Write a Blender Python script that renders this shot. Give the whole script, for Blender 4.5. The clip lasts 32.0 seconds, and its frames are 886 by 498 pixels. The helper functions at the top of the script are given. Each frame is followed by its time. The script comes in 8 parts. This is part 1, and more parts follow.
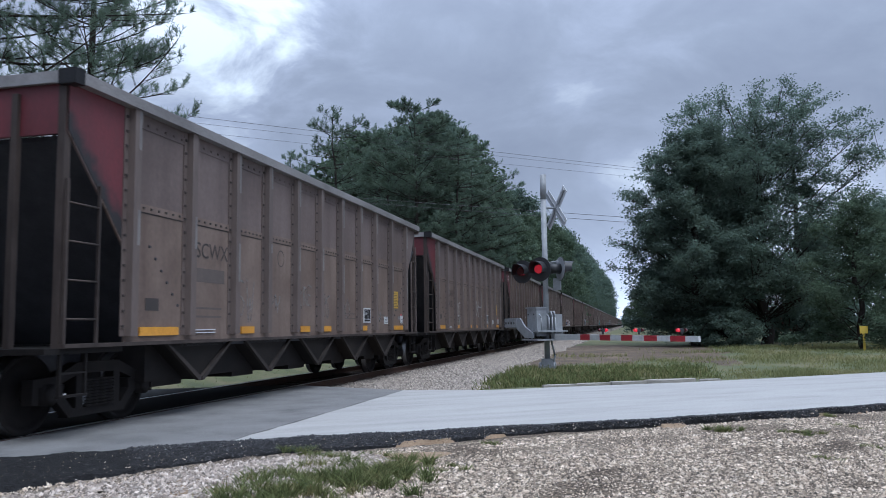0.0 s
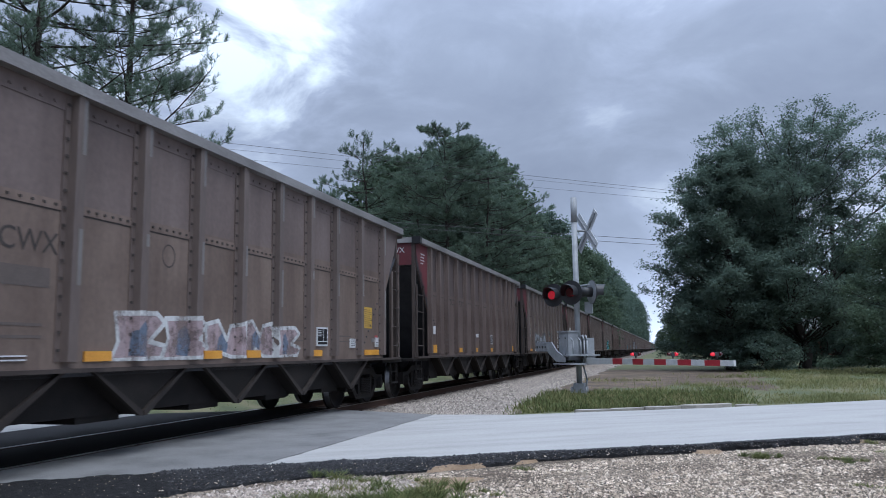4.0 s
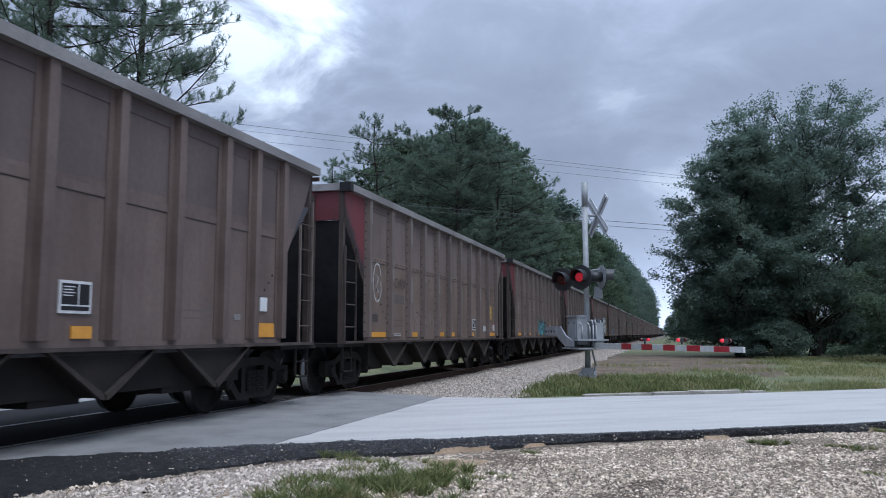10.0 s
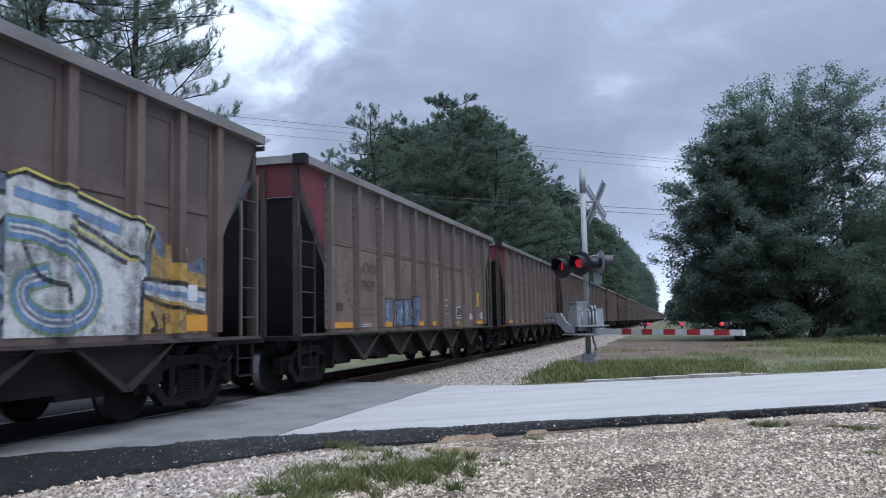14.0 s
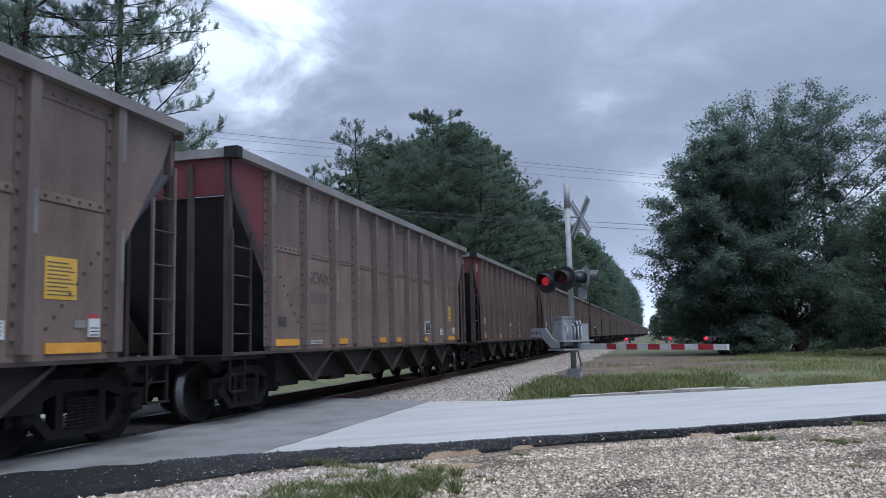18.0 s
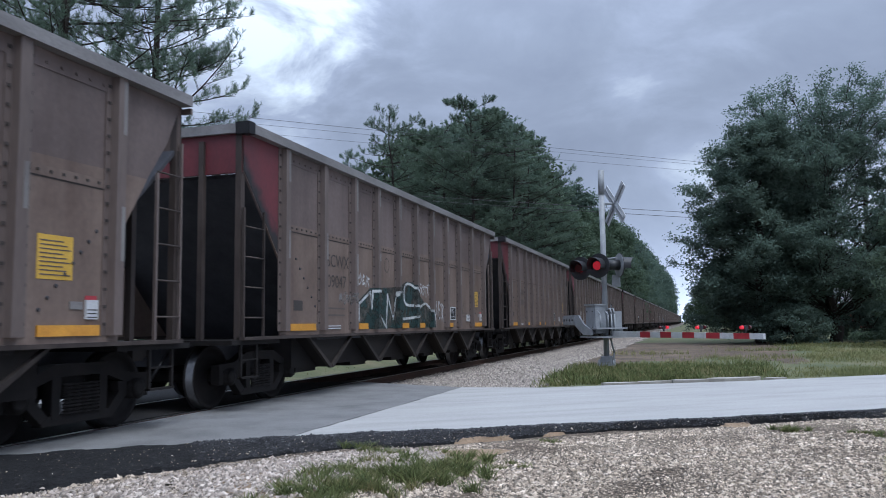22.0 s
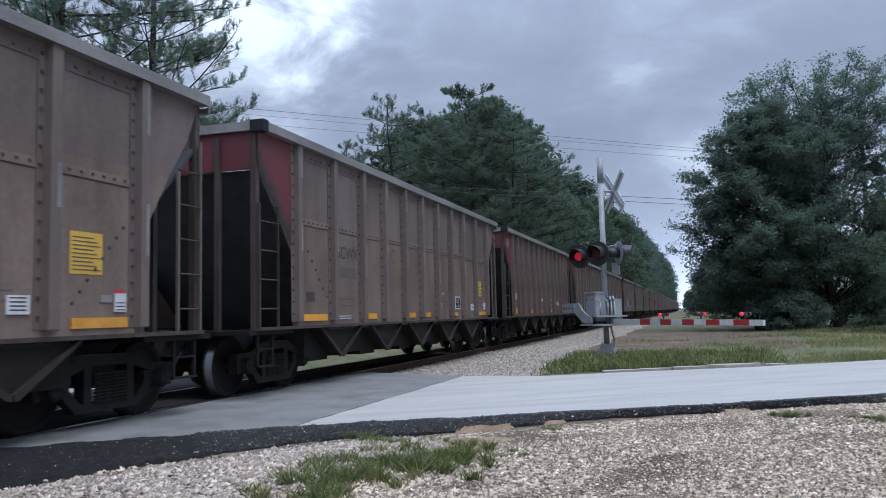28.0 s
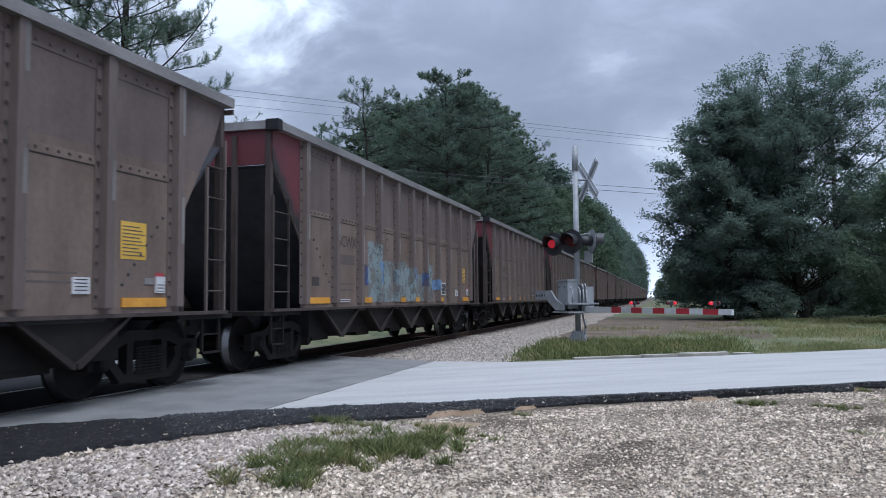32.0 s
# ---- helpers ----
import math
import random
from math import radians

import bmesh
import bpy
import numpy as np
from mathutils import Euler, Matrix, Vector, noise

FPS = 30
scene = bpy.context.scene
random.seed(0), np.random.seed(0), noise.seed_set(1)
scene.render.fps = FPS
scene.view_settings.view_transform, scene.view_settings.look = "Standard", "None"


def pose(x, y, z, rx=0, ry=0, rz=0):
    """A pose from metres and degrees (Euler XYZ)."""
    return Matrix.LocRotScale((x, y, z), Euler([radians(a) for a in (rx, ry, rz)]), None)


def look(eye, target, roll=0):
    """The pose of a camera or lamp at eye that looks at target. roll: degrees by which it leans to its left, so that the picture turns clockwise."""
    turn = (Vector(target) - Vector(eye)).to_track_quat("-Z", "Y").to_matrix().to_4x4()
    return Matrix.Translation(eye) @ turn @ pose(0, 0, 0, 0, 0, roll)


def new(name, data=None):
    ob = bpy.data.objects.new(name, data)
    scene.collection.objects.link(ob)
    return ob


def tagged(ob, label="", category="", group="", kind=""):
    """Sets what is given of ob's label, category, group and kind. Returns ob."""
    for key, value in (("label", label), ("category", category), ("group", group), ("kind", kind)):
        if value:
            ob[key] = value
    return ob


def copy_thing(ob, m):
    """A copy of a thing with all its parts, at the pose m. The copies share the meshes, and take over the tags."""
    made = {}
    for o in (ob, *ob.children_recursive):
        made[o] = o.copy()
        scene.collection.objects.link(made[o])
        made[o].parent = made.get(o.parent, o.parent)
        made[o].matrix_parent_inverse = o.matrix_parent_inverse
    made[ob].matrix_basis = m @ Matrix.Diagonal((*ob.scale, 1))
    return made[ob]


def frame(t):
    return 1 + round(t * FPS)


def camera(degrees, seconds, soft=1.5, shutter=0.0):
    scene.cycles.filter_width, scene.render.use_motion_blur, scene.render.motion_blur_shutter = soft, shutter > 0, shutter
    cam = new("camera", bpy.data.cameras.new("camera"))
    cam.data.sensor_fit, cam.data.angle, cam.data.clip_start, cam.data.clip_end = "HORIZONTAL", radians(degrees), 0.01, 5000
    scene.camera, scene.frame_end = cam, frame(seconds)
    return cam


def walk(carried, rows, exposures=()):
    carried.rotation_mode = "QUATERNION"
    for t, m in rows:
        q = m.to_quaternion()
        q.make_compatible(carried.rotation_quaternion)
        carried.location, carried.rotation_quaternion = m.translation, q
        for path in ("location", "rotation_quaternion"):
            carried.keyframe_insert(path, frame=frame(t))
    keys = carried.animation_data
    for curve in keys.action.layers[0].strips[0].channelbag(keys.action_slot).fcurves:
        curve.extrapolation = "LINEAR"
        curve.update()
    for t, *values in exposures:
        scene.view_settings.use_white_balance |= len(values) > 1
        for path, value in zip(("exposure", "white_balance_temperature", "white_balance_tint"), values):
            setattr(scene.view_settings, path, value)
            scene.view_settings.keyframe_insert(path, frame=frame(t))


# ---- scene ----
# ---------------------------------------------------------------- camera
EYE = (0.0, 0.0, 1.17)
TURNS = (
    (0, 13.148, 5.538, 0.718), (0.5, 13.429, 5.731, 0.522), (1, 14.046, 5.942, 0.463), (1.5, 14.560, 6.087, 0.554),
    (2, 14.851, 6.302, 0.648), (2.5, 15.085, 6.574, 0.633), (3, 15.228, 6.861, 0.715), (3.5, 15.300, 7.058, 0.714),
    (5.5, 15.730, 7.807, 0.919), (6, 16.004, 7.878, 1.047), (6.5, 16.127, 7.161, 0.861), (7, 16.273, 6.447, 0.529),
    (7.5, 16.333, 6.237, -0.401), (8, 15.871, 6.252, -0.246), (8.5, 16.138, 6.676, 0.011), (9, 16.139, 7.211, 0.199),
    (9.5, 15.832, 6.854, 0.184), (10, 15.973, 6.058, 0.0), (10.5, 16.400, 5.201, -0.070), (11, 16.369, 4.677, -0.170),
    (11.5, 16.265, 4.200, 0.105), (12, 16.069, 3.615, 0.427), (12.5, 15.688, 3.679, 0.672), (13, 15.526, 4.158, 0.942),
    (13.5, 15.764, 4.862, 1.125), (14, 16.001, 5.259, 1.112), (14.5, 15.927, 5.442, 1.060), (16.5, 14.749, 6.086, 1.033),
    (17, 14.581, 6.176, 1.234), (17.5, 14.673, 6.158, 1.300), (18, 14.950, 6.343, 1.336), (18.5, 15.191, 6.278, 1.556),
    (19, 15.268, 6.146, 1.702), (19.5, 15.257, 6.138, 1.509), (20, 15.704, 5.961, 1.324), (20.5, 16.850, 5.928, 1.286),
    (21, 17.635, 5.903, 0.923), (21.5, 17.668, 5.890, 0.684), (22, 17.249, 5.390, 0.734), (22.5, 17.332, 4.556, 0.781),
    (23, 17.829, 4.520, 0.697), (23.5, 17.966, 4.728, 0.298), (24, 17.976, 4.710, 0.559), (24.5, 18.415, 4.486, 1.169),
    (25, 17.962, 4.430, 1.355), (25.5, 16.935, 4.599, 1.064), (27.5, 17.322, 4.795, 1.346), (28, 17.262, 4.631, 1.265),
    (28.5, 16.871, 4.364, 1.446), (29, 16.559, 4.242, 1.426), (29.5, 16.108, 4.062, 0.980), (30, 15.576, 3.910, 0.436),
    (30.5, 15.407, 3.731, 0.257), (31, 15.321, 3.347, 0.330), (31.5, 15.267, 3.392, 0.401), (32, 15.336, 3.560, 0.449),
)
cam = camera(58.0, 32.0, soft=0.92, shutter=0.07)
walk(cam, [(t, pose(*EYE, 90 + p, r, y)) for t, y, p, r in TURNS], exposures=[(0, 0.77, 5760, 8), (9, 0.77, 5750, 8), (12, 0.88, 5770, 8), (14, 0.86, 5770, 8), (18, 0.76, 5770, 8), (24, 0.77, 5780, 8), (32, 0.79, 5800, 8)])

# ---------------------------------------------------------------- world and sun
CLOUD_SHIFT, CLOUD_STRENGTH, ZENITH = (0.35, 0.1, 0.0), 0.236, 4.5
SUN_ELEV, SUN_AZ = 66.0, 125.0          # degrees; azimuth to the right of the track's direction
world = bpy.data.worlds.new("overcast_sky")
scene.world = world
world.use_nodes = True
wn, wl = world.node_tree.nodes, world.node_tree.links
wn.clear()
_a, _e = radians(SUN_AZ), radians(SUN_ELEV)
SUN_WAY = Vector((math.sin(_a) * math.cos(_e), math.cos(_a) * math.cos(_e), math.sin(_e)))


def wnode(kind, **props):
    n = wn.new(kind)
    for k, v in props.items():
        n.inputs[k].default_value = v
    return n


def wmath(op, a, b=None, c=None):
    n = wn.new("ShaderNodeMath")
    n.operation = op
    for i, v in enumerate((a, b, c)):
        if v is None:
            continue
        if isinstance(v, (int, float)):
            n.inputs[i].default_value = v
        else:
            wl.new(v, n.inputs[i])
    return n.outputs[0]


sky = wn.new("ShaderNodeTexSky")
sky.sky_type, sky.sun_disc = "NISHITA", False
sky.sun_elevation, sky.sun_rotation = radians(SUN_ELEV), radians(SUN_AZ)
coord = wn.new("ShaderNodeTexCoord")
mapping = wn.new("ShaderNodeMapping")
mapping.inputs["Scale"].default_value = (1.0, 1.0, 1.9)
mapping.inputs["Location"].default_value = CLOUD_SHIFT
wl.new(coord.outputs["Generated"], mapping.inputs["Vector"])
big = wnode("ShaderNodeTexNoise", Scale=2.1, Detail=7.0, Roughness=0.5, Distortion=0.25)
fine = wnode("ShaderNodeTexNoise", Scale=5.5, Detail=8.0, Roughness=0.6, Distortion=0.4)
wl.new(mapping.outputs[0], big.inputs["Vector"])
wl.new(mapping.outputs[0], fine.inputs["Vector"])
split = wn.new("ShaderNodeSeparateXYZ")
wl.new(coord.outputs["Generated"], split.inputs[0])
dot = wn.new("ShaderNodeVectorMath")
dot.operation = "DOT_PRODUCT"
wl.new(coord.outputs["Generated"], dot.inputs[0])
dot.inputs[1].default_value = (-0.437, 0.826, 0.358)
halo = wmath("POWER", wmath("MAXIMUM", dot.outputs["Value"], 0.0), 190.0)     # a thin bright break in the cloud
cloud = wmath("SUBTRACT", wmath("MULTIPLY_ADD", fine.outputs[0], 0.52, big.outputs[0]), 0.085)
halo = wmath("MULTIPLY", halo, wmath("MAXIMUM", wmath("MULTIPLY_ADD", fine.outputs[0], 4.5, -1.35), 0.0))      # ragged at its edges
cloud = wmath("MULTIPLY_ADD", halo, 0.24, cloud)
east = wn.new("ShaderNodeVectorMath")
east.operation = "DOT_PRODUCT"
wl.new(coord.outputs["Generated"], east.inputs[0])
east.inputs[1].default_value = (0.253, 0.945, 0.208)
cloud = wmath("MULTIPLY_ADD", wmath("POWER", wmath("MAXIMUM", east.outputs["Value"], 0.0), 14.0), 0.085, cloud)     # thinner cloud over the road
bank = wn.new("ShaderNodeVectorMath")
bank.operation = "DOT_PRODUCT"
wl.new(coord.outputs["Generated"], bank.inputs[0])
bank.inputs[1].default_value = (-0.17, 0.90, 0.40)
cloud = wmath("MULTIPLY_ADD", wmath("POWER", wmath("MAXIMUM", bank.outputs["Value"], 0.0), 35.0), -0.07, cloud)     # a heavier bank above the track
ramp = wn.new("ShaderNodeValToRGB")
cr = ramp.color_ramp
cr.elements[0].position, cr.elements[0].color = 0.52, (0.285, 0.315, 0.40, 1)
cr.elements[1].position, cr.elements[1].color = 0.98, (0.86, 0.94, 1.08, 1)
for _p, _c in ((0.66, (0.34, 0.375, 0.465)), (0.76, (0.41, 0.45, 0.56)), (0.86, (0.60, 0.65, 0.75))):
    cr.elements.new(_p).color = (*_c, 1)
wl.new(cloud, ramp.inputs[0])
height = wmath("MAXIMUM", split.outputs[2], 0.0)
rise = wmath("MULTIPLY_ADD", wmath("POWER", height, 3.0), 7.0, wmath("MULTIPLY_ADD", height, ZENITH, 1.25))
rise = wmath("MULTIPLY_ADD", wmath("POWER", wmath("SUBTRACT", 1.0, height), 13.0), 8.5, rise)        # paler towards the horizon   # overcast skies brighten towards the zenith
bg_sky = wnode("ShaderNodeBackground", Strength=0.05)
wl.new(sky.outputs[0], bg_sky.inputs["Color"])
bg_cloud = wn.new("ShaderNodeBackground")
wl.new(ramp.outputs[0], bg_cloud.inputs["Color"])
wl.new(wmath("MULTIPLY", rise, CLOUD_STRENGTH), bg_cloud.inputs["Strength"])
mixw = wnode("ShaderNodeMixShader", Fac=0.92)
wl.new(bg_sky.outputs[0], mixw.inputs[1])
wl.new(bg_cloud.outputs[0], mixw.inputs[2])
wout = wn.new("ShaderNodeOutputWorld")
wl.new(mixw.outputs[0], wout.inputs["Surface"])

sun = new("sun", bpy.data.lights.new("sun", "SUN"))
sun.data.energy, sun.data.angle, sun.data.color = 1.4, radians(45), (1.0, 0.97, 0.92)
sun.matrix_world = look(SUN_WAY * 200, (0, 0, 0))


# ---------------------------------------------------------------- materials
def material(name, colours, scale=6.0, rough=0.8, metal=0.0, bump=0.2, bump_scale=40.0, depth=0.004, spread=(0.3, 0.7),
             stretch=(1, 1, 1), vary=0.0, island=0.0, world_space=False, translucent=0.0, streak=None, spec=0.5):
    """A weathered surface: two colours mixed by a coarse noise, darkened by a fine one, with fine relief."""
    m = bpy.data.materials.new(name)
    m.use_nodes = True
    n, l = m.node_tree.nodes, m.node_tree.links
    b = n["Principled BSDF"]
    b.inputs["Metallic"].default_value = metal
    b.inputs["Specular IOR Level"].default_value = spec
    tc = n.new("ShaderNodeTexCoord")
    mp = n.new("ShaderNodeMapping")
    mp.inputs["Scale"].default_value = stretch
    if world_space:
        geo = n.new("ShaderNodeNewGeometry")
        l.new(geo.outputs["Position"], mp.inputs["Vector"])
    else:
        l.new(tc.outputs["Object"], mp.inputs["Vector"])
    a = n.new("ShaderNodeTexNoise")
    a.inputs["Scale"].default_value, a.inputs["Detail"].default_value, a.inputs["Roughness"].default_value = scale, 6, 0.6
    l.new(mp.outputs[0], a.inputs["Vector"])
    r = n.new("ShaderNodeValToRGB")
    els = r.color_ramp.elements
    els[0].position, els[1].position = spread
    els[0].color, els[1].color = (*colours[0], 1), (*colours[-1], 1)
    for i, c in enumerate(colours[1:-1]):
        els.new(spread[0] + (spread[1] - spread[0]) * (i + 1) / (len(colours) - 1)).color = (*c, 1)
    l.new(a.outputs[0], r.inputs[0])
    f = n.new("ShaderNodeTexNoise")
    f.inputs["Scale"].default_value, f.inputs["Detail"].default_value = bump_scale, 4
    l.new(mp.outputs[0], f.inputs["Vector"])
    hsv = n.new("ShaderNodeHueSaturation")
    if streak:
        sm = n.new("ShaderNodeMapping")
        sm.inputs["Scale"].default_value = (1.0, 2.6, 0.30)
        l.new(tc.outputs["Object"], sm.inputs["Vector"])
        sn = n.new("ShaderNodeTexNoise")
        sn.inputs["Scale"].default_value, sn.inputs["Detail"].default_value, sn.inputs["Roughness"].default_value = 0.8, 4, 0.55
        l.new(sm.outputs[0], sn.inputs["Vector"])
        sr = n.new("ShaderNodeMapRange")
        for key, v in (("From Min", 0.45), ("From Max", 0.75), ("To Min", 0.0), ("To Max", streak[1])):
            sr.inputs[key].default_value = v
        l.new(sn.outputs[0], sr.inputs["Value"])
        mixc = n.new("ShaderNodeMix")
        mixc.data_type = "RGBA"
        l.new(sr.outputs[0], mixc.inputs["Factor"])
        l.new(r.outputs[0], mixc.inputs["A"])
        mixc.inputs["B"].default_value = (*streak[0], 1)
        l.new(mixc.outputs["Result"], hsv.inputs["Color"])
    else:
        l.new(r.outputs[0], hsv.inputs["Color"])
    val = n.new("ShaderNodeMath")
    val.operation = "MULTIPLY_ADD"
    val.inputs[1].default_value, val.inputs[2].default_value = 0.5, 0.75
    l.new(f.outputs[0], val.inputs[0])
    last = val
    for amount, kind, out in ((vary, "ShaderNodeObjectInfo", "Random"), (island, "ShaderNodeNewGeometry", "Random Per Island")):
        if amount:
            o = n.new(kind)
            q = n.new("ShaderNodeMath")
            q.operation = "MULTIPLY_ADD"
            q.inputs[1].default_value, q.inputs[2].default_value = amount, 1 - amount / 2
            l.new(o.outputs[out], q.inputs[0])
            w = n.new("ShaderNodeMath")
            w.operation = "MULTIPLY"
            l.new(last.outputs[0], w.inputs[0])
            l.new(q.outputs[0], w.inputs[1])
            last = w
    l.new(last.outputs[0], hsv.inputs["Value"])
    l.new(hsv.outputs[0], b.inputs["Base Color"])
    rr = n.new("ShaderNodeMath")
    rr.operation = "MULTIPLY_ADD"
    rr.inputs[1].default_value, rr.inputs[2].default_value = 0.25, rough - 0.12
    rr.use_clamp = True
    l.new(a.outputs[0], rr.inputs[0])
    l.new(rr.outputs[0], b.inputs["Roughness"])
    if bump:
        bp = n.new("ShaderNodeBump")
        bp.inputs["Strength"].default_value, bp.inputs["Distance"].default_value = bump, depth
        l.new(f.outputs[0], bp.inputs["Height"])
        l.new(bp.outputs[0], b.inputs["Normal"])
    if translucent:
        b.inputs["Transmission Weight"].default_value = 0.0
        t = n.new("ShaderNodeBsdfTranslucent")
        l.new(hsv.outputs[0], t.inputs["Color"])
        mx = n.new("ShaderNodeMixShader")
        mx.inputs[0].default_value = translucent
        l.new(b.outputs[0], mx.inputs[1])
        l.new(t.outputs[0], mx.inputs[2])
        l.new(mx.outputs[0], n["Material Output"].inputs["Surface"])
    return m


def pebbly(name, colours, cell, gap, coarse=0.8, bump=0.7, depth=0.012):
    """Packed grit: each cell has its own tone, dark gaps between, and slow patches of damp and dust."""
    m = bpy.data.materials.new(name)
    m.use_nodes = True
    n, l = m.node_tree.nodes, m.node_tree.links
    b = n["Principled BSDF"]
    b.inputs["Roughness"].default_value = 0.95
    b.inputs["Specular IOR Level"].default_value = 0.2
    geo = n.new("ShaderNodeNewGeometry")
    wob = n.new("ShaderNodeTexNoise")
    wob.inputs["Scale"].default_value, wob.inputs["Detail"].default_value = cell * 0.6, 3
    l.new(geo.outputs["Position"], wob.inputs["Vector"])
    add = n.new("ShaderNodeVectorMath")
    add.operation = "MULTIPLY_ADD"
    add.inputs[1].default_value = (0.6 / cell,) * 3
    l.new(wob.outputs["Color"], add.inputs[0])
    l.new(geo.outputs["Position"], add.inputs[2])
    v = n.new("ShaderNodeTexVoronoi")
    v.inputs["Scale"].default_value = cell
    l.new(add.outputs[0], v.inputs["Vector"])
    sep = n.new("ShaderNodeSeparateColor")
    l.new(v.outputs["Color"], sep.inputs[0])
    big = n.new("ShaderNodeTexNoise")
    big.inputs["Scale"].default_value, big.inputs["Detail"].default_value, big.inputs["Roughness"].default_value = coarse, 6, 0.65
    l.new(geo.outputs["Position"], big.inputs["Vector"])
    mixv = n.new("ShaderNodeMath")
    mixv.operation = "MULTIPLY_ADD"
    mixv.inputs[1].default_value = 0.5
    l.new(sep.outputs[0], mixv.inputs[0])
    half = n.new("ShaderNodeMath")
    half.operation = "MULTIPLY_ADD"
    half.inputs[1].default_value, half.inputs[2].default_value = 1.5, -0.5
    l.new(big.outputs[0], half.inputs[0])
    l.new(half.outputs[0], mixv.inputs[2])
    r = n.new("ShaderNodeValToRGB")
    els = r.color_ramp.elements
    els[0].position, els[1].position = 0.12, 0.92
    els[0].color, els[1].color = (*colours[0], 1), (*colours[-1], 1)
    els.new(0.5).color = (*colours[1], 1)
    l.new(mixv.outputs[0], r.inputs[0])
    dk = n.new("ShaderNodeMapRange")
    for key, x in (("From Min", 0.35), ("From Max", 0.75), ("To Min", 1.0), ("To Max", gap)):
        dk.inputs[key].default_value = x
    l.new(v.outputs["Distance"], dk.inputs["Value"])
    hsv = n.new("ShaderNodeHueSaturation")
    l.new(r.outputs[0], hsv.inputs["Color"])
    l.new(dk.outputs[0], hsv.inputs["Value"])
    l.new(hsv.outputs[0], b.inputs["Base Color"])
    inv = n.new("ShaderNodeMath")
    inv.operation = "SUBTRACT"
    inv.inputs[0].default_value = 1.0
    l.new(v.outputs["Distance"], inv.inputs[1])
    bp = n.new("ShaderNodeBump")
    bp.inputs["Strength"].default_value, bp.inputs["Distance"].default_value = bump, depth
    l.new(inv.outputs[0], bp.inputs["Height"])
    l.new(bp.outputs[0], b.inputs["Normal"])
    return m


def glow(name, colour, strength, base=(0.3, 0.02, 0.02)):
    m = bpy.data.materials.new(name)
    m.use_nodes = True
    b = m.node_tree.nodes["Principled BSDF"]
    b.inputs["Base Color"].default_value = (*base, 1)
    b.inputs["Emission Color"].default_value = (*colour, 1)
    b.inputs["Emission Strength"].default_value = strength
    b.inputs["Roughness"].default_value = 0.25
    return m


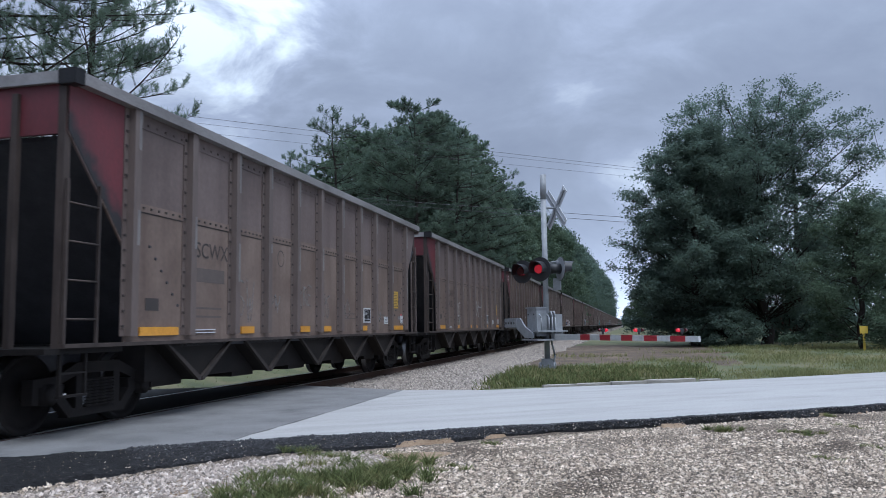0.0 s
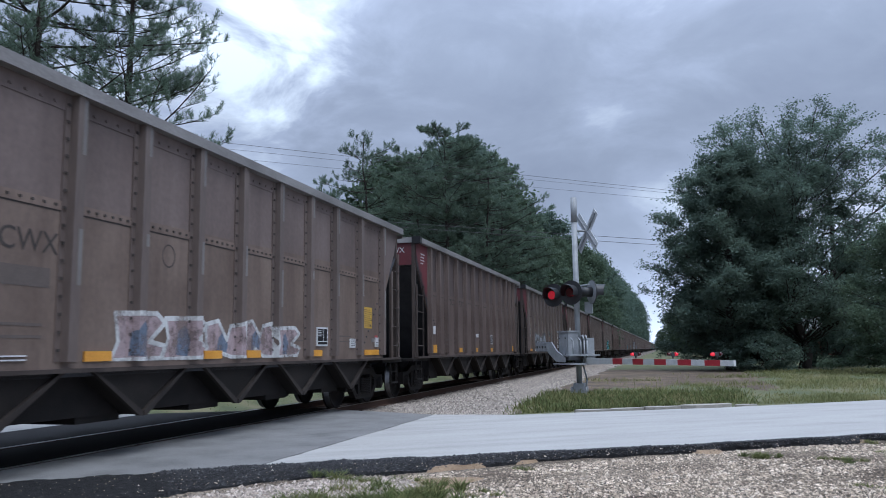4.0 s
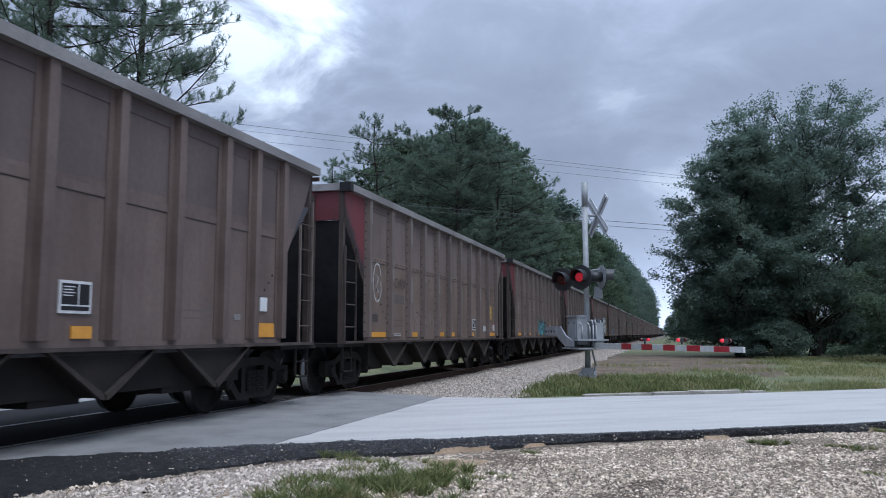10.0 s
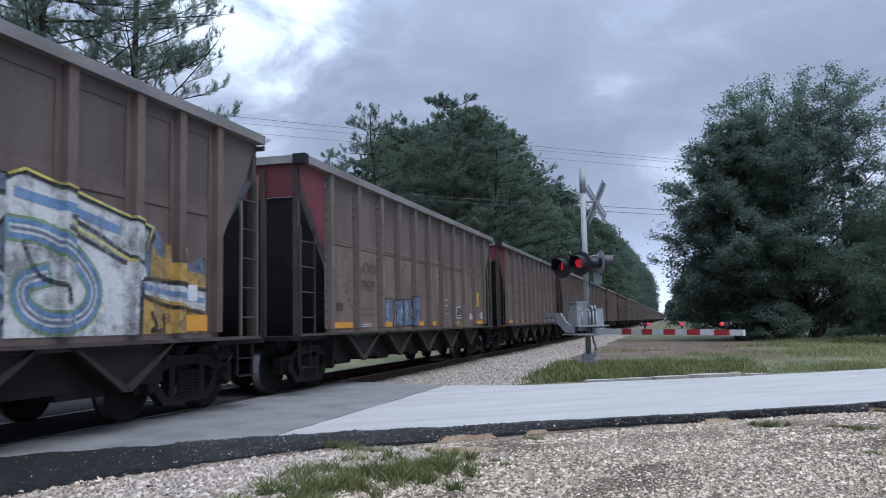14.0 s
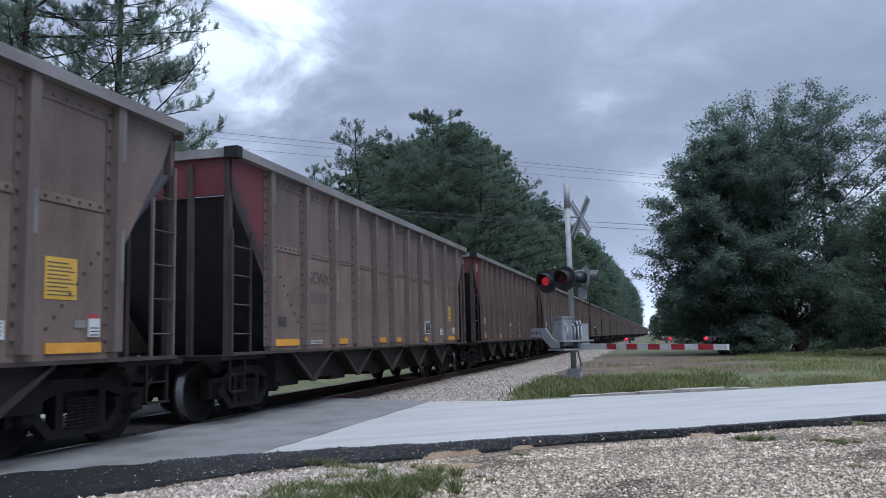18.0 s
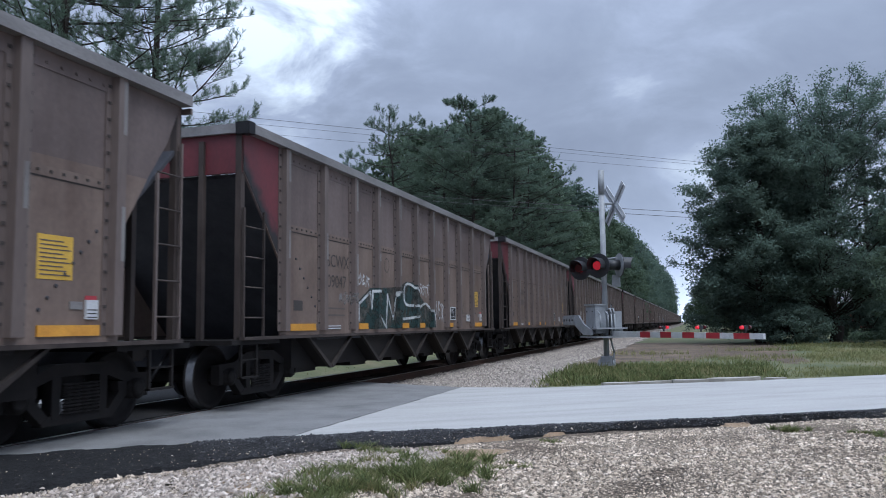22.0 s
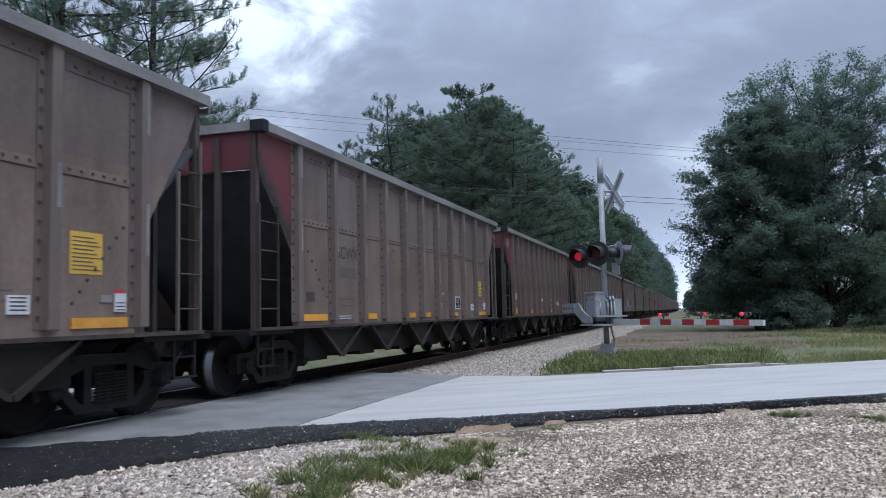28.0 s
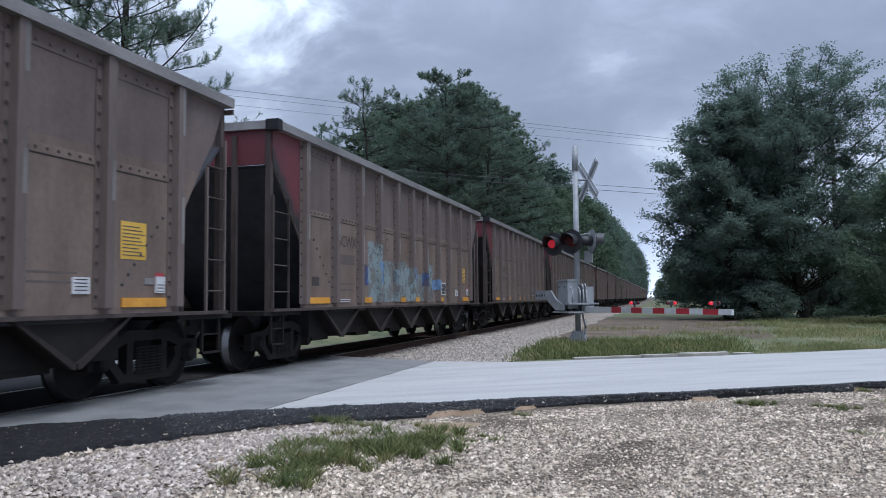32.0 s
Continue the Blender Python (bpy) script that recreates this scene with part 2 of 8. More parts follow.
M = dict(
    side=material("weathered_brown_paint", [(0.107, 0.074, 0.058), (0.155, 0.113, 0.091), (0.184, 0.137, 0.112)], 0.8, 0.62, 0.0, 0.15, 14, 0.003, (0.32, 0.68), (1, 1, 1), 0.2, streak=((0.066, 0.040, 0.029), 0.75)),
    side_dark=material("dark_maroon_paint", [(0.072, 0.050, 0.043), (0.104, 0.075, 0.065), (0.124, 0.092, 0.080)], 0.8, 0.6, 0.0, 0.15, 14, 0.003, (0.32, 0.68), (1, 1, 1), 0.15, streak=((0.050, 0.031, 0.025), 0.7)),
    side_upper=material("grey_brown_upper_paint", [(0.096, 0.070, 0.063), (0.131, 0.099, 0.090), (0.154, 0.119, 0.109)], 0.8, 0.62, 0.0, 0.15, 14, 0.003, (0.32, 0.68), (1, 1, 1), 0.2, streak=((0.062, 0.043, 0.036), 0.6)),
    side_old_upper=material("maroon_upper_paint", [(0.062, 0.044, 0.041), (0.084, 0.062, 0.058), (0.098, 0.074, 0.069)], 0.8, 0.6, 0.0, 0.15, 14, 0.003, (0.32, 0.68), (1, 1, 1), 0.15, streak=((0.046, 0.031, 0.028), 0.65)),
    post=material("dark_brown_post", [(0.030, 0.023, 0.021), (0.075, 0.059, 0.052)], 3.0, 0.65, 0.0, 0.2, 30, 0.003, (0.3, 0.7), (1, 1, 0.3), 0.2, spec=0.25),
    rib=material("worn_rib_paint", [(0.102, 0.077, 0.068), (0.155, 0.125, 0.113)], 1.6, 0.6, 0.0, 0.15, 18, 0.003, (0.3, 0.7), (1, 1, 0.3), 0.2, streak=((0.085, 0.057, 0.046), 0.5)),
    chord=material("bare_grey_steel", [(0.16, 0.15, 0.145), (0.26, 0.25, 0.245)], 2.2, 0.5, 0.25, 0.2, 40, 0.003, (0.3, 0.7), (1, 0.4, 1), 0.2),
    red=material("faded_red_paint", [(0.075, 0.018, 0.022), (0.155, 0.026, 0.034)], 1.1, 0.55, 0.0, 0.15, 30, 0.003, (0.3, 0.7), (1, 1, 0.5), 0.2),
    under=material("grimy_black_steel", [(0.042, 0.043, 0.049), (0.070, 0.070, 0.077)], 3.0, 0.7, 0.1, 0.3, 45, 0.004, spec=0.18),
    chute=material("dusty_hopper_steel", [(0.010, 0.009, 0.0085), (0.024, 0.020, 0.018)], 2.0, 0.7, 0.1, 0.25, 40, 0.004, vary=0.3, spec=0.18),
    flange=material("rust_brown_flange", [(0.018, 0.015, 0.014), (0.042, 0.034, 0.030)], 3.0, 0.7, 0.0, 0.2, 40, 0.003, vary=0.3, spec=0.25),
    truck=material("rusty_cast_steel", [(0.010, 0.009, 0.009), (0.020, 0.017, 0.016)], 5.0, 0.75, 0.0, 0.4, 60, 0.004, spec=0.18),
    tread=material("polished_wheel_tread", [(0.10, 0.10, 0.105), (0.19, 0.19, 0.195)], 6.0, 0.36, 1.0, 0.1, 60),
    yellow=material("yellow_reflective_stripe", [(0.46, 0.20, 0.020), (0.60, 0.29, 0.035)], 5.0, 0.5, 0.0, 0.05, 60, vary=0.2),
    placard=material("yellow_placard", [(0.48, 0.29, 0.03), (0.60, 0.38, 0.06)], 5.0, 0.5, 0.0, 0.05, 60, vary=0.2),
    white=material("white_stencil_paint", [(0.42, 0.43, 0.44), (0.60, 0.61, 0.62)], 4.0, 0.6, 0.0, 0.05, 50),
    worn=material("worn_stencil", [(0.080, 0.064, 0.057), (0.112, 0.090, 0.080)], 4.0, 0.7, 0.0, 0.05, 50),
    stencil=material("faded_dark_stencil", [(0.030, 0.025, 0.023), (0.052, 0.043, 0.039)], 4.0, 0.7, 0.0, 0.05, 50),
    black=material("black_paint", [(0.010, 0.010, 0.011), (0.020, 0.020, 0.022)], 5.0, 0.5, 0.0, 0.1, 50, spec=0.18),
    rail=material("rusty_rail", [(0.050, 0.026, 0.018), (0.085, 0.046, 0.030)], 6.0, 0.7, 0.3, 0.2, 60),
    railtop=material("polished_rail_head", [(0.32, 0.31, 0.31), (0.42, 0.41, 0.40)], 8.0, 0.3, 1.0, 0.05, 60),
    tie=material("creosoted_tie", [(0.030, 0.022, 0.018), (0.062, 0.046, 0.037)], 7.0, 0.85, 0.0, 0.5, 50, vary=0.3, spec=0.18),
    ballast=pebbly("grey_ballast", [(0.085, 0.070, 0.060), (0.19, 0.165, 0.143), (0.34, 0.305, 0.265)], 22.0, 0.3, 1.2, 0.9, 0.03),
    stone=material("ballast_stone", [(0.11, 0.090, 0.075), (0.38, 0.335, 0.290)], 20, 0.95, 0.0, 0.3, 60, 0.004, island=1.1, world_space=True),
    pebble=material("pale_gravel_stone", [(0.15, 0.115, 0.082), (0.29, 0.236, 0.180), (0.50, 0.430, 0.355)], 14, 0.95, 0.0, 0.2, 60, 0.003, island=1.7, world_space=True),
    lot=pebbly("sandy_gravel", [(0.075, 0.058, 0.043), (0.205, 0.160, 0.118), (0.40, 0.335, 0.265)], 52.0, 0.12),
    road=material("bleached_asphalt", [(0.245, 0.240, 0.230), (0.315, 0.309, 0.297), (0.36, 0.353, 0.340)], 2.6, 0.85, 0.0, 0.9, 90, 0.008, (0.25, 0.72), world_space=True),
    crossing=material("grey_crossing_asphalt", [(0.105, 0.104, 0.103), (0.155, 0.154, 0.152), (0.19, 0.188, 0.186)], 1.6, 0.85, 0.0, 0.8, 110, 0.008, world_space=True),
    apron=material("broken_black_asphalt", [(0.009, 0.009, 0.010), (0.022, 0.022, 0.023), (0.10, 0.098, 0.096)], 14.0, 0.85, 0.0, 1.0, 70, 0.03, (0.36, 0.85), world_space=True, spec=0.18),
    crumb=material("asphalt_crumb", [(0.014, 0.014, 0.016), (0.044, 0.044, 0.048), (0.18, 0.178, 0.178)], 30.0, 0.9, 0.0, 0.2, 60, 0.003, (0.35, 0.75), island=1.2, world_space=True, spec=0.2),
    tan=material("ochre_soil", [(0.17, 0.112, 0.066), (0.32, 0.232, 0.150)], 4.0, 0.95, 0.0, 1.0, 40, 0.03, world_space=True),
    concrete=material("pale_concrete", [(0.24, 0.225, 0.195), (0.36, 0.34, 0.305)], 4.0, 0.9, 0.0, 0.5, 70, 0.005),
    galv=material("galvanised_steel", [(0.20, 0.212, 0.225), (0.31, 0.325, 0.34)], 5.0, 0.6, 0.15, 0.1, 60),
    signwhite=material("reflective_white_sheet", [(0.38, 0.39, 0.41), (0.48, 0.49, 0.51)], 5.0, 0.5, 0.0, 0.05, 60),
    gatewhite=material("gate_white", [(0.40, 0.41, 0.41), (0.50, 0.51, 0.51)], 6.0, 0.5, 0.0, 0.05, 60),
    gatered=material("gate_red", [(0.26, 0.018, 0.028), (0.36, 0.030, 0.040)], 6.0, 0.4, 0.0, 0.05, 60),
    lampblack=material("lamp_black", [(0.012, 0.013, 0.015), (0.022, 0.023, 0.026)], 5.0, 0.5, 0.0, 0.05, 60),
    redlens=material("dark_red_lens", [(0.05, 0.006, 0.008), (0.08, 0.010, 0.012)], 6.0, 0.15, 0.0, 0.05, 60),
    lit=glow("lit_red_lens", (1.0, 0.04, 0.07), 0.15, (0.2, 0.01, 0.015)),
    gatelit=glow("lit_gate_lamp", (1.0, 0.03, 0.07), 0.32),
    weed=material("green_weeds", [(0.074, 0.102, 0.040), (0.128, 0.150, 0.060), (0.22, 0.195, 0.095)], 5.0, 0.8, 0.0, 0, 20, island=0.8, world_space=True, translucent=0.35, spec=0.12),
    white_stone=material("white_crushed_stone", [(0.165, 0.130, 0.104), (0.28, 0.236, 0.200), (0.46, 0.405, 0.355)], 18, 0.95, 0.0, 0.2, 60, 0.003, island=1.2, world_space=True),
    grass=material("long_grass", [(0.125, 0.148, 0.064), (0.205, 0.212, 0.096), (0.31, 0.280, 0.150)], 0.5, 0.85, 0.0, 0, 20, island=0.2, world_space=True, translucent=0.4, spec=0.12),
    field=material("grassy_soil", [(0.052, 0.066, 0.028), (0.090, 0.098, 0.043), (0.155, 0.135, 0.078)], 0.5, 0.95, 0.0, 0.8, 14, 0.03, world_space=True),
    soil=material("red_dirt", [(0.052, 0.038, 0.024), (0.092, 0.066, 0.044), (0.165, 0.122, 0.086)], 1.1, 0.95, 0.0, 0.9, 30, 0.03, world_space=True),
    bark=material("grey_brown_bark", [(0.022, 0.018, 0.016), (0.050, 0.042, 0.037)], 5.0, 0.9, 0.0, 0.8, 22, 0.02, stretch=(1, 1, 0.2), spec=0.18),
    panel_dark=material("black_panel_and_shade", [(0.014, 0.013, 0.013), (0.036, 0.034, 0.033)], 4.0, 0.8, 0.0, 0.5, 60, world_space=True, spec=0.18),
    needles=material("pine_needles", [(0.105, 0.150, 0.115), (0.165, 0.218, 0.160)], 0.8, 0.85, 0.0, 0, 10, island=0.35, vary=0.2, translucent=0.45, spec=0.12),
    leaf=material("oak_leaves", [(0.090, 0.132, 0.108), (0.145, 0.196, 0.156)], 0.5, 0.85, 0.0, 0, 10, island=0.1, vary=0.15, translucent=0.5, spec=0.12),
    leaf_light=material("light_leaves", [(0.074, 0.110, 0.074), (0.122, 0.164, 0.108)], 0.6, 0.85, 0.0, 0, 10, island=0.3, vary=0.2, translucent=0.5, spec=0.12),
    scuff=material("bare_metal_scuff", [(0.12, 0.105, 0.098), (0.22, 0.21, 0.20)], 2.0, 0.5, 0.2, 0.05, 50, stretch=(1, 1, 0.4), vary=0.3),
    wire=material("black_cable", [(0.03, 0.03, 0.032), (0.05, 0.05, 0.052)], 3.0, 0.6, 0.0, 0, 10),
    brick=material("red_brick_wall", [(0.17, 0.06, 0.045), (0.25, 0.095, 0.07)], 3.0, 0.85, 0.0, 0.4, 30),
    roof=material("grey_shingle", [(0.10, 0.10, 0.105), (0.16, 0.16, 0.165)], 3.0, 0.85, 0.0, 0.4, 30),
    post_yellow=material("yellow_marker_paint", [(0.52, 0.36, 0.04), (0.64, 0.46, 0.07)], 6.0, 0.5, 0.0, 0.1, 50),
)

for _n in M["road"].node_tree.nodes:                   # wear runs along the road
    if _n.type == "MAPPING":
        _n.vector_type = "TEXTURE"
        _n.inputs["Rotation"].default_value = (0, 0, math.atan2(0.563, 0.826))
        _n.inputs["Scale"].default_value = (6.0, 1.0, 1.0)

M["red_to_black"] = M["red"].copy()                        # the red corner, turning black towards the bottom with a ragged edge
M["red_to_black"].name = "soot_stained_red_paint"
_n, _l = M["red_to_black"].node_tree.nodes, M["red_to_black"].node_tree.links
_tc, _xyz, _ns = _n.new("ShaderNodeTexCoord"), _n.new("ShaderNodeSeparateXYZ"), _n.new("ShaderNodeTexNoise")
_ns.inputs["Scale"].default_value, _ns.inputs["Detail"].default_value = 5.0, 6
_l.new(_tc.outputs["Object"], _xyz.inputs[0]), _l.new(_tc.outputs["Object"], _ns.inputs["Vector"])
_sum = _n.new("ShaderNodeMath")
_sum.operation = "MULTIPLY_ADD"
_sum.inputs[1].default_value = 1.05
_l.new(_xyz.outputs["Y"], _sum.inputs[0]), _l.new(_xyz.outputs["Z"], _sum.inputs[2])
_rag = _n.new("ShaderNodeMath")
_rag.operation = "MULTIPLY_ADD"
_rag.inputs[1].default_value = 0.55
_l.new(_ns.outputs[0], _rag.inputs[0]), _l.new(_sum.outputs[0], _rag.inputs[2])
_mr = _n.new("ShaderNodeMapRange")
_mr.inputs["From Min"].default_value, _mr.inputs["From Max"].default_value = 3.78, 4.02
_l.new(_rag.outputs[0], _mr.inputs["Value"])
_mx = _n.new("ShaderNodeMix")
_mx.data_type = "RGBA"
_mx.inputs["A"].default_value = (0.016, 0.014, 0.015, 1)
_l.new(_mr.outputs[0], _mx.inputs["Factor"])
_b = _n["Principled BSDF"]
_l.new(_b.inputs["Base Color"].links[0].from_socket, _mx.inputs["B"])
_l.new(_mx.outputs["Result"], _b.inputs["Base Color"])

# ---------------------------------------------------------------- mesh helpers
def box(bm, x0, x1, y0, y1, z0, z1):
    v = [bm.verts.new(c) for c in ((x0, y0, z0), (x1, y0, z0), (x1, y1, z0), (x0, y1, z0), (x0, y0, z1), (x1, y0, z1), (x1, y1, z1), (x0, y1, z1))]
    for f in ((3, 2, 1, 0), (4, 5, 6, 7), (0, 1, 5, 4), (1, 2, 6, 5), (2, 3, 7, 6), (3, 0, 4, 7)):
        bm.faces.new([v[i] for i in f])
    return v


def prism(bm, pts, axis, a, b):
    """A closed prism over the polygon pts, from a to b along the axis (0, 1 or 2)."""
    def put(p, q):
        c = list(p)
        c.insert(axis, q)
        return bm.verts.new(c)
    lo, hi = [put(p, a) for p in pts], [put(p, b) for p in pts]
    n = len(pts)
    bm.faces.new(lo), bm.faces.new(hi[::-1])
    for i in range(n):
        bm.faces.new((lo[i], hi[i], hi[(i + 1) % n], lo[(i + 1) % n]))


def tube(bm, p, q, r, r2=None, n=8, caps=True):
    p, q = Vector(p), Vector(q)
    r2 = r if r2 is None else r2
    d = (q - p).normalized()
    u = d.orthogonal().normalized()
    w = d.cross(u)
    a = [bm.verts.new(p + (u * math.cos(i * math.tau / n) + w * math.sin(i * math.tau / n)) * r) for i in range(n)]
    b = [bm.verts.new(q + (u * math.cos(i * math.tau / n) + w * math.sin(i * math.tau / n)) * r2) for i in range(n)]
    for i in range(n):
        f = bm.faces.new((a[i], a[(i + 1) % n], b[(i + 1) % n], b[i]))
        f.smooth = True
    if caps:
        bm.faces.new(a[::-1]), bm.faces.new(b)


def finish(bm, name, mats, bevel=0.0):
    if bevel:
        bmesh.ops.bevel(bm, geom=[e for e in bm.edges if len(e.link_faces) == 2 and e.calc_face_angle(0) > 0.6], offset=bevel, segments=2, affect="EDGES", clamp_overlap=True)
    bmesh.ops.recalc_face_normals(bm, faces=bm.faces)
    me = bpy.data.meshes.new(name)
    bm.to_mesh(me)
    bm.free()
    for m in (mats if isinstance(mats, (list, tuple)) else [mats]):
        me.materials.append(m)
    return me


def part(name, bm, mat, parent, label="", bevel=0.0):
    """Links a bmesh (or a mesh made before) as one part under its thing."""
    me = bm if isinstance(bm, bpy.types.Mesh) else finish(bm, name, mat, bevel)
    ob = new(name, me)
    ob.parent = parent
    if label:
        ob["label"] = label
    return ob


def boxes(*dims):
    bm = bmesh.new()
    for d in dims:
        box(bm, *d)
    return bm


def raw(name, verts, faces, mats, index=None, smooth=False):
    me = bpy.data.meshes.new(name)
    me.from_pydata([tuple(v) for v in verts], [], faces)
    for m in (mats if isinstance(mats, (list, tuple)) else [mats]):
        me.materials.append(m)
    if index is not None:
        me.polygons.foreach_set("material_index", index)
    if smooth:
        me.polygons.foreach_set("use_smooth", [True] * len(me.polygons))
    me.update()
    return me


def quads(name, V, mat):
    """A mesh of loose quads from an array of shape (n, 4, 3)."""
    n = len(V)
    me = bpy.data.meshes.new(name)
    me.vertices.add(4 * n)
    me.vertices.foreach_set("co", V.astype(np.float32).ravel())
    me.loops.add(4 * n)
    me.loops.foreach_set("vertex_index", np.arange(4 * n, dtype=np.int32))
    me.polygons.add(n)
    me.polygons.foreach_set("loop_start", np.arange(0, 4 * n, 4, dtype=np.int32))
    me.polygons.foreach_set("loop_total", np.full(n, 4, dtype=np.int32))
    me.materials.append(mat)
    me.update(calc_edges=True)
    return me


# ---------------------------------------------------------------- lie of the land
RD, RN = np.array((0.826, 0.563)), np.array((-0.563, 0.826))    # along and across the road
W_NEAR, W_FAR = 8.58, 13.45
TRACK_X = -7.5


def sstep(a, b, x):
    t = np.clip((x - a) / (b - a), 0, 1)
    return t * t * (3 - 2 * t)


def ground_z(x, y):
    w = x * RN[0] + y * RN[1]
    lot = -0.075 - 0.215 * sstep(0.0, 7.0, W_NEAR - w)
    far = -0.03 + 0.16 * sstep(0.5, 5.0, w - W_FAR)
    z = np.where(w < (W_NEAR + W_FAR) / 2, lot, far)
    inside = sstep(W_NEAR - 0.25, W_NEAR + 0.05, w) * (1 - sstep(W_FAR - 0.1, W_FAR + 0.3, w))
    z = z * (1 - inside) - 0.09 * inside
    lot_side = w < (W_NEAR + W_FAR) / 2
    bed = np.where(lot_side, sstep(-6.6, -5.6, x), sstep(-4.4, -2.6, x)) + (1 - sstep(-13.5, -11.5, x))
    z = np.where(inside > 0.5, z, z * np.clip(bed, 0, 1) + np.minimum(z, -0.42) * (1 - np.clip(bed, 0, 1)))
    return z


def bare_verge(x, y):
    """The worn strip of bare dirt across the verge, towards the track."""
    d, q = np.hypot(x, y), np.sin(x * 1.1 + 0.4) * 1.3 + np.sin(x * 2.7 + y * 0.8) * 0.7
    return (x > TRACK_X + 3.5) & (x < 3.6 - 0.10 * (30 - y) + 0.5 * q) & (d > 22.4 + q) & (d < 40 - 0.5 * q)


def axis_steps(near, step, far, centre):
    s = [0.0]
    d = step
    while s[-1] < far:
        if s[-1] > near:
            d *= 1.22
        s.append(s[-1] + d)
    s = np.array(s)
    return centre + np.concatenate((-s[:0:-1], s))


def build_ground():
    xs, ys = axis_steps(14, 0.35, 3000, -1), axis_steps(22, 0.35, 3000, 13)
    X, Y = np.meshgrid(xs, ys)
    Z = ground_z(X, Y)
    rng = np.random.default_rng(3)
    Z = Z + rng.normal(0, 0.008, Z.shape) * (np.hypot(X, Y) < 40)
    nx, ny = len(xs), len(ys)
    V = np.stack((X, Y, Z), -1).reshape(-1, 3)
    i = np.arange(nx * ny).reshape(ny, nx)
    F = np.stack((i[:-1, :-1], i[:-1, 1:], i[1:, 1:], i[1:, :-1]), -1).reshape(-1, 4)
    C = V[F].mean(1)
    w = C[:, 0] * RN[0] + C[:, 1] * RN[1]
    idx = np.where(w < 11, 0, 1)
    idx[(w >= 11) & (C[:, 0] - TRACK_X < 4.2) & (C[:, 0] > TRACK_X)] = 2
    idx[bare_verge(C[:, 0], C[:, 1])] = 2
    ob = new("ground", raw("ground", V.tolist(), F.tolist(), [M["lot"], M["field"], M["soil"]], idx.tolist(), True))
    return tagged(ob, "sandy gravel lot and grassy verge beside the track", "ground", kind="structure")


build_ground()


def slab(name, outline, z, thick, mat, label, category="road", rough_edge=0.0, seed=1):
    """A flat paved piece over an outline, with its edge a little uneven."""
    rng = random.Random(seed)
    pts = []
    for (ax, ay), (bx, by) in zip(outline, outline[1:] + outline[:1]):
        n = max(1, int(math.hypot(bx - ax, by - ay) / 0.35)) if rough_edge else 1
        n = min(n, 160)
        for i in range(n):
            j = rough_edge if i else 0
            pts.append((ax + (bx - ax) * i / n + rng.uniform(-j, j), ay + (by - ay) * i / n + rng.uniform(-j, j)))
    bm = bmesh.new()
    prism(bm, pts, 2, z - thick, z)
    ob = new(name, finish(bm, name, mat))
    return tagged(ob, label, category, kind="structure")


def on_road(u, w):
    return tuple(RD * u + RN * w)


FAR_U = 260
SEAM_X = -4.15
slab("road", [(-4.14, 7.62), (-3.75, 7.98), (-2.28, 8.80), (0.47, 10.40), (3.63, 12.62), on_road(FAR_U, 8.58), on_road(FAR_U, 13.5), (5.67, 20.36), (1.02, 16.8), (-1.15, 15.55), (-2.6, 14.62), (SEAM_X, 14.5)],
     0.0, 0.10, M["road"], "pale sun-bleached asphalt country road", rough_edge=0.02)
slab("crossing_pavement", [(SEAM_X - 0.01, 7.60), (SEAM_X - 0.01, 14.52), (-6.66, 15.6), (-6.66, 5.64)], -0.004, 0.12, M["crossing"], "darker grey asphalt ramp up to the rails", "crossing", 0.02, 2)
slab("crossing_panel", [(-6.86, 6.4), (-6.86, 15.6), (-8.14, 15.2), (-8.14, 5.8)], -0.004, 0.12, M["panel_dark"], "black panel between the two rails", "crossing", 0.0, 3)
slab("crossing_pavement_far", [(-9.95, 4.6), (-9.95, 14.1), (-12.0, 13.0), on_road(-FAR_U, 13.4), on_road(-FAR_U, 8.7), (-12.0, 2.6)], -0.004, 0.12, M["road"], "asphalt road leading away behind the train", "road", 0.0, 4)


# near-black strip: the shade under the train is put into its colour
slab("crossing_shoulder", [(-8.34, 5.7), (-8.34, 15.0), (-9.94, 14.1), (-9.94, 4.6)], -0.004, 0.12, M["panel_dark"], "asphalt beside the far rail with the train's shade in its colour", "crossing", 0.0, 5)


slab("crossing_seam", [(SEAM_X - 0.012, 7.90), (SEAM_X + 0.006, 7.90), (SEAM_X + 0.006, 14.35), (SEAM_X - 0.012, 14.35)], 0.004, 0.02, M["crossing"], "dark crack along the joint of the two pavements", "crossing", 0.012, 6)

APRON = []


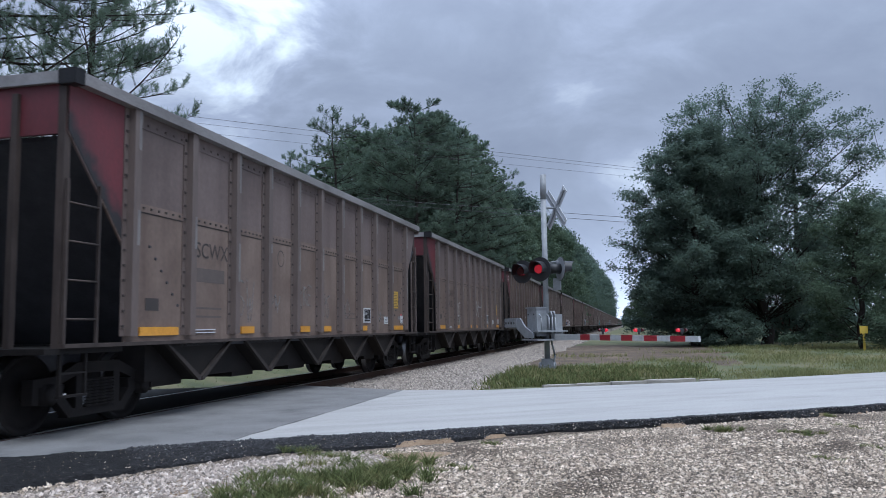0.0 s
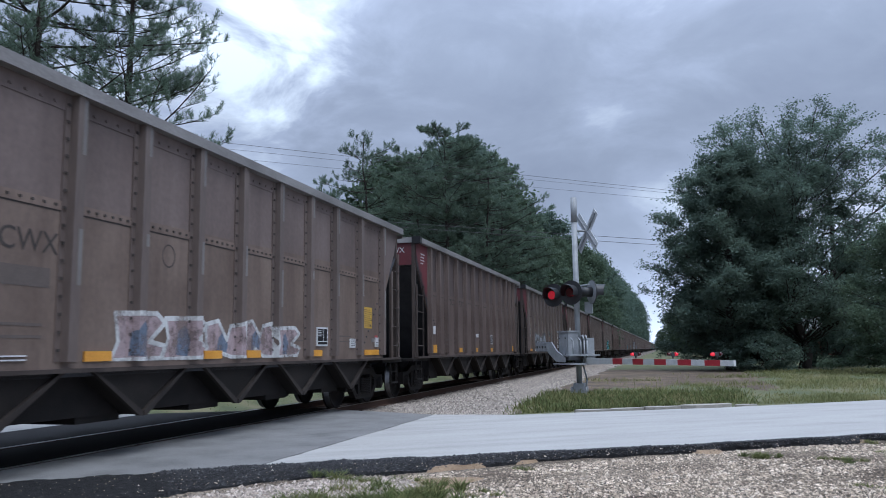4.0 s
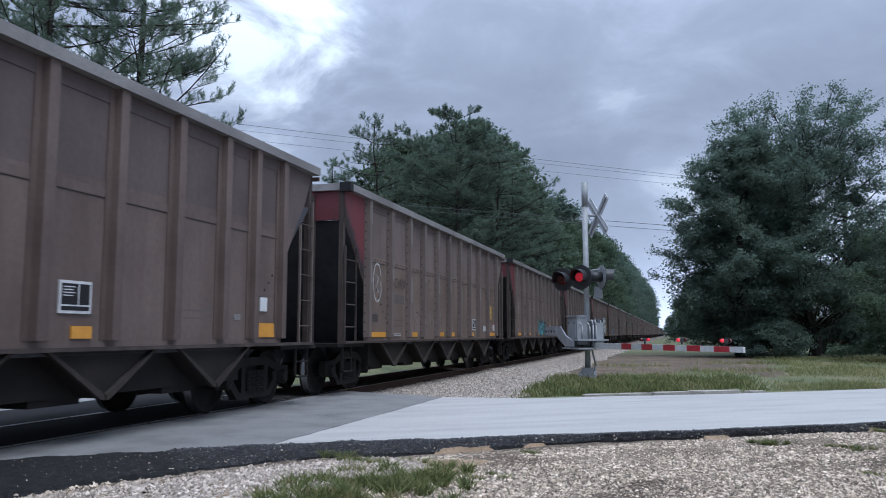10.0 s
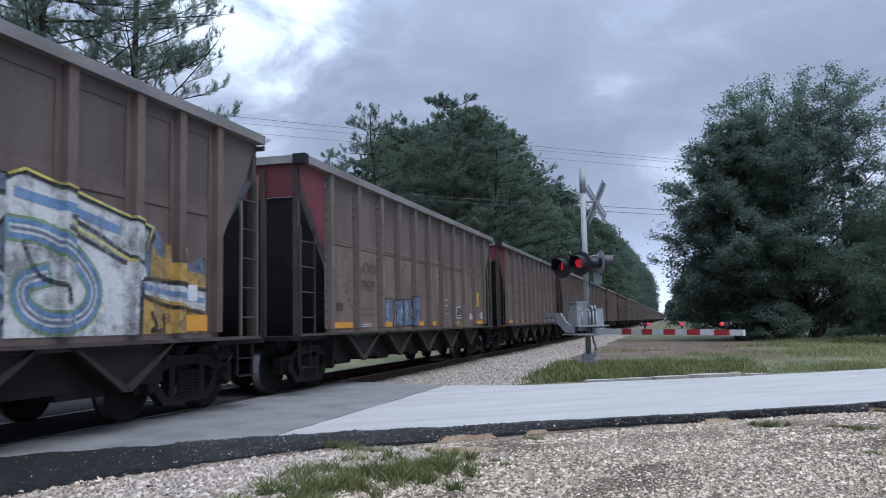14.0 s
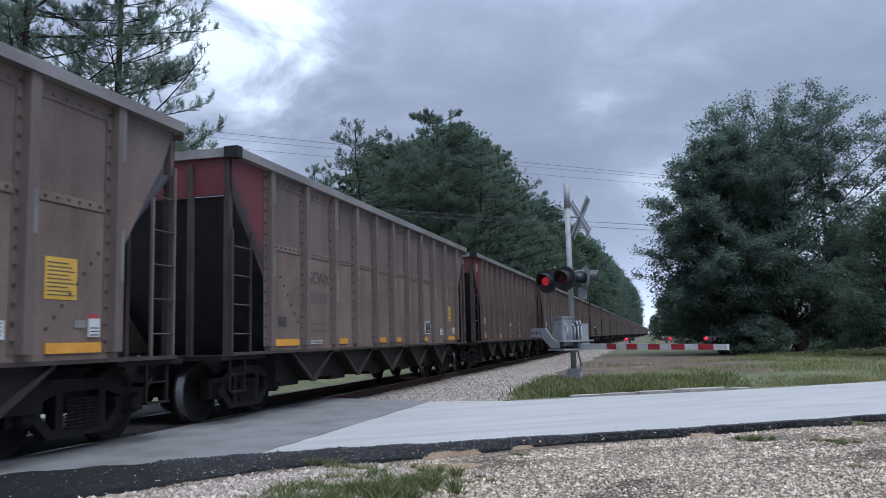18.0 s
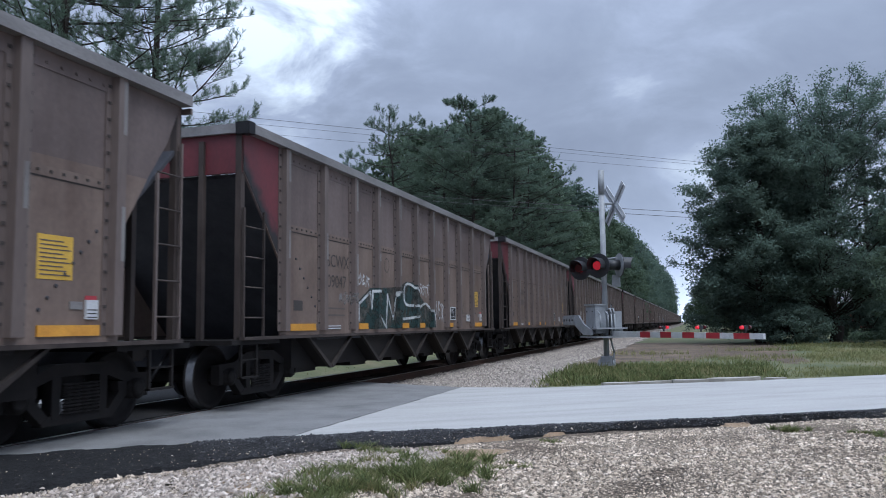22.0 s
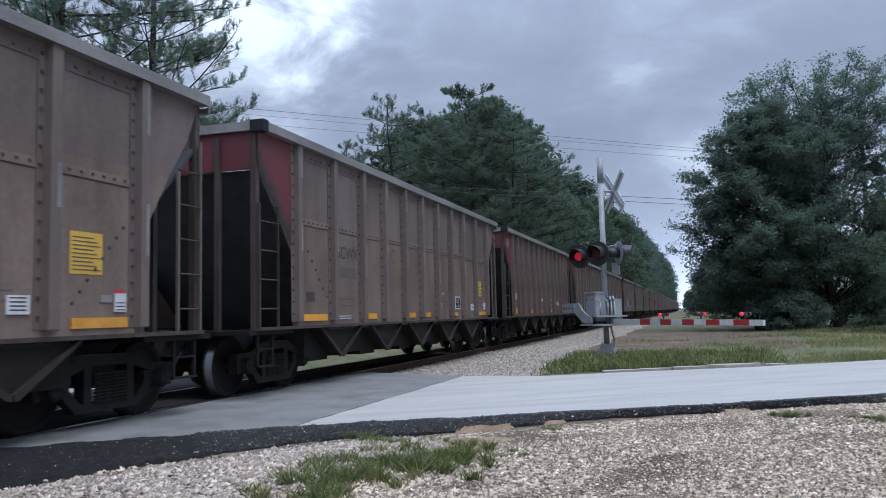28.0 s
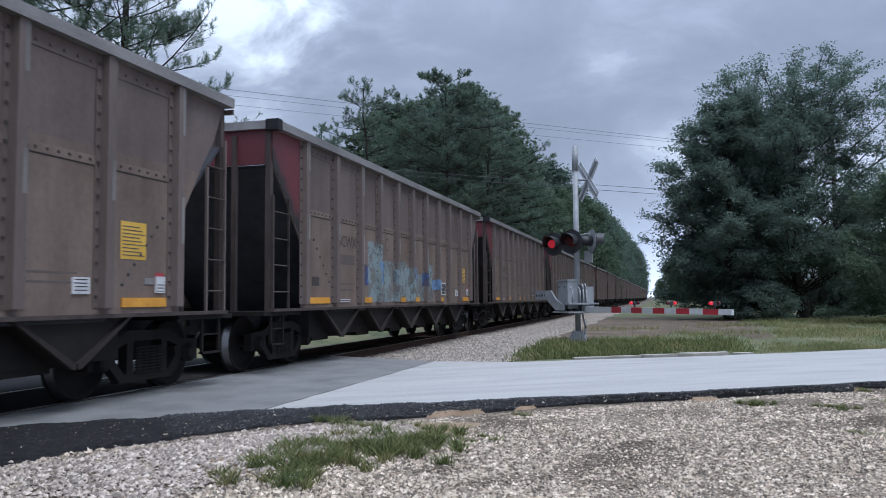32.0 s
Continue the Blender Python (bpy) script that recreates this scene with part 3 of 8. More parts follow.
def build_apron():
    """Broken black asphalt sloping from the road's edge to the gravel."""
    inner = [(-9.5, 4.0), (-6.69, 5.62), (-5.9, 6.25), (-5.15, 6.78), (-4.32, 7.55), (-3.6, 8.05), (-2.9, 8.44), (-2.28, 8.79), (-1.5, 9.24), (-0.76, 9.67), (0.47, 10.39), (1.74, 11.27), (3.63, 12.61), (12.1, 18.59)]
    outer = [(-7.6, 2.6), (-5.1, 4.35), (-4.70, 5.25), (-4.3, 6.0), (-3.97, 6.65), (-3.55, 7.28), (-2.85, 7.78), (-2.30, 8.30), (-1.60, 8.86), (-0.92, 9.44), (0.52, 10.27), (1.79, 11.18), (3.67, 12.54), (12.14, 18.53)]
    rng = random.Random(9)
    rows = []
    n = 320
    for k in range(n + 1):
        s = k / n * (len(inner) - 1)
        i = min(int(s), len(inner) - 2)
        f = s - i
        a = Vector(inner[i]).lerp(Vector(inner[i + 1]), f)
        b = Vector(outer[i]).lerp(Vector(outer[i + 1]), f)
        edge = a.copy()
        a -= (b - a).normalized() * ((0.07 + 0.14 * noise.noise((a.x * 2.2, a.y * 2.2, 3)) + 0.05 * noise.noise((a.x * 9, a.y * 9, 5)) + rng.uniform(-0.03, 0.03)) * (1 - 0.75 * float(sstep(-1.5, 2.0, a.x))))
        b += (b - a).normalized() * (0.07 * noise.noise((b.x * 6, b.y * 6, 2)) + 0.16 * noise.noise((b.x * 1.7, b.y * 1.7, 0)) + rng.uniform(-0.03, 0.03))
        row = []
        lip, run = (edge - a).length, (b - edge).length
        for j in range(7):
            g = j / 6
            p = a.lerp(b, g)
            f2 = max(0.0, g * (lip + run) - lip) / max(run, 0.05)
            z = 0.007 - 0.095 * f2 ** 1.3 + 0.03 * noise.noise((p.x * 5, p.y * 5, 1)) * min(1.0, f2 * 1.5) + 0.006 * (0 < g < 1)
            row.append((p.x, p.y, z if j < 6 else -0.32))
        rows.append(row)
    APRON.extend(rows)
    V = [p for r in rows for p in r]
    F = [(i * 7 + j, i * 7 + j + 1, i * 7 + j + 8, i * 7 + j + 7) for i in range(n) for j in range(6)]
    strip = []
    for k, row in enumerate(rows):
        a, b = Vector(row[0][:2]), Vector(row[5][:2])
        d = (b - a).normalized()
        out = 0.02 + 0.6 * max(0.0, noise.noise((b.x * 1.6, b.y * 1.6, 7)) - 0.08) * float(sstep(-3.5, -2.7, b.x))
        p, q = b - d * 0.10, b + d * out
        lift = -0.06 + 0.095 * float(sstep(0.02, 0.10, out))
        gz = [float(ground_z(np.array(c.x), np.array(c.y))) for c in (p, q)]
        strip += [(p.x, p.y, gz[0] + lift), (b.x, b.y, gz[0] + lift), (q.x, q.y, gz[1] - 0.015)]
    F2 = [(i * 3 + j, i * 3 + j + 1, i * 3 + j + 4, i * 3 + j + 3) for i in range(n) for j in range(2)]
    tagged(new("soil_strip", raw("soil_strip", strip, F2, M["tan"], None, True)), "ochre soil washed along the broken asphalt edge", "soil", kind="structure")
    ob = new("asphalt_apron", raw("asphalt_apron", V, F, M["apron"], None, True))
    return tagged(ob, "crumbling black asphalt edge sloping down to the gravel", "road edge", kind="structure")


build_apron()


def build_track():
    """Ballast bed, ties and two rails."""
    prof = [(-3.6, -0.5), (-2.2, -0.19), (-1.9, -0.16), (1.9, -0.16), (2.3, -0.19), (4.4, -0.46)]
    for name, y0, y1 in (("ballast_bed", 15.7, 900.0), ("ballast_bed_rear", -200.0, 5.6)):
        ys = [y0]
        d = 0.5
        while ys[-1] < y1:
            if ys[-1] - y0 > 60:
                d *= 1.2
            ys.append(min(y1, ys[-1] + d))
        V, n = [], len(prof)
        if y1 < 10:
            prof = [(-3.6, -0.5), (-2.2, -0.19), (-1.9, -0.16), (1.2, -0.16), (1.4, -0.19), (2.1, -0.46)]
        for y in ys:
            for x, z in prof:
                V.append((TRACK_X + x + 0.12 * noise.noise((x, y * 0.9, 0)), y, z + 0.03 * noise.noise((x * 3, y * 2, 5))))
        F = [(i * n + j, i * n + j + 1, i * n + n + j + 1, i * n + n + j) for i in range(len(ys) - 1) for j in range(n - 1)]
        tagged(new(name, raw(name, V, F, M["ballast"], None, True)), "grey crushed-stone ballast bed under the track", "ballast", kind="structure")
    tie = finish(boxes((-1.3, 1.3, -0.11, 0.11, -0.30, -0.14)), "tie", M["tie"], 0.01)
    for i in range(160):
        y = 15.9 + 0.5 * i
        ob = new("tie", tie)
        ob.location = (TRACK_X, y, random.uniform(-0.01, 0.005))
        ob.rotation_euler.z = random.uniform(-0.01, 0.01)
        tagged(ob, "dark creosoted timber tie bedded in ballast", "tie", "track ties")
    for side in (-1, 1):
        bm = bmesh.new()
        x = TRACK_X + side * 0.7535
        foot = [(x - 0.07, -0.155), (x + 0.07, -0.155), (x + 0.07, -0.14), (x + 0.01, -0.125), (x + 0.01, -0.045), (x + 0.036, -0.035), (x + 0.036, -0.006), (x - 0.036, -0.006), (x - 0.036, -0.035), (x - 0.01, -0.045), (x - 0.01, -0.125), (x - 0.07, -0.14)]
        prism(bm, foot, 1, -200, 900)
        thing = new("rail", finish(bm, "rail", M["rail"]))
        tagged(thing, "rusty steel rail with a polished head", "rail", "two rails of the track")
        part("rail_head", boxes((x - 0.03, x + 0.03, -200, 900, -0.006, 0.0)), M["railtop"], thing, "bright polished running surface")


build_track()


# ---------------------------------------------------------------- lettering
def letters(text, size, mat, spacing=1.0):
    cu = bpy.data.curves.new("lettering", "FONT")
    cu.body, cu.size, cu.align_x, cu.space_character = text, size, "LEFT", spacing
    cu.resolution_u = 3
    ob = bpy.data.objects.new("lettering", cu)
    scene.collection.objects.link(ob)
    me = bpy.data.meshes.new_from_object(ob.evaluated_get(bpy.context.evaluated_depsgraph_get()))
    bpy.data.objects.remove(ob)
    me.materials.clear()
    me.materials.append(mat)
    return me


PAINTED = {}
for _t in ("SC", "WX", "06", "184", "199", "210", "074", "153"):
    PAINTED[_t] = letters(_t, 0.36, M["stencil"], 1.1)
for _t in ("SCWX", "09342", "07764", "07669", "09136", "09406", "09629", "06153", "09047", "06184", "06199", "06210", "06074"):
    PAINTED[_t] = letters(_t, 0.32, M["stencil"])
    if _t.startswith("06") or _t == "SCWX":
        PAINTED[_t, "white"] = letters(_t, 0.2, M["white"])
for _t in ("VIP", "20."):
    PAINTED[_t, "white"] = letters(_t, 0.2, M["white"])

# ---------------------------------------------------------------- hopper cars
PITCH, LENGTH = 16.15, 14.75
RIBS = [1.20, 2.55, 3.85, 5.00, 6.20, 7.37, 8.54, 9.74, 10.89, 12.19, 13.54]
OLD_RIBS = [1.175, 2.045, 2.895, 4.005, 5.14, 6.23, 7.375, 8.52, 9.61, 10.745, 11.855, 12.705, 13.575]
SIDE_X, PLATE_X, RIB_X = 1.6, 1.50, 1.595
SEAM_Z = 2.72


def rib_mesh(mat, bolts=True, scuffs=((3.42, 3.92), (2.22, 2.66))):
    bm = bmesh.new()
    prism(bm, [(PLATE_X, -0.17), (PLATE_X + 0.012, -0.17), (PLATE_X + 0.012, -0.085), (RIB_X, -0.07), (RIB_X, 0.07), (PLATE_X + 0.012, 0.085), (PLATE_X + 0.012, 0.17), (PLATE_X, 0.17)], 2, 1.1, 3.925)
    n = len(bm.faces)
    if bolts:
        for i in range(15):
            for y in (-0.13, 0.13):
                z = 1.22 + i * 0.185
                box(bm, PLATE_X + 0.011, PLATE_X + 0.030, y - 0.016, y + 0.016, z - 0.016, z + 0.016)
    k = len(bm.faces)
    for z0, z1 in scuffs:
        box(bm, RIB_X - 0.002, RIB_X + 0.0015, 0.012, 0.071, z0, z1)
    bm.faces.ensure_lookup_table()
    for i, f in enumerate(bm.faces):
        f.material_index = 0 if i < n else 1 if i < k else 2
    return finish(bm, "rib", [mat, M["stencil"], M["scuff"]])


def seam_mesh(mat, width, bolts=True):
    bm = boxes((PLATE_X, PLATE_X + 0.010, -width / 2, width / 2, SEAM_Z - 0.05, SEAM_Z + 0.05))
    for i in range(6 if bolts else 0):
        y = -width / 2 + (i + 0.5) * width / 6
        box(bm, PLATE_X + 0.009, PLATE_X + 0.024, y - 0.014, y + 0.014, SEAM_Z - 0.014, SEAM_Z + 0.014)
    # thin dark line below the lap, painted for its shadow gap and dirt
    box(bm, PLATE_X, PLATE_X + 0.004, -width / 2, width / 2, SEAM_Z - 0.066, SEAM_Z - 0.05)
    bm.faces.ensure_lookup_table()
    for f in bm.faces[6:]:
        f.material_index = 1
    return finish(bm, "lap_seam", [mat, M["stencil"]])


def wheel_mesh():
    """A wheelset: two flanged wheels on an axle, turning about x."""
    bm = bmesh.new()
    prof = [(0.0, 0.10), (0.06, 0.10), (0.075, 0.13), (0.035, 0.18), (0.02, 0.30), (0.03, 0.385), (0.07, 0.395), (0.07, 0.452), (-0.045, 0.458), (-0.05, 0.485), (-0.07, 0.485), (-0.07, 0.395), (-0.03, 0.38), (-0.03, 0.18), (-0.07, 0.13), (-0.07, 0.10)]
    n = 36
    for s in (-1, 1):
        rings = []
        for x, r in prof:
            rings.append([bm.verts.new((s * (0.765 + x), r * math.cos(i * math.tau / n), r * math.sin(i * math.tau / n))) for i in range(n)])
        for k in range(len(prof) - 1):
            for i in range(n):
                f = bm.faces.new((rings[k][i], rings[k][(i + 1) % n], rings[k + 1][(i + 1) % n], rings[k + 1][i]))
                f.smooth = True
                if k == 7:
                    f.material_index = 1
    tube(bm, (-1.05, 0, 0), (1.05, 0, 0), 0.085, n=14)
    return finish(bm, "wheelset", [M["truck"], M["tread"]])


def sideframe_mesh():
    """Cast side frame: arched top, tension bar, columns and struts with open windows between."""
    bm = bmesh.new()
    top = [(-1.12, 0.36), (-1.12, 0.64), (-0.74, 0.66), (-0.40, 0.80), (0.40, 0.80), (0.74, 0.66), (1.12, 0.64), (1.12, 0.36), (1.02, 0.36), (1.02, 0.55), (0.72, 0.55), (0.36, 0.67), (-0.36, 0.67), (-0.72, 0.55), (-1.02, 0.55), (-1.02, 0.36)]
    prism(bm, top, 0, 0.98, 1.12)
    for m in (-1, 1):
        for pts, d in (([(0.60, 0.56), (0.76, 0.56), (0.76, 0.40), (0.52, 0.18), (0.40, 0.22), (0.62, 0.44)], 0.125), ([(0.29, 0.24), (0.41, 0.24), (0.41, 0.70), (0.29, 0.70)], 0.135)):
            prism(bm, [(m * y, z) for y, z in pts], 0, 0.985, 0.985 + d)
    prism(bm, [(-0.54, 0.17), (0.54, 0.17), (0.46, 0.27), (-0.46, 0.27)], 0, 0.98, 1.115)
    return finish(bm, "sideframe", M["truck"], 0.01)


def cap_mesh():
    bm = bmesh.new()
    tube(bm, (0.95, 0, 0.46), (1.17, 0, 0.46), 0.125, n=14)
    tube(bm, (1.17, 0, 0.46), (1.20, 0, 0.46), 0.125, 0.06, n=14)
    return finish(bm, "bearing_cap", M["truck"])


def spring_mesh():
    """A nest of coil springs: one ridged block with rounded coils."""
    prof, n = [], 9
    for k in range(n):
        z = 0.27 + k * 0.038
        prof += [(1.135, z), (1.16, z + 0.006), (1.16, z + 0.020), (1.135, z + 0.026)]
    bm = bmesh.new()
    cols = []
    for y in np.linspace(-0.27, 0.27, 17):
        inset = 0.028 * abs(math.sin((y + 0.28) / 0.56 * math.pi * 4)) ** 0.5
        cols.append([bm.verts.new((x - 0.03 + inset, float(y), z)) for x, z in prof])
    for a, b in zip(cols, cols[1:]):
        for i in range(len(prof) - 1):
            bm.faces.new((a[i], b[i], b[i + 1], a[i + 1]))
    return finish(bm, "coil_spring", M["truck"])


_bolt = bmesh.new()
tube(_bolt, (0, 0, 0), (0.014, 0, 0), 0.024, 0.016, 6)
_bm = bmesh.new()
prism(_bm, [(-PLATE_X, -0.085), (-RIB_X, -0.07), (-RIB_X, 0.07), (-PLATE_X, 0.085)], 2, 1.1, 3.925)
SHARED = dict(bolt=finish(_bolt, "bolt", M["under"]), far_rib=finish(_bm, "rib", M["rib"]), wheelset=wheel_mesh(), sideframe=sideframe_mesh(), spring=spring_mesh(), cap=cap_mesh())
CHUTES = (2.95, 5.18, 7.38, 9.58, 11.80)


def build_car(kind, far=False):
    """One open hopper car; its near end at y = 0, rail level at z = 0, the seen side towards +x."""
    old = kind == "old"
    side, ribm = (M["side_dark"], M["side_dark"]) if old else (M["side"], M["rib"])
    car = new("hopper_car")
    car.empty_display_size = 0.5
    bm = bmesh.new()
    end = LENGTH
    outline = [(0.05, 3.94), (0.05, 3.36), (0.62, 2.72), (1.13, 2.12), (1.13, 1.0), (end - 1.10, 1.0), (end - 1.10, 2.20), (end - 0.66, 2.90), (end - 0.30, 3.40), (end - 0.05, 3.94)]
    for s in (-1, 1):
        prism(bm, outline[2:8], 0, s * (PLATE_X - 0.03), s * PLATE_X)
    part("body_side", bm, side, car)
    bm = bmesh.new()
    for s in (-1, 1):
        prism(bm, outline[:3] + outline[7:], 0, s * (PLATE_X - 0.03), s * (PLATE_X - 0.003))
    part("upper_plate", bm, M["side_old_upper"] if old else M["side_upper"], car)
    bm = bmesh.new()
    for y0, y1 in ((0.10, 2.5), (end - 0.10, end - 2.5)):
        prism(bm, [(y0, 3.36), (y1, 0.98), (y1, 0.92), (y0, 3.30)] if y0 < 1 else [(y0, 3.36), (y0, 3.30), (y1, 0.92), (y1, 0.98)], 0, -1.46, 1.46)
    box(bm, -1.46, 1.46, 2.5, end - 2.5, 0.94, 0.98)
    part("slope_sheet", bm, M["under"], car, "soot-black sloping end sheet")
    part("end_panel", boxes((-1.48, 1.48, 0.02, 0.08, 3.36, 3.94)), M["red"], car, "faded red upper end panel")
    part("end_panel", boxes((-1.48, 1.48, end - 0.08, end - 0.02, 3.36, 3.94)), side, car)
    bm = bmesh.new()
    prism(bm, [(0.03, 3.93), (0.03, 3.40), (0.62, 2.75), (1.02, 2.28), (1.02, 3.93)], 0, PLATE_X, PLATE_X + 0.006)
    part("corner_panel", bm, M["red_to_black"], car, "faded red corner panel")
    bm = bmesh.new()
    for s in (-1, 1):
        box(bm, s * 1.44, s * 1.63, -0.02, end + 0.02, 3.925, 4.06)
    for y in (-0.04, end - 0.12):
        box(bm, -1.44, 1.44, y, y + 0.16, 3.925, 4.06)
    part("top_chord", bm, M["chord"], car, "bare grey steel top chord", 0.012)
    part("corner_cap", boxes((1.42, 1.645, -0.06, 0.10, 3.90, 4.075)), M["black"], car, "black corner cap", 0.01)
    part("corner_cap", boxes((1.46, 1.60, end + 0.02, end + 0.06, 3.84, 3.91)), M["rib"], car, "bent steel tab at the corner", 0.004)
    for s in (-1, 1):
        part("side_sill", boxes((s * 1.44, s * 1.565, 0.0, end, 0.985, 1.03)), M["post"], car, "dark side sill")
    ribs = [rib_mesh(ribm, not old, () if old else q) for q in (((3.42, 3.92), (2.22, 2.66)), ((3.55, 3.92), (2.45, 2.60)), ((3.30, 3.90), (1.9, 2.5)), ((2.3, 2.75),))]
    rows = OLD_RIBS if old else RIBS
    seams = {}
    for i, y in enumerate(rows):
        part("rib", ribs[(i * 7 + 3 * old) % 4], None, car).location.y = y
        if not far:
            part("rib", SHARED["far_rib"], None, car).location.y = y
    for a, b in () if far else zip(rows, rows[1:]):
        gap = round(b - a - 0.345, 2)
        if gap not in seams:
            seams[gap] = seam_mesh(side, gap, not old)
        o = part("lap_seam", seams[gap], None, car)
        o.location.y = (a + b) / 2
    if not far:
        bm = boxes((PLATE_X - 0.002, PLATE_X + 0.007, 1.06, end - 1.06, 3.74, 3.93))
        for y in [] if old else np.arange(1.12, end - 1.1, 0.2):
            box(bm, PLATE_X + 0.006, PLATE_X + 0.022, y - 0.014, y + 0.014, 3.785, 3.813)
        part("chord_angle", bm, M["side_old_upper"] if old else M["side_upper"], car, "bolted angle under the top chord")["kind"] = "stuff"
    # end frame, ladders, steps
    for y in (0.0, end - 0.1):
        for x in (-1.47, 1.39):
            part("corner_post", boxes((x, x + 0.09, y, y + 0.10, 0.98, 3.92)), M["post"], car, "", 0.008)
        for x in (-0.88, 0.80):
            part("end_post", boxes((x, x + 0.08, y - 0.03, y + 0.05, 0.98, 3.84)), M["post"], car)
        part("end_platform", boxes((-1.5, 1.5, -0.22 if y == 0 else end - 1.1, 1.1 if y == 0 else end + 0.22, 0.92, 0.985)), M["truck"], car)
    for y0, y1, top in ((0.03, 0.58, 2.85), (end - 0.50, end - 0.04, 3.45)):
        lad = part("ladder", boxes((1.50, 1.535, y1 - 0.014, y1 + 0.014, 1.0, top), (1.50, 1.535, y0 - 0.018, y0 + 0.018, 1.0, top if y0 < 1 else 3.0)), M["rib"] if y0 > 1 else M["post"], car)
        z = 1.30
        while z < top and not far:
            bm = bmesh.new()
            tube(bm, (1.522, y0, z), (1.522, y1, z), 0.013, n=6)
            part("rung", bm, M["post"], lad)
            z += 0.43
    for y in (0.02, end - 0.55):
        part("stirrup_step", boxes((1.46, 1.50, y, y + 0.03, 0.45, 0.98), (1.46, 1.50, y + 0.42, y + 0.45, 0.45, 0.98), (1.44, 1.52, y, y + 0.45, 0.45, 0.475), (1.46, 1.50, y, y + 0.45, 0.70, 0.72)), M["truck"], car)
    # underframe
    part("centre_sill", boxes((-0.28, 0.28, -0.1, end + 0.1, 0.62, 0.96)), M["under"], car)
    # one black block filling the space between the chutes
    part("hopper_bottom", boxes((-1.25, 1.25, 1.95, end - 1.95, 0.49, 0.985)), M["truck"], car, "black hopper bottoms between the chutes")
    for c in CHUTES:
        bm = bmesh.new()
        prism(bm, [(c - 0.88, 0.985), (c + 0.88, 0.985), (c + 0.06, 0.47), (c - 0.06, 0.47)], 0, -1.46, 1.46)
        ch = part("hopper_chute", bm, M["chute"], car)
        if far:
            continue
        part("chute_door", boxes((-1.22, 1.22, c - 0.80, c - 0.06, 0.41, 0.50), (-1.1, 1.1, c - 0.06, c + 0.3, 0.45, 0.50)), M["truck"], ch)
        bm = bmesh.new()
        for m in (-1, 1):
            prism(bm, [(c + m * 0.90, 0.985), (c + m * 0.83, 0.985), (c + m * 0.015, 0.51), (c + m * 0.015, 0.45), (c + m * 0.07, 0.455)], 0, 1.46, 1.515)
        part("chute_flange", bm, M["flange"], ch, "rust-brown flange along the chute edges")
    for y in (-0.72, end + 0.02):
        part("coupler", boxes((-0.11, 0.11, y, y + 0.70, 0.76, 0.96), (-0.2, 0.2, y + 0.12, y + 0.34, 0.72, 0.98)), M["truck"], car, "", 0.02)
    bm = bmesh.new()
    tube(bm, (0.35, -0.05, 0.8), (0.30, -0.35, 0.45), 0.025, n=6)
    tube(bm, (0.30, -0.35, 0.45), (0.26, -0.70, 0.42), 0.025, n=6)
    part("brake_hose", bm, M["black"], car)
    for yc in (1.20, LENGTH - 1.20):
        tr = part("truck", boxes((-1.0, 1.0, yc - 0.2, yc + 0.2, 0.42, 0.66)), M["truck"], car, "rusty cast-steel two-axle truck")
        for s in (0, 180):
            o = part("sideframe", SHARED["sideframe"], None, tr)
            o.matrix_basis = pose(0, yc, 0, 0, 0, s)
            o = part("coil_spring", SHARED["spring"], None, tr)
            o.matrix_basis = pose(0, yc, 0, 0, 0, s)
        for dy in (-0.89, 0.89):
            part("bearing_cap", SHARED["cap"], None, tr).location.y = yc + dy
            o = part("wheelset", SHARED["wheelset"], None, tr, "dark wheels with bright treads")
            o.location = (0, yc + dy, 0.457)
    # marks painted on the side
    def mark(name, y0, y1, z0, z1, mat, label="", x=PLATE_X):
        deep = 0.024 if name in ("yellow_stripe", "tally_window", "white_label") else 0.004
        return part(name, boxes((x, x + deep, y0, y1, z0, z1)), mat, car, label)
    if old:
        for y0, y1 in ((1.37, 1.85), (4.33, 4.75), (6.55, 6.85), (9.0, 9.3), (12.9, 13.38)):
            mark("yellow_stripe", y0, y1, 1.12, 1.33 if y0 < 2 or y0 > 12 else 1.25, M["yellow"], "dull orange-yellow reflective patch")
        mark("white_label", 1.51, 1.73, 1.62, 1.84, M["white"], "small white notice")
        mark("white_label", 6.66, 7.0, 1.60, 1.71, M["white"], "small white notice")
        mark("white_label", 12.93, 13.14, 1.51, 1.72, M["white"], "small white notice")
    else:
        for y0, y1 in ((1.42, 2.30), (4.12, 4.56), (6.45, 6.90), (7.60, 8.02), (9.95, 10.33), (12.50, 13.34)):
            mark("yellow_stripe", y0, y1, 1.10, 1.21, M["yellow"], "yellow reflective stripe")
        p = mark("yellow_placard", 12.48, 12.95, 1.66, 2.10, M["placard"], "tall yellow instruction placard")
        bars = boxes(*[(PLATE_X + 0.004, PLATE_X + 0.007, 12.51, 12.92 - 0.05 * (i % 3), 1.70 + i * 0.042, 1.712 + i * 0.042) for i in range(9)])
        part("placard_text", bars, M["worn"], p)["kind"] = "stuff"
        mark("white_label", 11.70, 11.96, 1.25, 1.43, M["white"], "small white notice")
        mark("white_label", 13.14, 13.31, 1.27, 1.47, M["white"], "small white notice")
        mark("white_label", 2.75, 3.3, 1.12, 1.135, M["white"], "thin white stencil line")
        mark("white_label", 2.75, 3.3, 1.16, 1.175, M["white"], "thin white stencil line")
